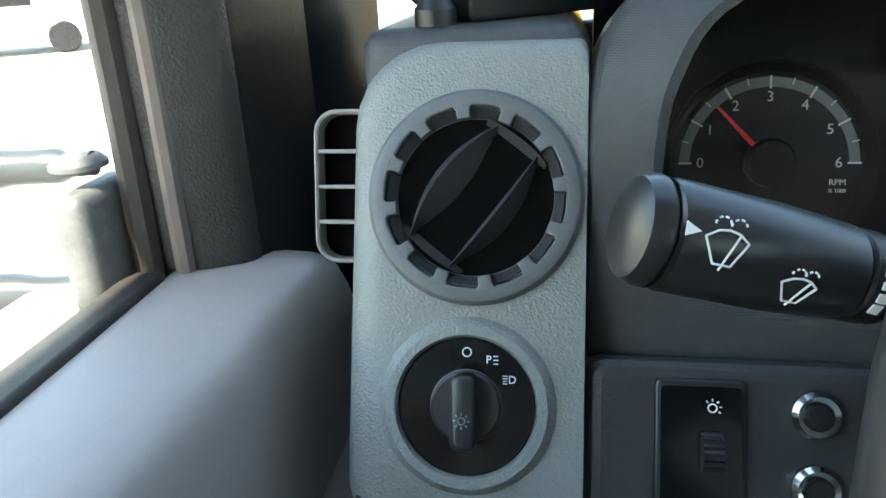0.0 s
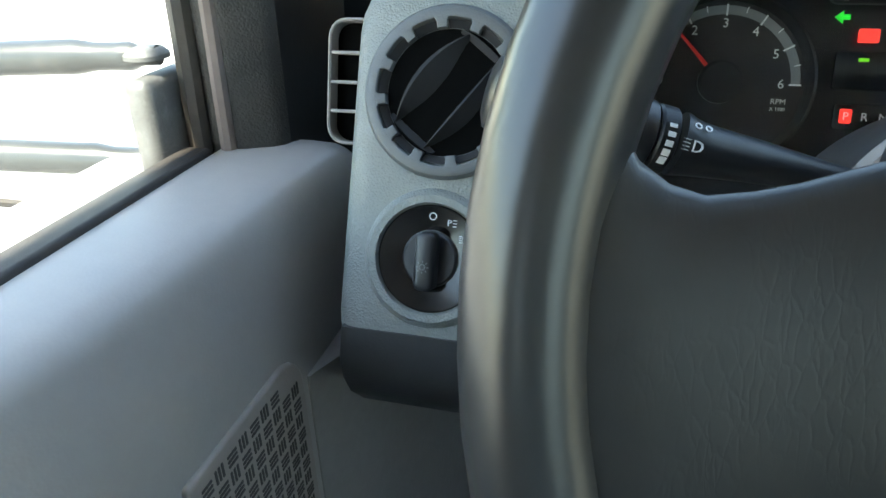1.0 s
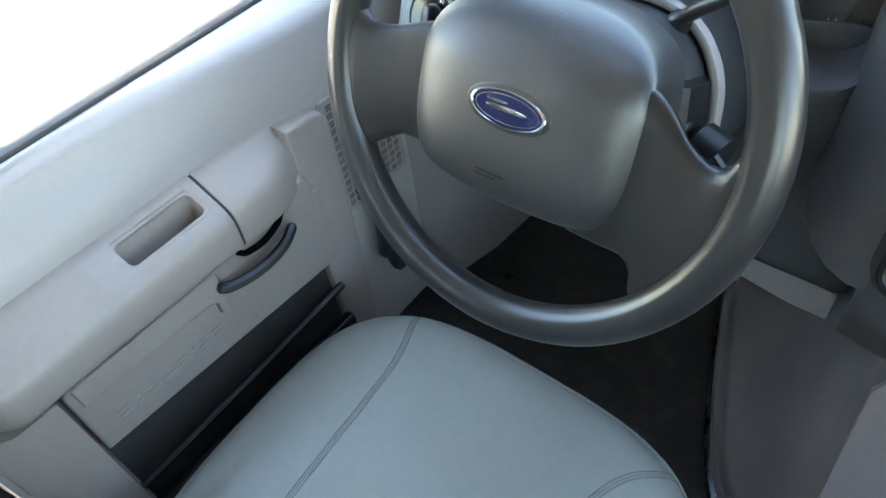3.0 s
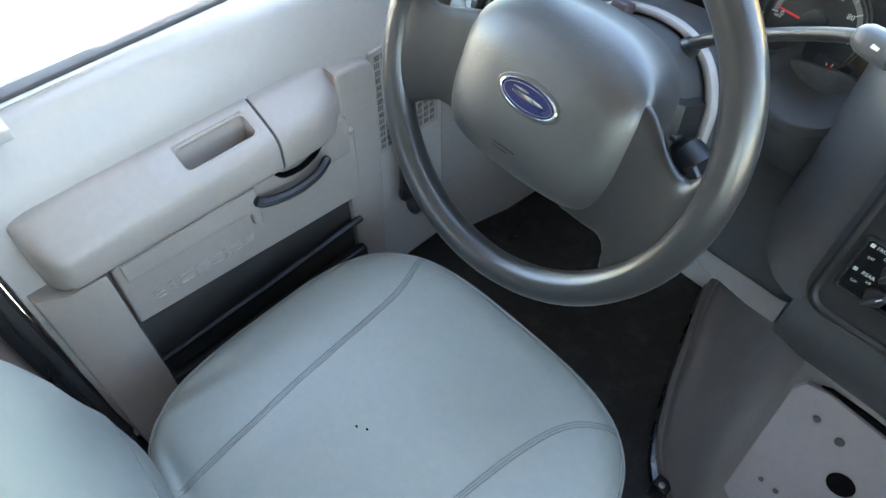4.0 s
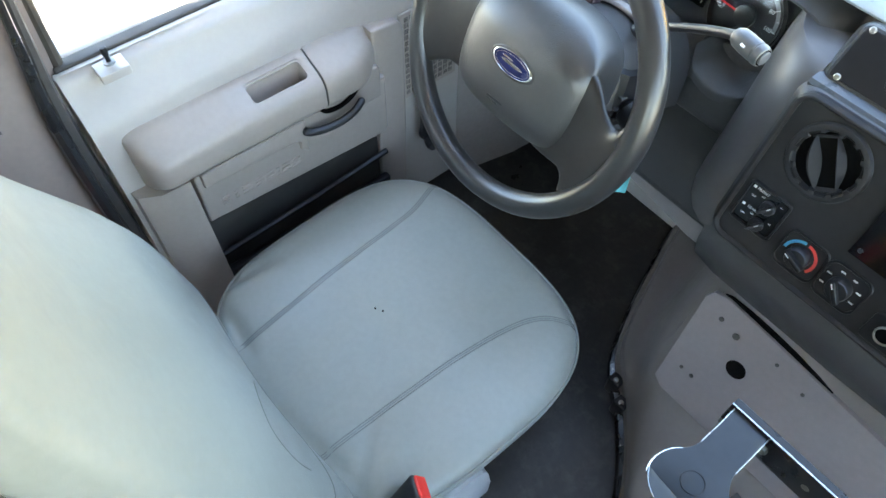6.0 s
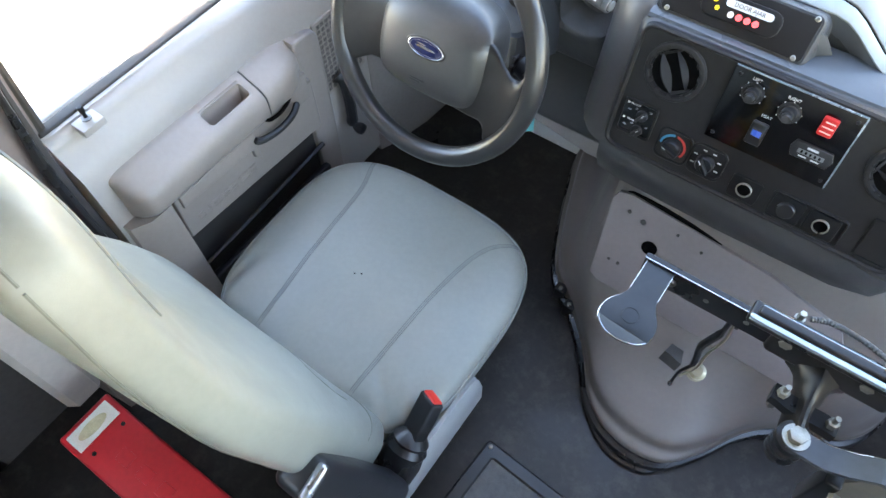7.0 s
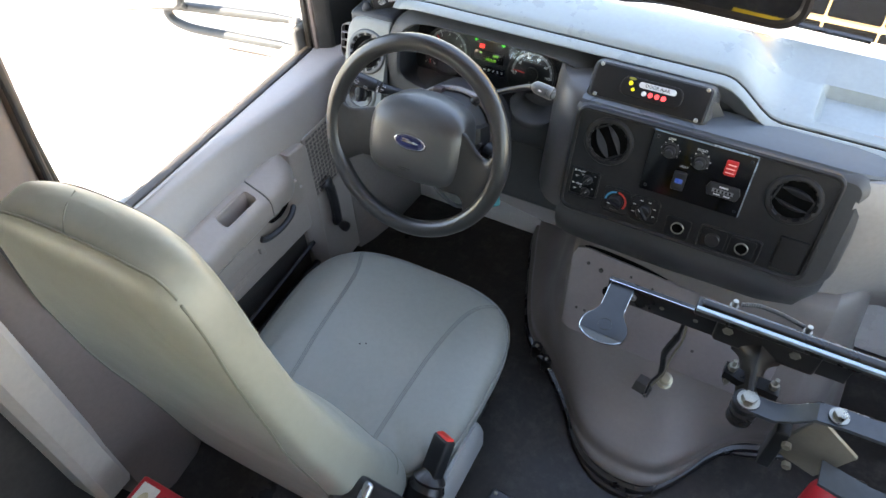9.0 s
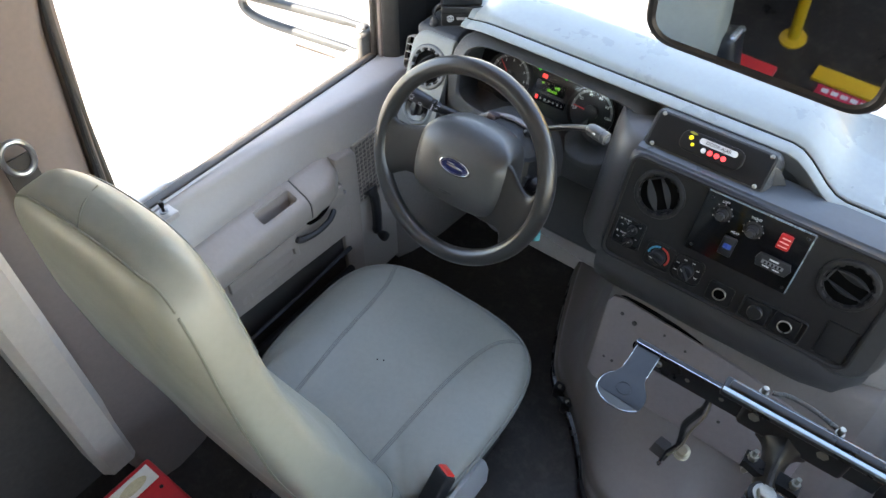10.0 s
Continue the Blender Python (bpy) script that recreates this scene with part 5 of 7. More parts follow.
def shroud_ring(w, sx, sy, dy):
    return [(sx * math.copysign(abs(math.cos(a)) ** 0.75, math.cos(a)), dy + sy * math.copysign(abs(math.sin(a)) ** 0.75, math.sin(a)), w) for a in [2 * math.pi * (i + 0.5) / 36 for i in range(36)]]


part("shroud", loft([shroud_ring(*r) for r in ((-0.060, 0.058, 0.056, -0.004), (-0.072, 0.070, 0.064, -0.004), (-0.082, 0.074, 0.068, -0.004), (-0.084, 0.078, 0.072, -0.006), (-0.13, 0.080, 0.070, -0.012), (-0.20, 0.080, 0.072, -0.02), (-0.26, 0.080, 0.07, -0.02))], m=WHM), COL_DARK, col)
part("shroud_edge", tube([p for p in shroud_ring(-0.083, 0.0785, 0.0725, -0.006)], 0.0016, 6, True, WHM), SILVER_PLAIN, col, "thin bright edge of the shroud")
# upper hood over the column: a pale arched lip round a dark well with the hazard switch
ARCH = [(-0.098, -0.03), (-0.092, 0.006), (-0.076, 0.040), (-0.050, 0.062), (-0.016, 0.074), (0.022, 0.077), (0.056, 0.070), (0.084, 0.050), (0.104, 0.016), (0.112, -0.03)]
arch = [(p.x, p.y) for p in smooth_path([(x, y, 0) for x, y in ARCH], 5)]


def arch_row(k, w):
    return [(0.006 + (x - 0.006) * k, y * k if y > 0 else y, w) for x, y in arch]


part("upper_rim", loft([arch_row(k, w) for k, w in ((1.012, -0.160), (1.008, -0.152), (0.995, -0.147), (0.95, -0.146), (0.915, -0.148), (0.90, -0.152), (0.89, -0.158), (0.885, -0.20))], closed=False, m=WHM), DASH_SIDE, col, "grey arched lip of the column hood", 60)
part("upper_hood", loft([arch_row(k, w) for k, w in ((0.70, -0.088), (0.80, -0.098), (0.86, -0.118), (0.882, -0.150), (0.886, -0.20))], closed=False, m=WHM), COL_DARK, col, "", 50)
part("hood_back", loft([arch_row(k, w) for k, w in ((1.011, -0.1595), (1.02, -0.19), (1.03, -0.24))], closed=False, m=WHM), COL_DARK, col, "", 50)
part("hazard_switch", box(-0.036, -0.016, 0.058, 0.074, -0.150, -0.128, 0.003, WHM), material("hazard_switch_plum", (0.05, 0.034, 0.038), 0.4), col, "small dull red hazard switch")
# right flank of the column: stepped side pod with the lever's slot
part("side_pod", loft([[(0.074, 0.03, w), (0.092 + d, 0.022, w), (0.098 + d, -0.01, w), (0.094 + d, -0.055, w), (0.074, -0.07, w)] for w, d in ((-0.100, -0.010), (-0.108, 0.0), (-0.15, 0.004), (-0.22, 0.006))], m=WHM), BLACK, col, "black side pod of the column")
for k in range(3):
    part("pod_rib", box(0.080, 0.1005, -0.012 - 0.016 * k, -0.006 - 0.016 * k, -0.118, -0.104, 0.002, WHM), COL_DARK, col)
part("key_cylinder", lathe([(0.02, -0.02), (0.02, 0.004), (0.016, 0.008), (0.013, 0.012), (0.001, 0.012)], 24, basis((0.112, 0.118, 0.668), (0, -0.5, 0.85), (0.3, 0.8, 0.5))), BLACK, col)
part("key", box(-0.003, 0.003, -0.012, 0.012, 0.0, 0.034, 0.001, basis((0.124, 0.098, 0.675), (0.2, 1, 0.1), (0.5, -0.2, 0.6))), BLACK_SATIN, col)
part("key_ring", tube([(0.014 * math.cos(a), 0.014 * math.sin(a), 0) for a in [2 * math.pi * i / 24 for i in range(24)]], 0.0016, 6, True, basis((0.140, 0.090, 0.655), (1, 0.2, 0), (0, 0.4, 1))), CHROME, col, "steel key ring")
# keys and fob hanging below
part("key_tag", box(-0.02, 0.02, -0.038, 0.038, -0.001, 0.001, 0.0, basis((0.114, 0.143, 0.523), (0.79, 0, 0.61), (-0.03, 0, 1))), TEAL_CARD, col, "pale teal card tag")

# ---- turn signal stalk ----
ts = thing("turn_signal_stalk", (-0.10, 0.15, 0.715), "black turn signal stalk with white wiper symbols", "stalk")
SP = [V(-0.08, 0.172, 0.705), V(-0.115, 0.156, 0.717), V(-0.152, 0.141, 0.7285), V(-0.190, 0.132, 0.7405), V(-0.226, 0.1235, 0.7515)]
ax = (SP[-1] - SP[2]).normalized()
SP[2] = SP[2] - ax * 0.009
part("stem", tube(smooth_path([SP[0], SP[1], SP[2], SP[2] + ax * 0.008], 4), [0.0062, 0.0066, 0.007, 0.0076, 0.0082, 0.0088, 0.0094, 0.010, 0.0106, 0.0112, 0.0118, 0.0122, 0.0124], 18), BLACK_SATIN, ts)
t0 = SP[2] + ax * 0.011
SM = Matrix.Translation(t0) @ (V(0, 0, 1).rotation_difference(ax)).to_matrix().to_4x4()
part("collar", lathe([(0.0115, 0), (0.0128, 0.001), (0.0128, 0.007), (0.012, 0.008)], 28, SM), BLACK, ts)
part("barrel", lathe([(0.012, 0.0085), (0.0132, 0.0095), (0.0145, 0.03), (0.0148, 0.060), (0.0142, 0.0615), (0.0147, 0.063)], 28, SM), BLACK_SATIN, ts)
part("end_cap", lathe([(0.0142, 0.0635), (0.0148, 0.0645), (0.0146, 0.0668), (0.0132, 0.0695), (0.009, 0.0712), (0.001, 0.0716)], 28, SM), BLACK_SATIN, ts)
# symbols on the side that faces the driver
toward = V(0.0, -0.9, 0.35)
sidev = (toward - ax * toward.dot(ax)).normalized()
upv = sidev.cross(ax)
if upv.z < 0:
    upv = -upv


def on_barrel(d, ang, r=0.0148):
    """A frame on the stalk's skin: d along it, ang degrees up from the side facing the driver."""
    nrm = (sidev * math.cos(radians(ang)) + upv * math.sin(radians(ang))).normalized()
    o = t0 + ax * d + nrm * r
    ex = -ax
    ey = nrm.cross(ex)
    return basis(o, ex, ey)


def wiper_symbol(m, k):
    bm = bmesh.new()
    fan = [(-0.006, 0.0025), (-0.003, 0.0045), (0.0, 0.005), (0.003, 0.0045), (0.006, 0.0025), (0.0025, -0.004), (-0.0025, -0.004)]
    for a, b in zip(fan, fan[1:] + fan[:1]):
        tube([V(a[0] * k, a[1] * k, 0), V(b[0] * k, b[1] * k, 0)], 0.00032, 5, m=m, bm=bm)
    tube([V(-0.0005 * k, -0.0055 * k, 0), V(0.0035 * k, 0.0045 * k, 0)], 0.00032, 5, m=m, bm=bm)
    for cx in (-0.0022, 0.0022):
        for i in range(4):
            a = radians(20 + 45 * i)
            tube([V((cx + 0.0022 * math.cos(a)) * k, (0.006 + 0.0022 * math.sin(a)) * k, 0), V((cx + 0.0022 * math.cos(a + 0.4)) * k, (0.006 + 0.0022 * math.sin(a + 0.4)) * k, 0)], 0.0003, 5, m=m, bm=bm)
    return bm


part("wiper_symbol", wiper_symbol(on_barrel(0.051, -4), 0.95), WHITE_MARK, ts)
part("wiper_symbol", wiper_symbol(on_barrel(0.029, -30), 0.8), WHITE_MARK, ts)
part("arrow_symbol", prism([(-0.002, -0.0018), (0.002, 0.0), (-0.002, 0.0018)][::1], 0, 0.0004, on_barrel(0.0600, 8)), WHITE_MARK, ts)
for k in range(5):
    part("speed_bar", box(-0.0014, 0.0014, -0.0007 - 0.0002 * k, 0.0007 + 0.0002 * k, 0, 0.0005, 0, on_barrel(0.004, 24 - 15 * k, 0.0128)), WHITE_MARK, ts)
lm = on_barrel(-0.007, 0, 0.0118)
bm = text_bm("D", 0.0062, lm)
for k in range(4):
    box(-0.006, -0.0032, -0.002 + 0.0013 * k, -0.0017 + 0.0013 * k, 0, 0.0004, 0, lm, bm)
part("beam_symbol", bm, WHITE_MARK, ts)
bm = bmesh.new()
for cx in (-0.002, 0.002):
    ring_plate(circle(cx, 0, 0.0014, n=10), circle(cx, 0, 0.0009, n=10), 0, 0.0004, on_barrel(-0.008, 40, 0.0118), bm=bm)
part("fog_symbol", bm, WHITE_MARK, ts)

# ---- gear shift lever ----
gs = thing("gear_shift_lever", (0.1, 0.17, 0.77), "black column gear lever with a grey push button", "gear lever")
GRIP_GREY = material("grip_satin_grey", (0.085, 0.09, 0.095), 0.33, vary=0.1, spec=0.6)
GP = smooth_path([(0.05, 0.175, 0.735), (0.076, 0.163, 0.762), (0.106, 0.160, 0.783), (0.135, 0.155, 0.802), (0.165, 0.146, 0.822), (0.19, 0.136, 0.838), (0.205, 0.130, 0.845)], 4)
part("lever", tube(GP, [0.0065] * 6 + [0.0058] * (len(GP) - 6), 12), BLACK_SATIN, gs)
GSM = Matrix.Translation(GP[-1]) @ V(0, 0, 1).rotation_difference(V(0.97, -0.20, 0.0).normalized()).to_matrix().to_4x4()
part("grip", lathe([(0.006, -0.010), (0.0085, -0.008), (0.0112, -0.003), (0.0118, 0.004), (0.0120, 0.022), (0.0116, 0.0235)], 28, GSM), GRIP_GREY, gs, "satin grey grip")
part("grip_collar", lathe([(0.0114, 0.0236), (0.0108, 0.0240), (0.0108, 0.0250), (0.0118, 0.0256), (0.0120, 0.0300), (0.0112, 0.0330), (0.0098, 0.0340), (0.0090, 0.0330)], 28, GSM), GRIP_GREY, gs)
part("button_gap", lathe([(0.0096, 0.0330), (0.0094, 0.0338), (0.0076, 0.0338)], 28, GSM), BLACK_DEEP, gs)
part("push_button", lathe([(0.0080, 0.0320), (0.0079, 0.0352), (0.0068, 0.0362), (0.001, 0.0366)], 24, GSM), GRIP_GREY, gs, "grey push button")
part("grip_mark", box(-0.003, 0.003, -0.002, 0.002, 0, 0.0004, 0, GSM @ basis((-0.0072, -0.0097, 0.012), (0, 0, 1), (0.6, -0.8, 0))), WHITE_MARK, gs)
part("boot", lathe([(0.012, -0.014), (0.011, 0.0), (0.009, 0.006), (0.006, 0.010)], 20, Matrix.Translation((0.055, 0.172, 0.738)) @ V(0, 0, 1).rotation_difference(V(0.5, -0.15, 0.7).normalized()).to_matrix().to_4x4()), RUBBER, gs)

# ---- pedals and footwell ----
for nm, x, w, z in (("brake_pedal", -0.02, 0.055, 0.17), ("accelerator_pedal", 0.13, 0.03, 0.14)):
    pd = thing(nm, (x, 0.55, z), "black rubber-faced pedal in the dark footwell", "pedal", "pedals")
    part("pad", box(-w, w, -0.04, 0.04, -0.008, 0.008, 0.006, basis((x, 0.52, z), (1, 0, 0), (0, 0.6, 0.8))), RUBBER, pd)
    part("pedal_arm", tube([(x, 0.53, z + 0.01), (x, 0.58, z + 0.15), (x, 0.56, z + 0.36)], 0.009, 8), BLACK, pd)
fw = part("footwell_wall", loft([[(-0.34, 0.62, z), (0.12, 0.60, z), (0.12, 0.68, z), (-0.34, 0.68, z)] for z in (0.0, 0.2, 0.5)]), BLACK)
tagged(fw, "black carpeted toe board behind the pedals", "toe board", kind="structure")
rd = thing("column_rods", (-0.09, 0.2, 0.6), "grey steel rods and black cable under the column", "rods")
part("shaft", tube([(-0.01, 0.19, 0.6), (-0.02, 0.42, 0.36), (-0.02, 0.60, 0.2)], 0.013, 10), STEEL_PAINT, rd)
part("cable", tube(smooth_path([(-0.13, 0.24, 0.52), (-0.12, 0.27, 0.36), (-0.10, 0.36, 0.2), (-0.11, 0.5, 0.1)], 6), 0.006, 8), GREY_MARK, rd)
part("bracket", box(-0.17, 0.06, 0.24, 0.30, 0.44, 0.50, 0.01), BLACK, rd)

# ---- driver's seat ----
seat = thing("driver_seat", (0, -0.25, 0.0), "grey-green vinyl high-back driver's seat with double stitching", "seat")


def sup(cx, cy, z, rx, ryf, ryr, e=3.2, n=48, tilt=0.0):
    """A superellipse ring in plan; ryf to the front, ryr to the rear."""
    out = []
    for i in range(n):
        a = 2 * math.pi * i / n
        c, s = math.cos(a), math.sin(a)
        x = rx * math.copysign(abs(c) ** (2 / e), c)
        y = (ryf if s > 0 else ryr) * math.copysign(abs(s) ** (2 / e), s)
        out.append((cx + x, cy + y, z + tilt * y))
    return out


CX, CY = 0.003, -0.21
CUSHION = [(0.195, 0.235, 0.225, 0.24), (0.215, 0.250, 0.245, 0.25), (0.245, 0.259, 0.256, 0.255), (0.272, 0.262, 0.262, 0.255), (0.290, 0.2595, 0.2605, 0.253), (0.3005, 0.254, 0.255, 0.247), (0.3075, 0.244, 0.245, 0.238), (0.3125, 0.226, 0.226, 0.22), (0.3165, 0.195, 0.195, 0.19), (0.3205, 0.14, 0.14, 0.14), (0.3235, 0.075, 0.075, 0.075), (0.325, 0.02, 0.02, 0.02)]


def resampled(rows, n):
    """A table of numbers, read smoothly at n places."""
    out = []
    for i in range(n):
        u = i / (n - 1) * (len(rows) - 1)
        k = min(int(u), len(rows) - 2)
        t = u - k
        p0, p1, p2, p3 = rows[max(k - 1, 0)], rows[k], rows[k + 1], rows[min(k + 2, len(rows) - 1)]
        out.append(tuple(0.5 * (2 * b + (c - a) * t + (2 * a - 5 * b + 4 * c - d) * t * t + (3 * b - a - 3 * c + d) * t ** 3) for a, b, c, d in zip(p0, p1, p2, p3)))
    return out


levels = resampled(CUSHION, 34)


def left_flare(y):
    """How much wider the cushion is towards the door, growing to the front."""
    return 1.045 + 0.05 * max(0.0, min(1.0, (y - CY + 0.1) / 0.28))


def bump_at(x, y, cx, cy, rx, ry, turn=0.0):
    c, q = math.cos(radians(turn)), math.sin(radians(turn))
    dx, dy = x - cx, y - cy
    u, v = (dx * c + dy * q) / rx, (-dx * q + dy * c) / ry
    return math.exp(-u * u - v * v)


def sag(x, y):
    """Soft swells and tucks of the worn cover."""
    d = -0.006 * bump_at(x, y, 0.0, -0.27, 0.12, 0.12)
    d += 0.0022 * noise.noise((x * 9, y * 9, 0.3)) + 0.0010 * noise.noise((x * 24, y * 24, 1.7))
    for cx, cy, rx, ry, turn, h in ((0.17, -0.40, 0.012, 0.07, 40, -0.006), (0.205, -0.38, 0.010, 0.06, 25, 0.005), (0.12, -0.425, 0.07, 0.010, 10, -0.007), (-0.235, -0.36, 0.008, 0.07, -8, -0.007), (-0.215, -0.37, 0.010, 0.06, -8, 0.003), (-0.14, -0.42, 0.05, 0.010, -5, -0.006)):
        d += h * bump_at(x, y, cx, cy, rx, ry, turn)
    return d


def cushion_ring(z, rx, f, r):
    out = []
    for x, y, zz in sup(CX, CY, z, rx, f, r, 3.4, 112):
        if x < CX:
            x = CX + (x - CX) * left_flare(y)
        k = max(0.0, min(1.0, (z - 0.27) / 0.035))
        out.append((x, y, zz + k * sag(x, y)))
    return out


part("cushion", loft([cushion_ring(*row) for row in levels]), VINYL, seat, "grey-green vinyl seat cushion", 60)


def cushion_z(x, y):
    """The height of the cushion's top at a place."""
    lift = sag(x, y)
    if x < CX:
        x = CX + (x - CX) / left_flare(y)
    px, py = abs(x - CX), abs(y - CY)
    best = 0.19
    for (z, rx, f, r), (z2, rx2, f2, r2) in zip(levels, levels[1:]):
        a = ((px / rx) ** 3.4 + (py / (f if y > CY else r)) ** 3.4)
        b = ((px / rx2) ** 3.4 + (py / (f2 if y > CY else r2)) ** 3.4)
        if a <= 1 < b:
            t = (1 - a ** (1 / 3.4)) / max(1e-6, b ** (1 / 3.4) - a ** (1 / 3.4))
            return z + (z2 - z) * t + lift * max(0.0, min(1.0, (z - 0.27) / 0.035))
        best = z2 if a <= 1 else best
    return best + lift


# dark tone put into the seam lines for the shade in them
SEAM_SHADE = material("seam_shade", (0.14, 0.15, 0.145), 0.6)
SEAMS = {-1: [(-0.188, 0.036, 0), (-0.178, 0.008, 0), (-0.156, -0.05, 0), (-0.146, -0.13, 0), (-0.138, -0.24, 0), (-0.127, -0.33, 0), (-0.117, -0.44, 0)],
         1: [(0.205, 0.026, 0), (0.180, 0.010, 0), (0.150, -0.022, 0), (0.131, -0.08, 0), (0.119, -0.19, 0), (0.115, -0.31, 0), (0.112, -0.44, 0)]}
for s in (-1, 1):
    line = smooth_path(SEAMS[s], 8)
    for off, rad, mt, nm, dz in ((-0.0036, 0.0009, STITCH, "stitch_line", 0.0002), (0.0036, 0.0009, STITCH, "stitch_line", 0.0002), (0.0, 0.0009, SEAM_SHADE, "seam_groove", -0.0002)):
        pts = []
        for i, p in enumerate(line):
            t = (line[min(i + 1, len(line) - 1)] - line[max(i - 1, 0)]).normalized()
            x, y = p.x - t.y * off, p.y + t.x * off
            pts.append((x, y, cushion_z(x, y) + dz))
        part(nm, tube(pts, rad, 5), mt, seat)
ring = [V(*p) for p in cushion_ring(0.288, 0.2615, 0.2625, 0.2545)]
part("piping", tube(ring, 0.0024, 6, True), VINYL, seat)
for x, y in ((-0.034, -0.224), (-0.022, -0.217)):
    part("burn_mark", prism(circle(x, y, 0.0022, 0.0015, 8), cushion_z(x, y) - 0.001, cushion_z(x, y) + 0.0004), BLACK_DEEP, seat)

# backrest, by height: half width; front line on the door side, middle and aisle side; rear line
BACK = [(0.272, 0.185, -0.445, -0.46, -0.44, -0.52), (0.285, 0.212, -0.422, -0.447, -0.412, -0.545), (0.32, 0.226, -0.412, -0.445, -0.402, -0.565), (0.37, 0.231, -0.413, -0.446, -0.41, -0.577), (0.42, 0.231, -0.418, -0.448, -0.426, -0.586), (0.47, 0.228, -0.428, -0.453, -0.447, -0.594), (0.53, 0.226, -0.437, -0.463, -0.47, -0.604),
        (0.58, 0.226, -0.450, -0.476, -0.491, -0.612), (0.64, 0.224, -0.474, -0.497, -0.513, -0.622), (0.70, 0.220, -0.505, -0.522, -0.534, -0.634), (0.77, 0.213, -0.543, -0.546, -0.555, -0.645), (0.84, 0.204, -0.564, -0.560, -0.571, -0.653), (0.90, 0.192, -0.574, -0.567, -0.579, -0.660), (0.97, 0.175, -0.580, -0.570, -0.583, -0.665),
        (1.03, 0.159, -0.582, -0.572, -0.584, -0.668), (1.07, 0.144, -0.585, -0.577, -0.587, -0.668), (1.094, 0.124, -0.591, -0.585, -0.592, -0.664), (1.107, 0.098, -0.602, -0.598, -0.602, -0.655), (1.113, 0.06, -0.617, -0.614, -0.617, -0.64)]
BACK_ROWS = resampled(BACK, 60)


def back_xy(a, row, grow=1.0):
    """A point of the backrest's section: fuller corners behind, softer ones in front."""
    z, w, fl_, fc, fr, b = row
    c, q = math.cos(a), math.sin(a)
    e = 3.3 if q > 0 else 6.0
    x = w * math.copysign(abs(c) ** (2 / e), c)
    k = abs(x) / w
    f = fc + ((fr if x > 0 else fl_) - fc) * min(1.0, k * 1.12) ** 2.2
    mid = 0.5 * (fc + b)
    y = mid + (f - mid) * abs(q) ** (2 / e) if q > 0 else mid + (b - mid) * abs(q) ** (2 / e)
    return x * grow, mid + (y - mid) * grow, mid


def back_point(row, a, grow=1.0):
    x, y, mid = back_xy(a, row, grow)
    z = row[0]
    ripple = 0.0022 * noise.noise((x * 8, y * 8, z * 8)) + 0.0010 * noise.noise((x * 22, y * 22, z * 22))
    if y < mid:
        # slack cover behind, with a few long tucks
        ripple += 0.004 * bump_at(x, z, 0.10, 1.045, 0.012, 0.09, 30) - 0.003 * bump_at(x, z, 0.06, 0.98, 0.01, 0.12, 12) + 0.003 * bump_at(x, z, -0.03, 0.90, 0.02, 0.2, 8)
    k = 1 + ripple / 0.09
    return V(x * (1 + ripple / 0.25), mid + (y - mid) * k, z + 0.10 * (y - mid))


def back_at(z):
    for a, b in zip(BACK_ROWS, BACK_ROWS[1:]):
        if a[0] <= z <= b[0]:
            t = (z - a[0]) / (b[0] - a[0])
            return [p + (q - p) * t for p, q in zip(a, b)]
    return BACK_ROWS[-1]


def back_pt(z, deg, grow=1.002):
    return back_point(back_at(z), radians(deg), grow)


part("backrest", loft([[back_point(row, 2 * math.pi * (i + 0.5) / 96) for i in range(96)] for row in BACK_ROWS]), VINYL, seat, "tall grey-green vinyl backrest", 60)


def back_line(us, r, mat, name="back_seam"):
    part(name, tube([back_pt(z, d, 1.003) for z, d in us], r, 6), mat, seat)


SEAM_DARK = material("seam_shade_back", (0.125, 0.13, 0.112), 0.6)
# long seam down each rear edge, joined across the top, with a short riser
TURN = [(0.28, -66), (0.5, -58), (0.79, -48), (0.89, -36), (0.96, -28), (1.025, -17), (1.08, -12)]
for side in (1, -1):
    run = [(0.29 + 0.785 * i / 50) for i in range(51)]
    part("rear_seam", tube([back_pt(z, lerp_list(TURN, z) if side > 0 else 180 - lerp_list(TURN, z), 1.008) for z in run], 0.0016, 6), SEAM_DARK, seat)
part("rear_seam", tube(smooth_path([(0.137, -0.649, 1.077), (0.125, -0.648, 1.091), (0.111, -0.648, 1.0995), (0.095, -0.650, 1.1045), (0.042, -0.65, 1.108), (-0.047, -0.652, 1.1075), (-0.089, -0.654, 1.103), (-0.110, -0.655, 1.096), (-0.127, -0.655, 1.084)], 6), 0.0016, 6), SEAM_DARK, seat)
part("riser_seam", tube(smooth_path([(-0.004, -0.649, 1.108), (-0.016, -0.636, 1.1125), (-0.026, -0.623, 1.1135), (-0.038, -0.601, 1.1115)], 5), 0.0009, 6), SEAM_DARK, seat)
# double piped seam round the top's front edge, down both sides
for dz in (0.0, 0.006):
    back_line([(0.95 + (0.147 - dz) * math.sin(math.pi * i / 60) ** 0.55, 40 + 128 * i / 60) for i in range(61)], 0.0015, SEAM_SHADE, "top_seam")
# seam along the lumbar wings and the arc above it
back_line([(0.43 - 0.02 * math.sin(math.pi * i / 40), 12 + 156 * i / 40) for i in range(41)], 0.0007, STITCH, "wing_seam")
back_line([(0.47 + 0.075 * math.sin(math.pi * i / 24) ** 0.6, 50 + 38 * i / 24) for i in range(25)], 0.0006, STITCH, "wing_seam")
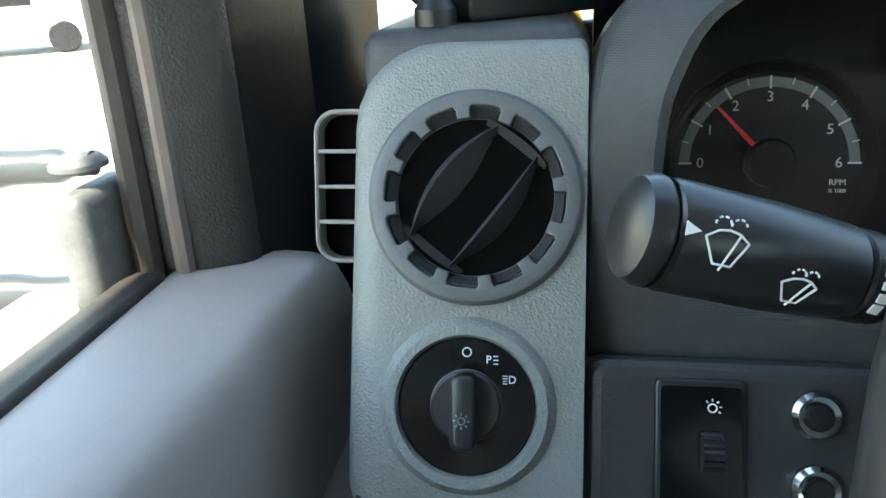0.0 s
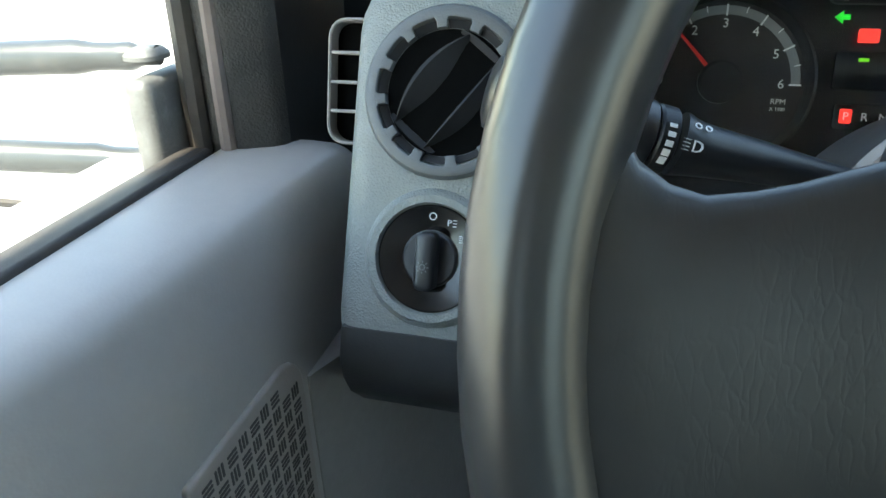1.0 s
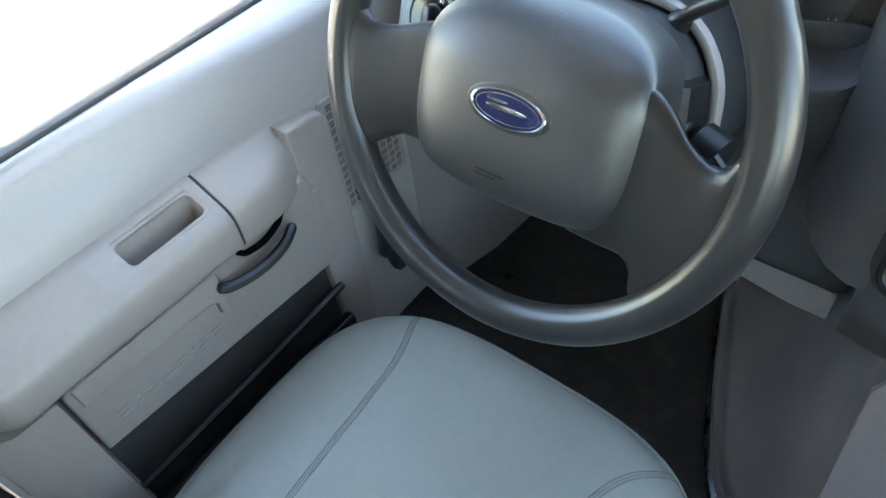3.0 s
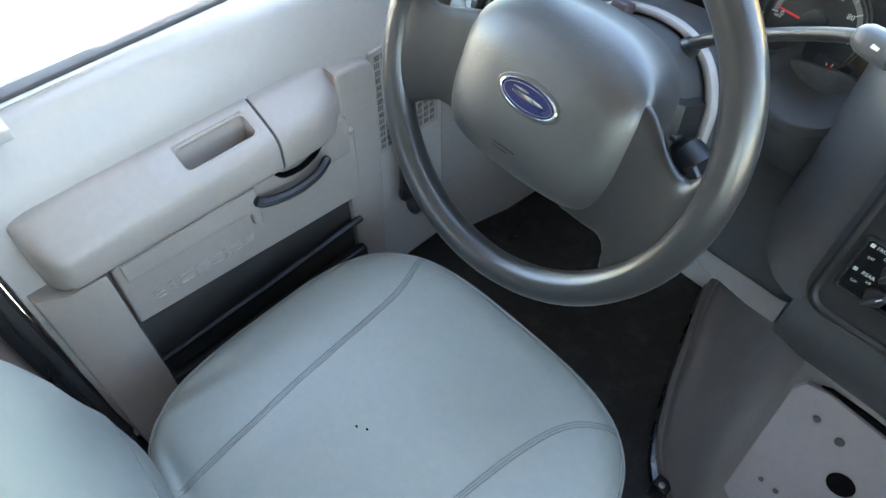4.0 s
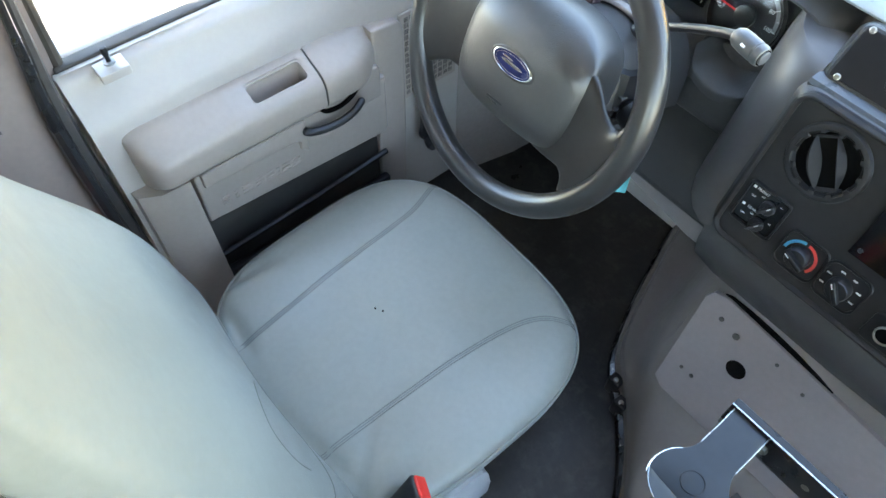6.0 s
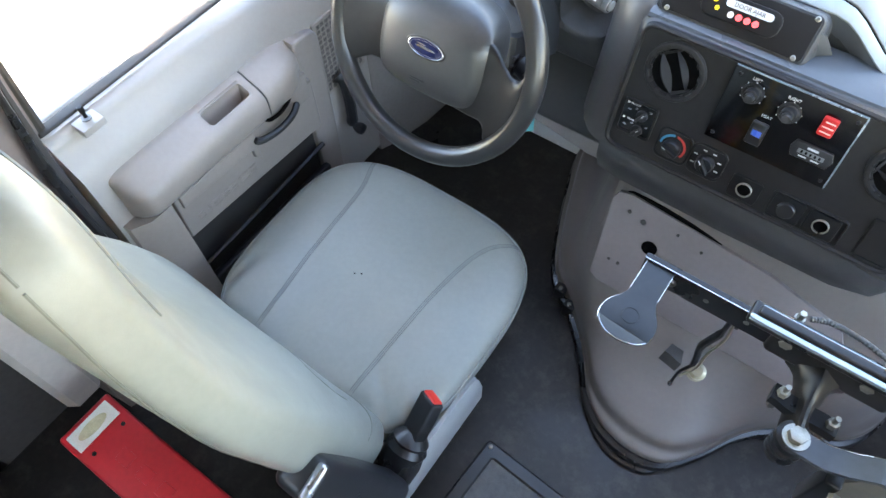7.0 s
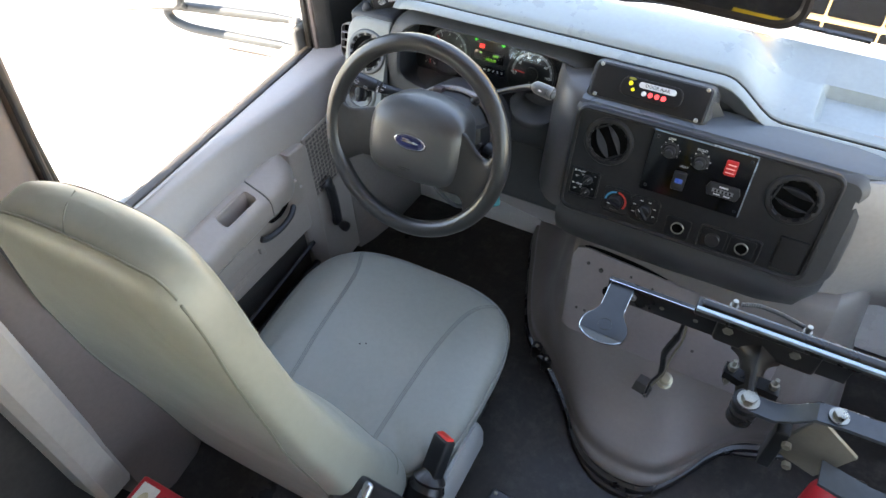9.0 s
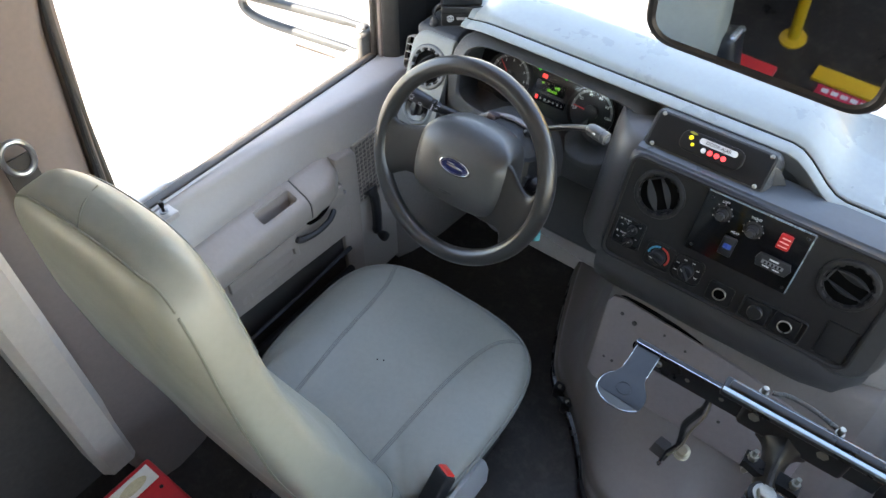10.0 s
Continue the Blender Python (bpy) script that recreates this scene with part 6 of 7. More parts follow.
# base
part("seat_pan", loft([sup(CX, CY - 0.01, z, rx, f, r, 4) for z, rx, f, r in ((0.12, 0.21, 0.19, 0.22), (0.16, 0.232, 0.215, 0.24), (0.205, 0.236, 0.22, 0.24))]), SILVER_PLAIN, seat, "pale grey plastic seat skirt")
part("side_skirt", loft([[(0.225, y0, 0.08), (0.262, y0, 0.09), (0.276, y0, 0.14), (0.277, y0, 0.24 + h), (0.270, y0, 0.262 + h), (0.262, y0, 0.262 + h), (0.24, y0, 0.24)] for y0, h in ((-0.57, -0.08), (-0.555, -0.03), (-0.50, 0.0), (-0.35, 0.005), (-0.27, 0.005), (-0.245, -0.01), (-0.235, -0.04))]), SILVER_PLAIN, seat, "pale grey plastic side skirt")
part("pedestal", loft([[(-0.19, -0.42, z), (0.19 + d, -0.42, z), (0.19 + d, -0.07, z), (-0.19, -0.07, z)] for z, d in ((0.0, 0.02), (0.02, 0.015), (0.13, 0.02))]), BLACK, seat, "black steel seat pedestal")
for x in (-0.2, 0.2):
    part("slide_rail", box(x - 0.02, x + 0.02, -0.46, 0.0, 0.105, 0.135, 0.004), STEEL_PAINT, seat)
# folded-up armrest on the seat's inner side
AM = Matrix.Translation((0.2645, -0.515, 0.345)) @ V(0, 0, 1).rotation_difference(V(-0.19, -0.28, 0.94).normalized()).to_matrix().to_4x4()
part("folded_armrest", box(-0.034, 0.034, -0.042, 0.025, -0.05, 0.25, 0.018, AM), BLACK_SATIN, seat, "black folded-up armrest")
part("armrest_tip", box(0.018, 0.0355, -0.036, 0.020, 0.236, 0.2515, 0.007, AM), STEEL, seat, "bright steel strip at the armrest end")

# ---- belt buckle ----
bk = thing("belt_buckle", (0.262, -0.40, 0.16), "black belt buckle with a red release button", "belt buckle")
BM = Matrix.Translation((0.247, -0.421, 0.29)) @ V(0, 0, 1).rotation_difference(V(0.03, 0.72, 0.69).normalized()).to_matrix().to_4x4()
part("boot", lathe([(0.036, -0.07), (0.039, -0.04), (0.036, -0.02), (0.038, -0.010), (0.032, 0.002), (0.034, 0.008), (0.026, 0.018), (0.016, 0.026)], 24, BM), RUBBER, bk, "black rubber boot")
part("housing", box(-0.013, 0.013, -0.023, 0.023, 0.01, 0.098, 0.006, BM @ Matrix.Rotation(radians(60), 4, "Z")), BLACK, bk)
part("button", box(-0.0095, 0.0095, -0.018, 0.018, 0.086, 0.1015, 0.003, BM @ Matrix.Rotation(radians(60), 4, "Z")), RED_BUTTON, bk, "red release button")

# ---- red box behind the seat ----
rb = thing("emergency_kit_box", (-0.08, -0.73, 0.0), "red plastic emergency kit box with a worn paper label", "kit box")
part("body", box(-0.255, 0.30, -0.775, -0.672, 0.19, 0.30, 0.012), RED_PAINT, rb)
part("lid_rim", box(-0.258, 0.303, -0.778, -0.669, 0.285, 0.302, 0.006), RED_PAINT, rb)
part("paper_label", box(-0.247, -0.205, -0.768, -0.680, 0.3015, 0.3025), PAPER, rb, "worn white paper label")
part("label_stain", prism(circle(-0.226, -0.725, 0.012, 0.03, 18), 0.302, 0.3032), material("label_stain_straw", (0.55, 0.5, 0.32), 0.7, vary=0.2, vary_scale=60), rb)
for i in range(5):
    part("relief_bar", box(-0.15 + 0.05 * i, -0.12 + 0.05 * i, -0.74, -0.715, 0.301, 0.3035, 0.001), RED_PAINT, rb)
for x, y in ((-0.185, -0.69), (-0.185, -0.755)):
    part("rivet", lathe([(0.004, 0.3), (0.004, 0.304), (0.001, 0.305)], 10, Matrix.Translation((x, y, 0))), BLACK, rb)
part("stand", box(-0.2, 0.25, -0.76, -0.69, 0.0, 0.19, 0.004), BLACK, rb, "black steel stand")
# seat belt reel cover and lower pillar mouldings
rl = part("trim_rail", loft([[(-0.47, -0.655, z), (-0.385, -0.655, z), (-0.37, -0.67, z), (-0.37, -0.72, z), (-0.39, -0.735, z), (-0.47, -0.735, z)] for z in (0.16, 0.18, 0.5, 0.75, 0.95)]), BEIGE_TRIM)
tagged(rl, "grey-beige plastic lower pillar moulding", "trim", kind="structure")
dl = thing("belt_guide", (-0.41, -0.56, 0.93), "black belt guide loop on the pillar trim", "belt guide")
part("loop", tube([(0.022 * math.cos(2 * math.pi * i / 24), 0.03 * math.sin(2 * math.pi * i / 24), 0) for i in range(24)], 0.005, 8, True, basis((-0.405, -0.56, 0.93), (0, 1, 0.2), (0, -0.2, 1))), STEEL, dl)
part("webbing", box(-0.41, -0.4075, -0.585, -0.54, 0.1, 0.93, 0), SEAL, dl, "black belt webbing")

# ---- engine cover ----
ec = thing("engine_cover", (0.6, 0.2, 0.0), "dark grey-brown plastic engine cover bulging into the cab", "engine cover")
FLOORLINE = [(0.075, 0.60), (0.09, 0.50), (0.13, 0.38), (0.175, 0.26), (0.225, 0.165), (0.30, 0.105), (0.36, 0.045), (0.40, -0.005), (0.435, -0.055), (0.48, -0.092), (0.54, -0.112), (0.60, -0.112), (0.65, -0.092), (0.70, -0.03), (0.745, 0.045), (0.80, 0.10), (0.87, 0.13), (0.94, 0.17), (0.98, 0.26), (0.99, 0.40), (0.99, 0.60)]
UPLINE = [(0.20, 0.60), (0.21, 0.50), (0.225, 0.40), (0.245, 0.29), (0.262, 0.205), (0.285, 0.145), (0.315, 0.108), (0.355, 0.094), (0.40, 0.091), (0.45, 0.090), (0.51, 0.090), (0.57, 0.090), (0.63, 0.090), (0.69, 0.090), (0.75, 0.091), (0.80, 0.094), (0.85, 0.105), (0.89, 0.14), (0.92, 0.21), (0.94, 0.36), (0.94, 0.60)]
fl, upl = smooth_path([(x, y, 0) for x, y in FLOORLINE], 4), smooth_path([(x, y, 0) for x, y in UPLINE], 4)
rings = []
for z, k in ((0.0, -0.02), (0.022, -0.014), (0.036, -0.004), (0.042, 0.02), (0.044, 0.06), (0.047, 0.092), (0.054, 0.108), (0.066, 0.118), (0.076, 0.135), (0.083, 0.17), (0.091, 0.25), (0.105, 0.40), (0.13, 0.57), (0.165, 0.74), (0.205, 0.89), (0.245, 1.0)):
    rings.append([(a.x + (b.x - a.x) * k, a.y + (b.y - a.y) * k, z) for a, b in zip(fl, upl)])
for z, d in ((0.30, 0.018), (0.36, 0.037), (0.42, 0.056), (0.48, 0.076)):
    rings.append([(b.x + (0.02 if b.x < 0.3 else -0.02 if b.x > 0.85 else 0) * (z - 0.245) / 0.2, b.y + d if b.y < 0.4 else b.y, z) for b in upl])
# the shell turns in under the dashboard
for z, d in ((0.492, 0.085), (0.499, 0.11), (0.502, 0.16), (0.503, 0.24)):
    rings.append([(b.x + (0.03 if b.x < 0.3 else -0.03 if b.x > 0.85 else 0), min(b.y + d, max(b.y, 0.45)), z) for b in upl])
part("cover_shell", loft(rings, closed=False), COVER, ec, "", 50)
trim_pts = [V(p.x, p.y, 0.012) for p in fl]
def offset_line(pts, d, z):
    out = []
    for i, p in enumerate(pts):
        t = (pts[min(i + 1, len(pts) - 1)] - pts[max(i - 1, 0)]).normalized()
        out.append(V(p.x - t.y * -d * -1, p.y + t.x * -d, z))
    return out


part("rubber_bead", tube(offset_line(trim_pts, 0.008, 0.014), 0.013, 8), RUBBER, ec, "glossy black rubber edge bead")
part("rubber_bead", tube(offset_line(trim_pts, 0.026, 0.006), 0.008, 8), RUBBER, ec)
for x, y in ((0.30, 0.098), (0.262, 0.125)):
    part("cover_latch", box(x - 0.014, x + 0.014, y - 0.012, y + 0.012, 0.0, 0.05, 0.004), BLACK, ec, "black cover latch")
    part("latch_screw", lathe([(0.005, 0), (0.005, 0.004), (0.001, 0.005)], 10, Matrix.Translation((x, y - 0.004, 0.05))), ZINC, ec)
# cover plate screwed on the sloping face
PM = basis((0, 0.0905 - 0.32 * 0.25 - 0.004, 0), (1, 0, 0), (0, 0.32, 1))
PV = 1.05
pl_out = [(0.326, 0.250 * PV), (0.345, 0.238 * PV), (0.77, 0.234 * PV), (0.782, 0.240 * PV), (0.785, 0.25 * PV), (0.785, 0.36 * PV), (0.76, 0.40 * PV), (0.62, 0.432 * PV), (0.345, 0.452 * PV), (0.322, 0.446 * PV), (0.314, 0.43 * PV)]
plate = part("access_plate", prism(pl_out, -0.006, 0.0035, PM, 0.0015), PLATE, ec, "mauve-grey painted access plate")
# black wedge laid along the plate's top edge as its shadow
part("plate_edge_shadow", prism([(0.335, 0.4735), (0.36, 0.4725), (0.43, 0.4672), (0.53, 0.4595), (0.50, 0.4665), (0.46, 0.4730), (0.42, 0.4765), (0.38, 0.4782), (0.345, 0.4775)], -0.006, -0.0015, PM), BLACK_DEEP, ec, "black wedge for the shadow behind the plate edge")
part("plate_hole", prism(circle(0.414, 0.366 * PV, 0.0155, 0.0155, 28), 0.0, 0.0041, PM), BLACK_DEEP, plate)
for x, z, r in ((0.353, 0.418, 0.004), (0.384, 0.411, 0.0055), (0.372, 0.30, 0.0035), (0.45, 0.42, 0.003), (0.352, 0.30, 0.003), (0.50, 0.41, 0.003), (0.62, 0.30, 0.0035)):
    part("plate_screw", lathe([(r, 0.003), (r, 0.0048), (r * 0.5, 0.0055), (0.0005, 0.0052)], 12, at2(PM, x, z * PV, 0.0)), PILLAR_DARK, plate)

# ---- floor hatch mats ----
def hatch(o, ex, sx, sy, name="floor_mat"):
    ex = V(*ex).normalized()
    m = basis(o, ex, (-ex.y, ex.x, 0))
    h = thing(name, o, "grey carpet insert in a black rubber-framed floor mat", "mat", "floor mats")
    part("frame", ring_plate(rrect(0, sx, -sy, 0, 0.008), rrect(0.03, sx - 0.03, -sy + 0.03, -0.03, 0.004), 0.0, 0.014, m, 0.004), RUBBER, h)
    part("carpet", prism(rrect(0.028, sx - 0.028, -sy + 0.028, -0.028, 0.004), 0.001, 0.009, m), CARPET_GREY, h)
    for x, y in ((0.012, -0.012), (sx - 0.012, -0.012)):
        part("stud", lathe([(0.005, 0.013), (0.005, 0.0165), (0.001, 0.018)], 12, at2(m, x, y)), ZINC, h)
    return h


hatch((0.318, -0.262, 0.0), (1, -0.06, 0), 0.42, 0.55)
hatch((0.80, -0.24, 0.0), (1, -0.06, 0), 0.42, 0.40)

# ---- centre stack controls ----
rp = thing("control_bezel", FACE @ V(0.51, 0.68 * FV, 0.0), "wide black control bezel with vents, switches and sockets", "control panel")
bz_o, bz_i = rrect(0.268, 0.752, 0.570 * FV, 0.787 * FV, 0.022, 6), rrect(0.276, 0.744, 0.578 * FV, 0.779 * FV, 0.016, 6)
part("bezel_rim", ring_plate(bz_o, bz_i, -0.006, 0.006, FACE, 0.003), BEZEL, rp)
part("bezel_plate", holed(prism(bz_i, -0.003, 0.001, FACE), [(0.340, 0.729 * FV, 0.040), (0.684, 0.722 * FV, 0.040)], FACE), BEZEL, rp)
air_vent(at2(FACE, 0.340, 0.729 * FV, 0.002), 0.047, 0.0355, 12, rp, BEZEL, 122)
air_vent(at2(FACE, 0.684, 0.722 * FV, 0.002), 0.047, 0.0355, 12, rp, BEZEL, -12)
# switch bank for front and rear lamps
bank = part("switch_bank", ring_plate(rrect(0.282, 0.342, 0.604 * FV, 0.664 * FV, 0.006), rrect(0.285, 0.339, 0.607 * FV, 0.661 * FV, 0.004), 0.0, 0.006, FACE, 0.001), BLACK, rp)
part("bank_face", prism(rrect(0.286, 0.338, 0.608 * FV, 0.660 * FV, 0.004), 0.0, 0.0018, FACE), GLOSS_BLACK, bank)
for z, word in ((0.646, "FRONT"), (0.619, "REAR")):
    part("bank_word", text_bm(word, 0.0052, at2(FACE, 0.3025, (z + 0.0095) * FV, 0.0022), 0.0002), WHITE_MARK, bank)
    part("bank_mark", box(-0.002, 0.002, -0.0018, 0.0018, 0, 0.0006, 0, at2(FACE, 0.290, (z + 0.0095) * FV, 0.0018)), WHITE_MARK, bank)
    for dx, dz, word2 in ((0.295, -0.002, "OFF"), (0.306, 0.004, "LO"), (0.331, 0.006, "HI")):
        part("bank_word", text_bm(word2, 0.0036, at2(FACE, dx, (z + dz) * FV, 0.0022), 0.0002), WHITE_MARK, bank)
    kn = part("fan_knob", lathe([(0.0098, 0.0), (0.0095, 0.004), (0.0085, 0.005), (0.001, 0.0052)], 24, at2(FACE, 0.318, (z - 0.004) * FV, 0.0018)), BLACK_SATIN, bank)
    part("knob_blade", box(-0.0022, 0.0022, -0.010, 0.010, 0.003, 0.013, 0.0015, at2(FACE, 0.318, (z - 0.004) * FV, 0.0018, -35)), BLACK_SATIN, kn)
    part("pointer", box(-0.0005, 0.0005, 0.004, 0.0095, 0.0128, 0.0136, 0, at2(FACE, 0.318, (z - 0.004) * FV, 0.0018, -35)), WHITE_MARK, kn)
# heater dials
for cx, kind in ((0.382, "temperature"), (0.440, "mode")):
    k = part(kind + "_dial", ring_plate(rrect(cx - 0.028, cx + 0.030, 0.590 * FV, 0.644 * FV, 0.012), rrect(cx - 0.025, cx + 0.027, 0.593 * FV, 0.641 * FV, 0.010), 0.0, 0.004, FACE, 0.001), BLACK, rp)
    c = at2(FACE, cx, 0.615 * FV, 0.001)
    part("knob", lathe([(0.015, 0.0), (0.0145, 0.010), (0.0125, 0.013), (0.001, 0.0135)], 28, c), BLACK_SATIN, k)
    part("knob_grip", box(-0.0035, 0.0035, -0.015, 0.015, 0.006, 0.021, 0.002, at2(c, 0, 0, 0, 40 if kind == "mode" else 70)), BLACK, k)
    part("pointer", box(-0.0006, 0.0006, 0.006, 0.013, 0.0205, 0.0215, 0, at2(c, 0, 0, 0, 40 if kind == "mode" else 70)), WHITE_MARK, k)
    if kind == "temperature":
        for a0, a1, mt in ((180, 95, BLUE_BAND), (85, -35, RED_BAND)):
            bm = bmesh.new()
            lo = [(0.0185 * math.cos(radians(a0 + (a1 - a0) * i / 16)), 0.0185 * math.sin(radians(a0 + (a1 - a0) * i / 16))) for i in range(17)]
            hi_ = [(0.0225 * math.cos(radians(a0 + (a1 - a0) * i / 16)), 0.0225 * math.sin(radians(a0 + (a1 - a0) * i / 16))) for i in range(17)]
            vs = [[bm.verts.new(c @ V(x, y, 0.001)) for x, y in row] for row in (lo, hi_)]
            for i in range(16):
                bm.faces.new((vs[0][i], vs[0][i + 1], vs[1][i + 1], vs[1][i]))
            part("colour_band", bm, mt, k)
    else:
        for i in range(6):
            a = radians(200 - 44 * i)
            part("dial_mark", box(-0.003, 0.003, -0.001, 0.001, 0, 0.0006, 0, at2(c, 0.0215 * math.cos(a), 0.0215 * math.sin(a), 0.001)), WHITE_MARK, k)
# sockets
for cx, chrome in ((0.511, True), (0.579, False), (0.633, True)):
    c = at2(FACE, cx, 0.603 * FV, 0.001)
    s = part("power_socket", prism(rrect(-0.024, 0.024, -0.021, 0.021, 0.006), -0.001, 0.0035, c, 0.0015), BLACK, rp)
    if chrome:
        part("socket_ring", lathe([(0.0125, 0.003), (0.0125, 0.0065), (0.0115, 0.0075), (0.0105, 0.007), (0.0105, 0.003)], 28, c), ZINC, s)
        part("socket_core", lathe([(0.0108, 0.003), (0.0108, 0.0042), (0.001, 0.0042)], 20, c), BLACK_DEEP, s)
    else:
        part("socket_cap", lathe([(0.014, 0.003), (0.0138, 0.0085), (0.012, 0.010), (0.001, 0.0102)], 28, c), BLACK_SATIN, s)
part("socket_frame", ring_plate(rrect(0.551, 0.666, 0.579 * FV, 0.628 * FV, 0.007), rrect(0.5535, 0.6635, 0.5815 * FV, 0.6255 * FV, 0.005), 0.0, 0.0052, FACE, 0.0012), BEZEL, rp)
part("ash_door", ring_plate(rrect(0.688, 0.741, 0.583 * FV, 0.652 * FV, 0.003), rrect(0.6895, 0.7395, 0.5845 * FV, 0.6505 * FV, 0.002), 0.0, 0.004, FACE, 0.001), BLACK, rp)
part("ash_panel", prism(rrect(0.690, 0.739, 0.585 * FV, 0.650 * FV, 0.002), 0.0, 0.0025, FACE, 0.001), BEZEL, rp)

# ---- added switch panel ----
xp = thing("switch_panel", FACE @ V(0.513, 0.722 * FV, 0.004), "gloss black added switch panel with two knobs and a red switch", "switch panel")
part("panel", prism(rrect(0.419, 0.606, 0.661 * FV, 0.779 * FV, 0.001), 0.0, 0.0075, FACE, 0.0006), GLOSS_BLACK, xp)
part("panel_edge", box(0.419, 0.606, 0.7782 * FV, 0.7805 * FV, 0.0045, 0.0085, 0.0004, FACE), ALU, xp, "bright bare top edge")
part("panel_edge", box(0.6045, 0.6070, 0.661 * FV, 0.7780 * FV, 0.0045, 0.0083, 0.0004, FACE), ALU, xp, "bright bare side edge")
for x, z in ((0.429, 0.769), (0.597, 0.769), (0.429, 0.671), (0.597, 0.671)):
    part("screw", lathe([(0.003, 0.007), (0.003, 0.0085), (0.002, 0.0092), (0.0003, 0.009)], 12, at2(FACE, x, z * FV)), STEEL_GREY, xp)
for x, z, t in ((0.456, 0.749, "LEFT"), (0.513, 0.744, "RIGHT")):
    c = at2(FACE, x, z * FV, 0.0075)
    k = part("mirror_knob", lathe([(0.0135, 0.0), (0.0135, 0.002), (0.0125, 0.0026), (0.0105, 0.003), (0.0105, 0.012), (0.0098, 0.0135), (0.0075, 0.014), (0.0072, 0.0205), (0.0062, 0.0215), (0.0003, 0.0215)], 28, c), BEZEL, xp)
    part("dial_dots", lathe([(0.0165, 0.0002), (0.0165, 0.0008), (0.0148, 0.0008), (0.0148, 0.0002)], 28, c), DIAL_GREY, k)
    bm = bmesh.new()
    for q in range(7):
        a = radians(215 - 41 * q)
        prism(circle(0.0172 * math.cos(a), 0.0172 * math.sin(a), 0.0011, n=8), 0.0, 0.0005, c, bm=bm)
    part("scale_dots", bm, WHITE_MARK, k)
    part("knob_face", lathe([(0.0058, 0.0215), (0.0055, 0.0222), (0.0003, 0.0222)], 20, c), DIAL_GREY, k)
    part("caption", text_bm(t, 0.0065, at2(FACE, x - 0.002, (z + 0.0205) * FV, 0.0079)), WHITE_MARK, k)
hs = part("heat_switch", box(-0.012, 0.012, -0.019, 0.019, 0.0, 0.008, 0.003, at2(FACE, 0.487, 0.699 * FV, 0.0075)), BLACK_SATIN, xp)
part("blue_lens", box(-0.007, 0.007, -0.005, 0.005, 0.007, 0.0085, 0.001, at2(FACE, 0.487, 0.700 * FV, 0.0075)), material("blue_lens", (0.03, 0.08, 0.35), 0.3, vary=0.03, emit=0.02), hs)
part("caption", text_bm("HEAT", 0.0062, at2(FACE, 0.489, 0.7255 * FV, 0.0079)), WHITE_MARK, hs)
rs = part("red_switch", box(-0.0105, 0.0105, -0.0145, 0.0145, 0.0, 0.009, 0.003, at2(FACE, 0.567, 0.7495 * FV, 0.0075)), RED_SWITCH, xp, "lit red rocker switch")
for k in range(3):
    part("switch_bar", box(-0.008 + 0.002 * (k == 0), 0.008, -0.0010, 0.0010, 0.0088, 0.0095, 0, at2(FACE, 0.567, (0.757 - 0.0075 * k) * FV, 0.0075)), material("pale_print", (0.8, 0.55, 0.5), 0.5), rs)
hm = part("hour_meter", prism([(-0.026, -0.013), (0.026, -0.013), (0.031, 0.0), (0.026, 0.013), (-0.026, 0.013), (-0.031, 0.0)], 0.0, 0.005, at2(FACE, 0.567, 0.703 * FV, 0.0075), 0.0015), BLACK_SATIN, xp)
part("meter_window", box(-0.019, 0.019, -0.0035, 0.0035, 0.005, 0.0055, 0, at2(FACE, 0.567, 0.7025 * FV, 0.0075)), GREY_MARK, hm)
for k in range(5):
    part("meter_digit", box(-0.0015, 0.0015, -0.0022, 0.0022, 0.0055, 0.006, 0, at2(FACE, 0.554 + 0.0065 * k, 0.7025 * FV, 0.0075)), BLACK_DEEP, hm)
part("meter_mark", box(-0.008, 0.008, -0.0016, 0.0016, 0.005, 0.0056, 0, at2(FACE, 0.567, 0.7105 * FV, 0.0075)), WHITE_MARK, hm)
for dx in (-0.009, 0.009):
    part("meter_mark", box(-0.006, 0.006, -0.001, 0.001, 0.005, 0.0056, 0, at2(FACE, 0.567 + dx, 0.6955 * FV, 0.0075)), WHITE_MARK, hm)

# ---- door monitor box above the stack ----
mb = thing("door_monitor", SCRN @ V(0.385, 0.81 * SV, 0.0), "black warning monitor with lit red and yellow lamps", "monitor")
so = rrect(0.270, 0.497, 0.786 * SV, 0.841 * SV, (0.010, 0.010, 0.012, 0.012), 5)
rings = [[(x, y, w) for x, y in inset(so, d)] for w, d in ((-0.10, -0.012), (-0.02, -0.006), (-0.004, 0.0), (0.0, 0.003))]
part("housing", loft(rings, m=SCRN), DASH_DARK, mb, "charcoal wedge housing")
part("front_plate", prism(inset(so, 0.006), -0.002, 0.0025, SCRN, 0.001), FRONT_BLACK, mb)
part("raised_oval", prism(rrect(0.328, 0.446, 0.800 * SV, 0.828 * SV, 0.016, 6), 0.001, 0.0045, SCRN, 0.002), BLACK, mb)
part("caption_bar", prism(rrect(0.362, 0.432, 0.8155 * SV, 0.8235 * SV, 0.0048, 5), 0.004, 0.0056, SCRN), WHITE_MARK, mb)
part("caption", text_bm("DOOR AJAR", 0.0085, at2(SCRN, 0.397, 0.8195 * SV, 0.0059)), BLACK, mb)
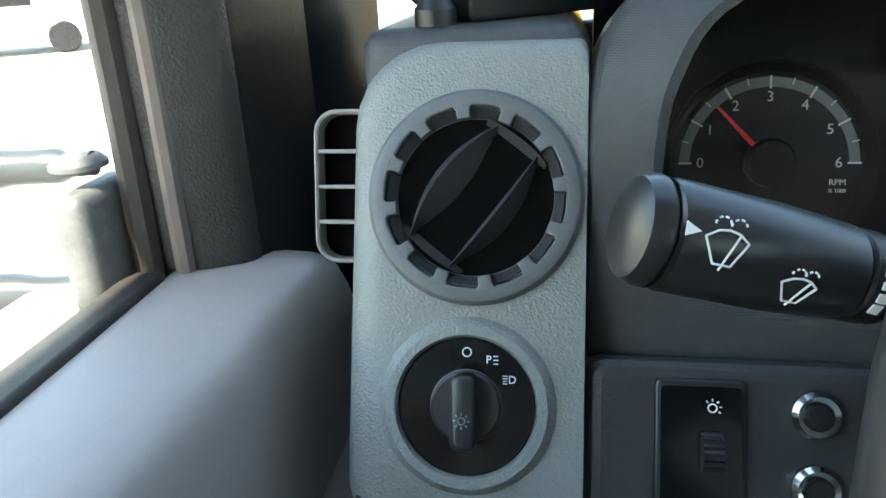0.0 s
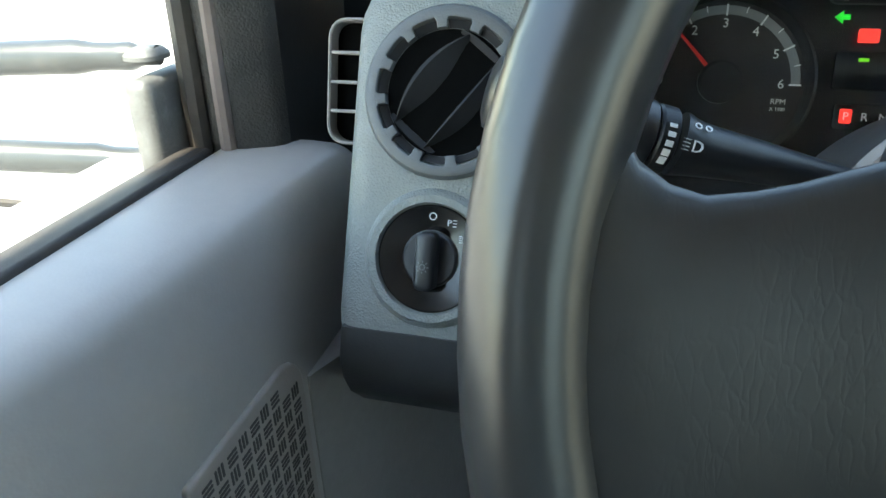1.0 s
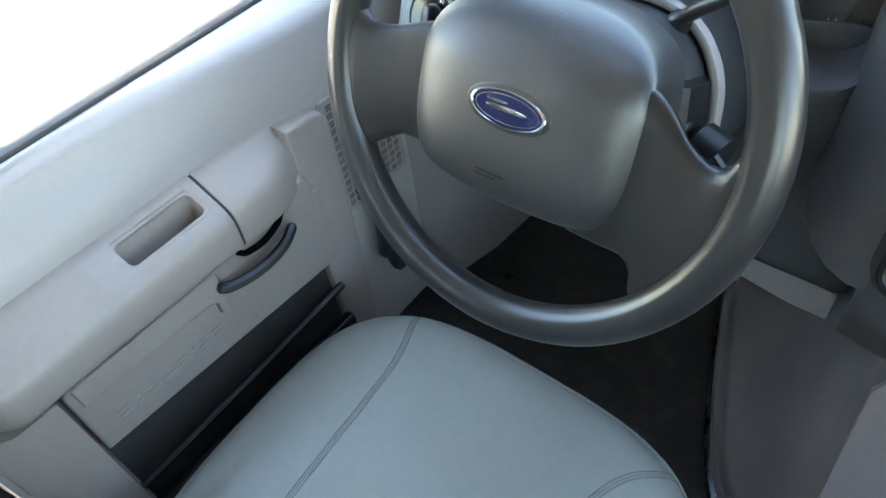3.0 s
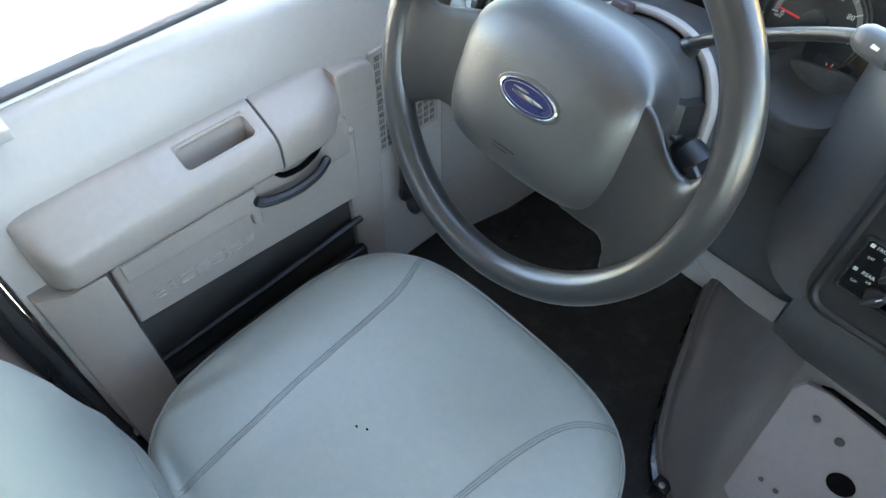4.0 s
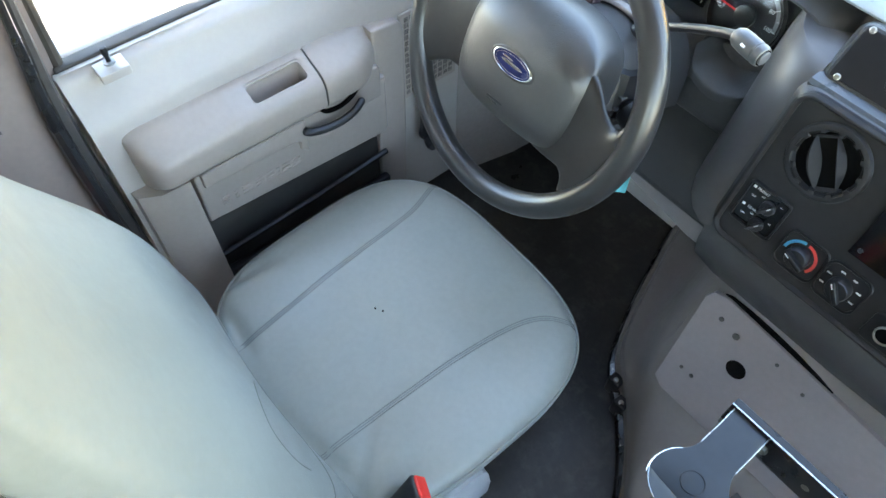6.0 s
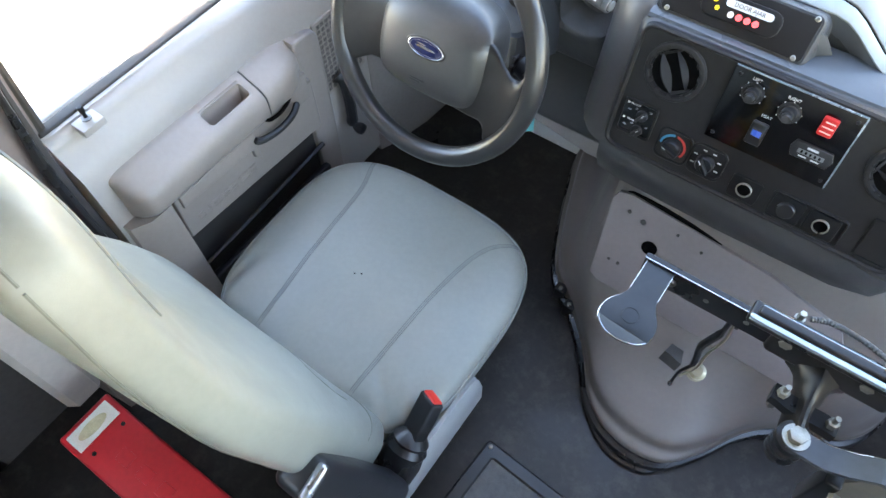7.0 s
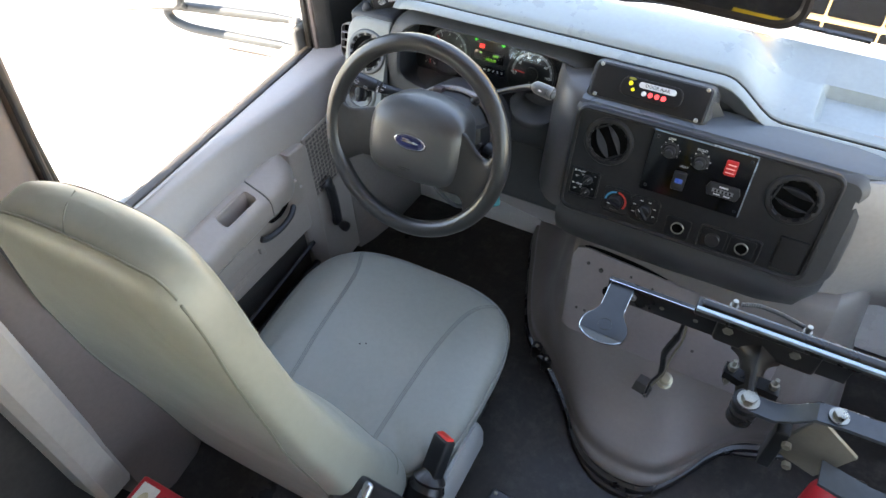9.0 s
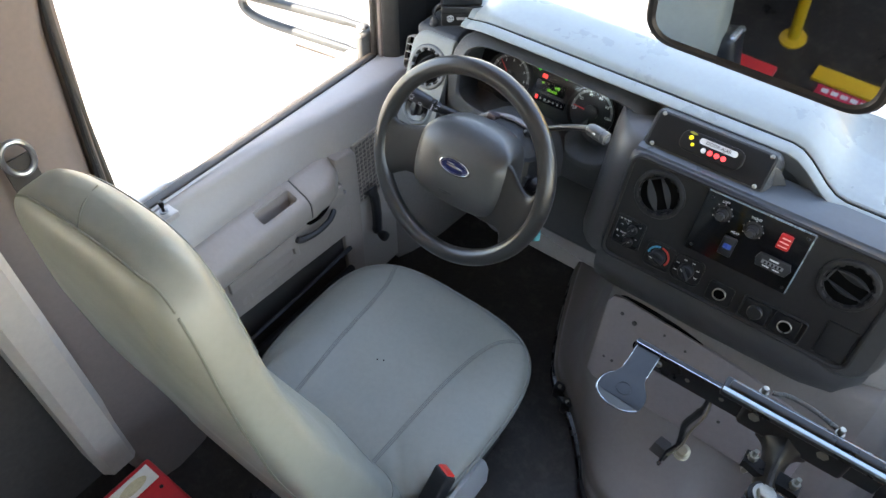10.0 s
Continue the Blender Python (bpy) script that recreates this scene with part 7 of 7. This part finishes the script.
for i in range(4):
    part("warning_lamp", lathe([(0.0048, 0.004), (0.0044, 0.0062), (0.0003, 0.007)], 16, at2(SCRN, 0.375 + 0.0125 * i, 0.8085 * SV)), PINK_LAMP if i else WHITE_MARK, mb)
part("warning_lamp", lathe([(0.0042, 0.004), (0.0038, 0.0058), (0.0003, 0.0064)], 16, at2(SCRN, 0.346, 0.8185 * SV)), YELLOW_LAMP, mb)
part("warning_lamp", lathe([(0.0034, 0.004), (0.003, 0.0058), (0.0003, 0.0064)], 16, at2(SCRN, 0.353, 0.8105 * SV)), YELLOW_LAMP, mb)
part("logo_mark", prism(circle(0.347, 0.825 * SV, 0.007, 0.0025, 12), 0.0042, 0.005, SCRN), material("logo_ochre", (0.35, 0.33, 0.05), 0.5), mb)
for x, z in ((0.283, 0.835), (0.484, 0.835), (0.286, 0.792), (0.480, 0.792)):
    part("screw", lathe([(0.004, 0.002), (0.004, 0.0038), (0.0025, 0.0048), (0.0003, 0.0046)], 12, at2(SCRN, x, z * SV)), ZINC, mb)
# gusset at the monitor's side, and a charcoal plate added for the shaded recess behind it
part("gusset", prism([(0.0, 0.0), (0.034, 0.0), (0.030, 0.006), (0.012, 0.030), (0.0, 0.036)], -0.002, 0.002, basis((0.4955, 0.252, 0.787), (0.8, 0.6, 0), (0, 0.25, 1)), 0.0008), DASH_DARK, mb)
part("recess_plate", prism([(0.494, 0.755), (0.60, 0.755), (0.598, 0.772), (0.585, 0.782), (0.555, 0.80), (0.53, 0.818), (0.51, 0.826), (0.494, 0.828)], -0.307, -0.301, basis((0, 0, 0), (1, 0, 0), (0, 0, 1))), DASH_DARK, dash)

# ---- small device on the dashboard's left ----
dv = thing("dash_device", (-0.24, 0.36, 0.782), "small black boxed device standing on the dashboard end", "device")
DVM = basis((-0.28, 0.327, 0.7825), (0.073, 0.059, 0), (-0.059, 0.073, 0))
part("case", box(0.0, 0.094, 0.0, 0.05, 0.0, 0.046, 0.003, DVM), BLACK_SATIN, dv)
part("upper_case", box(0.003, 0.091, 0.004, 0.05, 0.048, 0.085, 0.003, DVM), STEEL_GREY, dv)
part("seam_lip", box(-0.001, 0.095, -0.001, 0.05, 0.030, 0.033, 0.001, DVM), BLACK, dv)
part("stud", lathe([(0.011, 0.0), (0.011, 0.008), (0.008, 0.012), (0.005, 0.018), (0.001, 0.019)], 16, Matrix.Translation((-0.298, 0.325, 0.782))), BLACK_SATIN, dv)
DVF = DVM @ basis((0, -0.0006, 0), (1, 0, 0), (0, 0, 1))
part("plain_mark", box(0.034, 0.082, 0.016, 0.022, 0, 0.0007, 0, DVF), WHITE_MARK, dv)
for k, r in enumerate((0.008, 0.0055, 0.003)):
    part("ring_mark", ring_plate(circle(0, 0, r, n=22), circle(0, 0, r - 0.001, n=22), 0, 0.0008, at2(DVF, 0.02, 0.019)), WHITE_MARK, dv)
part("cable", tube(smooth_path([(-0.30, 0.33, 0.79), (-0.318, 0.35, 0.80), (-0.325, 0.40, 0.795), (-0.32, 0.47, 0.79)], 5), 0.004, 8), BLACK, dv)

# ---- door opener linkage on the engine cover's right ----
lk_ = thing("door_opener_linkage", (0.75, -0.2, 0.0), "black steel door opener linkage with bolted arms", "linkage")
part("main_bar", box(0.452, 0.83, -0.128, -0.118, 0.662, 0.708, 0.0015), STEEL_PAINT, lk_)
part("bar_edge", box(0.452, 0.83, -0.1285, -0.1265, 0.7075, 0.7088, 0.0003), STEEL, lk_, "worn bright upper edge")
hp = [(0.457, -0.117), (0.457, -0.176), (0.4555, -0.184), (0.453, -0.190)] + [(0.476 + 0.037 * math.cos(radians(a)), -0.222 + 0.037 * math.sin(radians(a))) for a in [136, 148, 160, 172, 184, 196, 206, 334, 344, 356, 368, 380, 392, 404]] + [(0.499, -0.190), (0.4965, -0.184), (0.495, -0.176), (0.495, -0.117)]
hplate = part("handle_plate", prism(hp, 0.700, 0.705, I4, 0.0008), STEEL_GREY, lk_, "slate steel handle plate")
LIPM = basis((0.477, -0.234, 0.7045), (1, 0, 0), (0, 0.93, -0.36))
part("plate_lip", prism([(0.037 * math.cos(radians(a)), 0.012 + 0.037 * math.sin(radians(a))) for a in range(199, 342, 11)], -0.001, 0.002, LIPM, 0.0005), STEEL_GREY, hplate)
part("lip_edge", tube([(0.037 * math.cos(radians(a)), 0.012 + 0.037 * math.sin(radians(a)), 0.001) for a in range(199, 342, 11)], 0.0009, 6, m=LIPM), STEEL, hplate, "worn bright lip edge")
part("plate_mark", ring_plate(circle(0.476, -0.214, 0.0115, n=24), circle(0.476, -0.214, 0.0105, n=24), 0.7045, 0.7056), STEEL_PAINT, hplate)
for xe in (0.4565, 0.4955):
    part("plate_edge", tube([(xe, -0.118, 0.7046), (xe, -0.178, 0.7046)], 0.0006, 5), STEEL, hplate)
part("plate_edge", tube([(0.476 + 0.0372 * math.cos(radians(a)), -0.222 + 0.0372 * math.sin(radians(a)), 0.7048) for a in range(136, 207, 7)], 0.0008, 5), STEEL, hplate)
hexbolt(basis((0.497, -0.129, 0.690), (1, 0, 0), (0, 0, 1)), 0.006, 0.005, False, lk_)
for x in (0.545, 0.60):
    part("bar_hole", prism(circle(x, 0.684, 0.004, n=14), 0.1175, 0.1286, basis((0, 0, 0), (1, 0, 0), (0, 0, 1))), ZINC, lk_)
# rail with its bright channel and hose
part("rail", box(0.592, 1.30, -0.165, -0.138, 0.742, 0.760, 0.004), STEEL_PAINT, lk_)
part("rail_channel", box(0.594, 1.30, -0.1685, -0.1615, 0.7565, 0.7630, 0.001), ALU, lk_, "bright aluminium channel")
part("rail_cap", box(0.600, 1.30, -0.160, -0.146, 0.7595, 0.766, 0.003), STEEL_PAINT, lk_)
part("rail_line", box(0.602, 1.30, -0.1455, -0.1440, 0.7595, 0.7625), ALU, lk_)
hose = [(0.652, -0.132, 0.762), (0.675, -0.124, 0.763), (0.71, -0.124, 0.761), (0.742, -0.131, 0.760)]
hpts = smooth_path(hose, 14)
part("corrugated_hose", tube(hpts, [0.0040 if i % 2 else 0.0032 for i in range(len(hpts))], 10), DASH_DARK, lk_, "dark corrugated hose")
for x in (0.643, 0.748):
    hexbolt(Matrix.Translation((x, -0.133, 0.755)), 0.0045, 0.011, True, lk_)
# casting that hangs below the bar
part("casting_plate", box(0.630, 0.785, -0.142, -0.128, 0.668, 0.728, 0.008), CAST_BLACK, lk_)
neck = [(-0.134, 0.664, 0.738, 0.690), (-0.140, 0.672, 0.730, 0.692), (-0.148, 0.679, 0.723, 0.693), (-0.162, 0.684, 0.719, 0.692), (-0.18, 0.685, 0.717, 0.690), (-0.2, 0.687, 0.717, 0.687), (-0.222, 0.690, 0.720, 0.682)]
part("casting_neck", loft([[(x0, y, zt - 0.016), (x0 + 0.003, y, zt - 0.011), (0.5 * (x0 + x1) - 0.004, y, zt + 0.006), (0.5 * (x0 + x1), y, zt + 0.008), (0.5 * (x0 + x1) + 0.004, y, zt + 0.006), (x1 - 0.003, y, zt - 0.011), (x1, y, zt - 0.016), (x1, y, zt - 0.034), (x0, y, zt - 0.034)] for y, x0, x1, zt in neck]), CAST_BLACK, lk_, "glossy black ridged casting", 35)
for x in (0.649, 0.748):
    hexbolt(basis((x, -0.138, 0.705), (1, 0, 0), (0, 0, 1)), 0.0085, 0.005, False, lk_)
part("clamp", loft([[(x, -0.207, 0.672 + d), (x, -0.186, 0.672 + d), (x, -0.186, 0.688 + d), (x, -0.207, 0.688 + d)] for x, d in ((0.662, 0.002), (0.668, 0.003), (0.684, -0.004), (0.702, -0.006), (0.722, -0.005), (0.738, -0.006), (0.744, -0.008))]), STEEL_PAINT, lk_)
for x, dz in ((0.672, 0.0), (0.734, -0.008)):
    part("clamp_stud", tube([(x, -0.196, 0.648 + dz), (x, -0.196, 0.712 + dz)], 0.0036, 8), ZINC, lk_)
    hexbolt(Matrix.Translation((x, -0.196, 0.689 + dz)), 0.0072, 0.010, False, lk_)
    hexbolt(Matrix.Translation((x, -0.196, 0.655 + dz)), 0.0072, 0.010, False, lk_)
part("pivot_spool", lathe([(0.020, 0.634), (0.020, 0.642), (0.015, 0.644), (0.015, 0.651), (0.021, 0.653), (0.021, 0.660), (0.0155, 0.662), (0.0155, 0.669), (0.0215, 0.671), (0.0215, 0.681), (0.014, 0.684)], 28, Matrix.Translation((0.706, -0.234, 0.0))), STEEL_PAINT, lk_)
hexbolt(Matrix.Translation((0.706, -0.234, 0.684)), 0.0112, 0.009, True, lk_, "pivot_bolt")
strap = [(0.70, 0.676), (0.745, 0.676), (0.768, 0.692), (0.79, 0.716), (0.83, 0.722), (1.25, 0.74)]
part("arm_strap", loft([[(x, -0.251, z), (x, -0.220, z), (x, -0.220, z + 0.007), (x, -0.251, z + 0.007)] for x, z in strap]), STRAP_STEEL, lk_, "slate steel bent arm")
part("strap_edge", tube([(x, -0.2197, z + 0.0068) for x, z in strap], 0.0009, 5), STEEL, lk_)
hexbolt(Matrix.Translation((0.815, -0.235, 0.728)), 0.0092, 0.008, True, lk_)
part("lower_arm", loft([[(x, -0.285, z), (x, -0.245, z), (x, -0.245, z + 0.007), (x, -0.285, z + 0.007)] for x, z in ((0.83, 0.62), (0.9, 0.60), (1.25, 0.58))]), STRAP_STEEL, lk_)
part("gusset", prism([(0.765, 0.58), (0.84, 0.55), (0.87, 0.64), (0.80, 0.70)], 0.225, 0.231, basis((0, 0, 0), (1, 0, 0), (0, 0, 1)), 0.001), material("gusset_paint", (0.12, 0.108, 0.088), 0.35), lk_, "grey-brown sheet gusset")
part("gusset_bracket", box(0.755, 0.775, -0.255, -0.225, 0.56, 0.665, 0.003), STEEL_PAINT, lk_)
for x, z in ((0.775, 0.65), (0.79, 0.60)):
    hexbolt(basis((x, -0.256, z), (1, 0, 0), (0, 0, 1)), 0.007, 0.008, False, lk_)
part("post", tube([(1.02, -0.19, 0.0), (1.02, -0.19, 0.76)], 0.022, 14), STEEL_PAINT, lk_, "black steel post down to the floor")
# hanging wire with a ring terminal
BRASS_DULL = material("brass_connector", (0.30, 0.27, 0.2), 0.35, metal=0.7)
wr = thing("hanging_wire", (0.565, -0.12, 0.43), "black taped wire with brass connector hanging from the bar", "wire")
part("wire", tube(smooth_path([(0.585, -0.122, 0.668), (0.583, -0.122, 0.62), (0.572, -0.12, 0.56), (0.577, -0.118, 0.50), (0.566, -0.122, 0.46), (0.564, -0.128, 0.425)], 6), [0.0035] * 6 + [0.006] * 7 + [0.005] * 6 + [0.0028] * 12, 8), BLACK, wr)
CN = basis((0.588, -0.105, 0.452), (1, 0, 0), (0, 1, 0.4))
cn = part("connector", lathe([(0.006, 0), (0.011, 0.003), (0.013, 0.010), (0.0125, 0.016), (0.0095, 0.018), (0.0095, 0.022), (0.0125, 0.024), (0.0125, 0.032), (0.008, 0.036)], 18, CN), BRASS_DULL, wr, "dull brass connector")
for k in range(3):
    part("connector_ring", lathe([(0.0122, 0.004 + 0.009 * k), (0.0145, 0.0055 + 0.009 * k), (0.0122, 0.007 + 0.009 * k)], 18, CN), BRASS_DULL, cn)
part("bare_wire", tube(smooth_path([(0.590, -0.126, 0.66), (0.592, -0.127, 0.62), (0.584, -0.128, 0.56), (0.583, -0.126, 0.51), (0.570, -0.128, 0.46)], 6), 0.0022, 6), BRASS_DULL, wr, "frayed brown wire")
part("tip", lathe([(0.003, -0.006), (0.004, 0.0), (0.001, 0.006)], 10, Matrix.Translation((0.564, -0.129, 0.424))), CHROME, wr)

# broken bracket stub on the cover behind the wire
part("bracket_stub", loft([[(0.535, 0.035, 0.20), (0.56, 0.035, 0.195), (0.562, 0.045, 0.22), (0.537, 0.045, 0.225)], [(0.528, 0.012, 0.205), (0.566, 0.008, 0.20), (0.57, 0.015, 0.225), (0.532, 0.02, 0.232)]]), PILLAR_DARK, wr, "dark bracket stub")
# ---- fire extinguisher head low on the right ----
fe = thing("fire_extinguisher", (0.95, -0.1, 0.0), "red fire extinguisher with a pin ring, standing on the floor", "extinguisher")
part("cylinder", lathe([(0.055, 0.0), (0.058, 0.01), (0.058, 0.27), (0.045, 0.31), (0.02, 0.33)], 28, Matrix.Translation((0.955, -0.10, 0.0))), RED_PAINT, fe)
part("valve", box(0.935, 0.975, -0.12, -0.08, 0.33, 0.36, 0.006), BLACK, fe)
part("pin_ring", tube([(0.016 * math.cos(2 * math.pi * i / 24), 0.016 * math.sin(2 * math.pi * i / 24), 0) for i in range(24)], 0.002, 6, True, basis((0.93, -0.12, 0.37), (1, 0, 0), (0, 0.5, 1))), CHROME, fe)

# ---- interior mirror ----
im = thing("interior_mirror", (0.42, -0.02, 1.22), "wide black-framed interior mirror hung from the windshield header", "mirror")
IMM = Matrix.Translation((0.455, -0.056, 1.24)) @ Matrix.Rotation(radians(-1.2), 4, "Z") @ basis((0, 0, 0), (1, 0, 0), (0, -0.178, 1))
part("housing", prism(rrect(-0.138, 0.138, -0.085, 0.085, 0.034, 6), -0.03, 0.004, IMM, 0.006), BLACK, im)
part("frame", ring_plate(rrect(-0.14, 0.14, -0.087, 0.087, 0.036, 6), rrect(-0.127, 0.127, -0.074, 0.074, 0.026, 6), 0.0, 0.009, IMM, 0.004), BLACK_SATIN, im)
part("mirror_glass", prism(rrect(-0.128, 0.128, -0.075, 0.075, 0.026, 6), 0.0, 0.0055, IMM), MIRROR, im, "silvered mirror glass")
part("stem", tube([IMM @ V(0, 0.03, -0.03), IMM @ V(0, 0.12, -0.12), V(0.41, 0.50, 1.95)], 0.011, 10), BLACK, im)

# ---- outside mirror ----
om = thing("side_mirror_arm", (-0.54, 0.29, 0.68), "weathered grey tubular mirror arm on the door", "mirror arm")
part("bracket_block", box(-0.506, -0.484, 0.272, 0.35, 0.632, 0.705, 0.008), BRACKET_GREY, om, "scratched dark bracket block")
part("bracket_cap", lathe([(0.016, 0.0), (0.016, 0.003), (0.012, 0.007), (0.001, 0.009)], 24, Matrix.Translation((-0.500, 0.30, 0.715))), BRACKET_GREY, om)
up = smooth_path([(-0.490, 0.30, 0.717), (-0.51, 0.298, 0.716), (-0.57, 0.29, 0.715), (-0.72, 0.262, 0.712), (-0.80, 0.246, 0.711), (-0.842, 0.238, 0.709), (-0.862, 0.234, 0.698), (-0.862, 0.232, 0.681), (-0.846, 0.234, 0.664), (-0.80, 0.240, 0.653), (-0.72, 0.255, 0.648), (-0.57, 0.285, 0.641), (-0.51, 0.295, 0.640), (-0.490, 0.298, 0.640)], 5)
part("arm_tube", tube(up, [0.007] * 5 + [0.010] * 4 + [0.0125] * (len(up) - 18) + [0.010] * 4 + [0.007] * 5, 12), ARM_METAL, om)
part("cable", tube(smooth_path([(-0.51, 0.30, 0.615), (-0.56, 0.29, 0.60), (-0.62, 0.28, 0.60), (-0.70, 0.25, 0.615)], 5), 0.004, 6), SEAL, om)

MH = basis((-0.805, 0.14, 0.0), (0.88, 0.47, 0), (0, 0, 1))
part("mirror_head", prism(rrect(-0.085, 0.085, 0.757, 1.06, 0.022, 5), -0.05, 0.01, MH, 0.012), ARM_METAL, om, "dark outside mirror housing")
part("mirror_pane", prism(rrect(-0.076, 0.076, 0.767, 1.05, 0.016, 5), 0.009, 0.0115, MH), MIRROR, om, "outside mirror glass")
part("head_clamp", tube([(-0.80, 0.243, 0.711), (-0.80, 0.20, 0.76), (-0.80, 0.17, 0.80)], 0.009, 8), ARM_METAL, om)

# ---- passenger space seen in the mirror ----
gp = thing("grab_pole", (0.23, -1.14, 0.0), "bright yellow grab pole with a floor flange", "pole")
part("pole", tube([(0.23, -1.14, 0.0), (0.23, -1.14, 0.75)], 0.017, 14), YELLOW, gp)
part("rail_bar", tube([(0.23, -1.14, 0.2), (-0.2, -1.18, 0.22)], 0.014, 12), YELLOW, gp)
part("flange", lathe([(0.04, 0), (0.04, 0.006), (0.02, 0.012)], 20, Matrix.Translation((0.23, -1.14, 0.0))), YELLOW, gp)
st_ = thing("step_edge", (0.45, -1.0, 0.0), "yellow step edge with a red notice strip", "step edge")
part("nosing", box(0.34, 0.56, -1.075, -1.022, 0.0, 0.012, 0.003), YELLOW, st_)
part("notice", box(0.37, 0.56, -1.016, -0.98, 0.0, 0.006), SIGN_RED, st_)
for i in range(6):
    part("notice_bar", box(0.385 + 0.028 * i, 0.405 + 0.028 * i, -1.006, -0.992, 0.006, 0.0075), WHITE_MARK, st_)
for i, x in enumerate((-0.25, 0.15)):
    ps = thing("passenger_seat", (x, -1.75, 0.0), "blue-grey vinyl passenger seat on a steel leg", "seat", "passenger seats")
    part("cushion", box(x - 0.2, x + 0.2, -1.95, -1.5, 0.38, 0.48, 0.03), BLUE_VINYL, ps)
    part("backrest", box(x - 0.2, x + 0.2, -2.0, -1.9, 0.45, 1.05, 0.04), BLUE_VINYL, ps)
    part("leg", box(x - 0.03, x + 0.03, -1.78, -1.7, 0.0, 0.38, 0.005), STEEL_PAINT, ps)
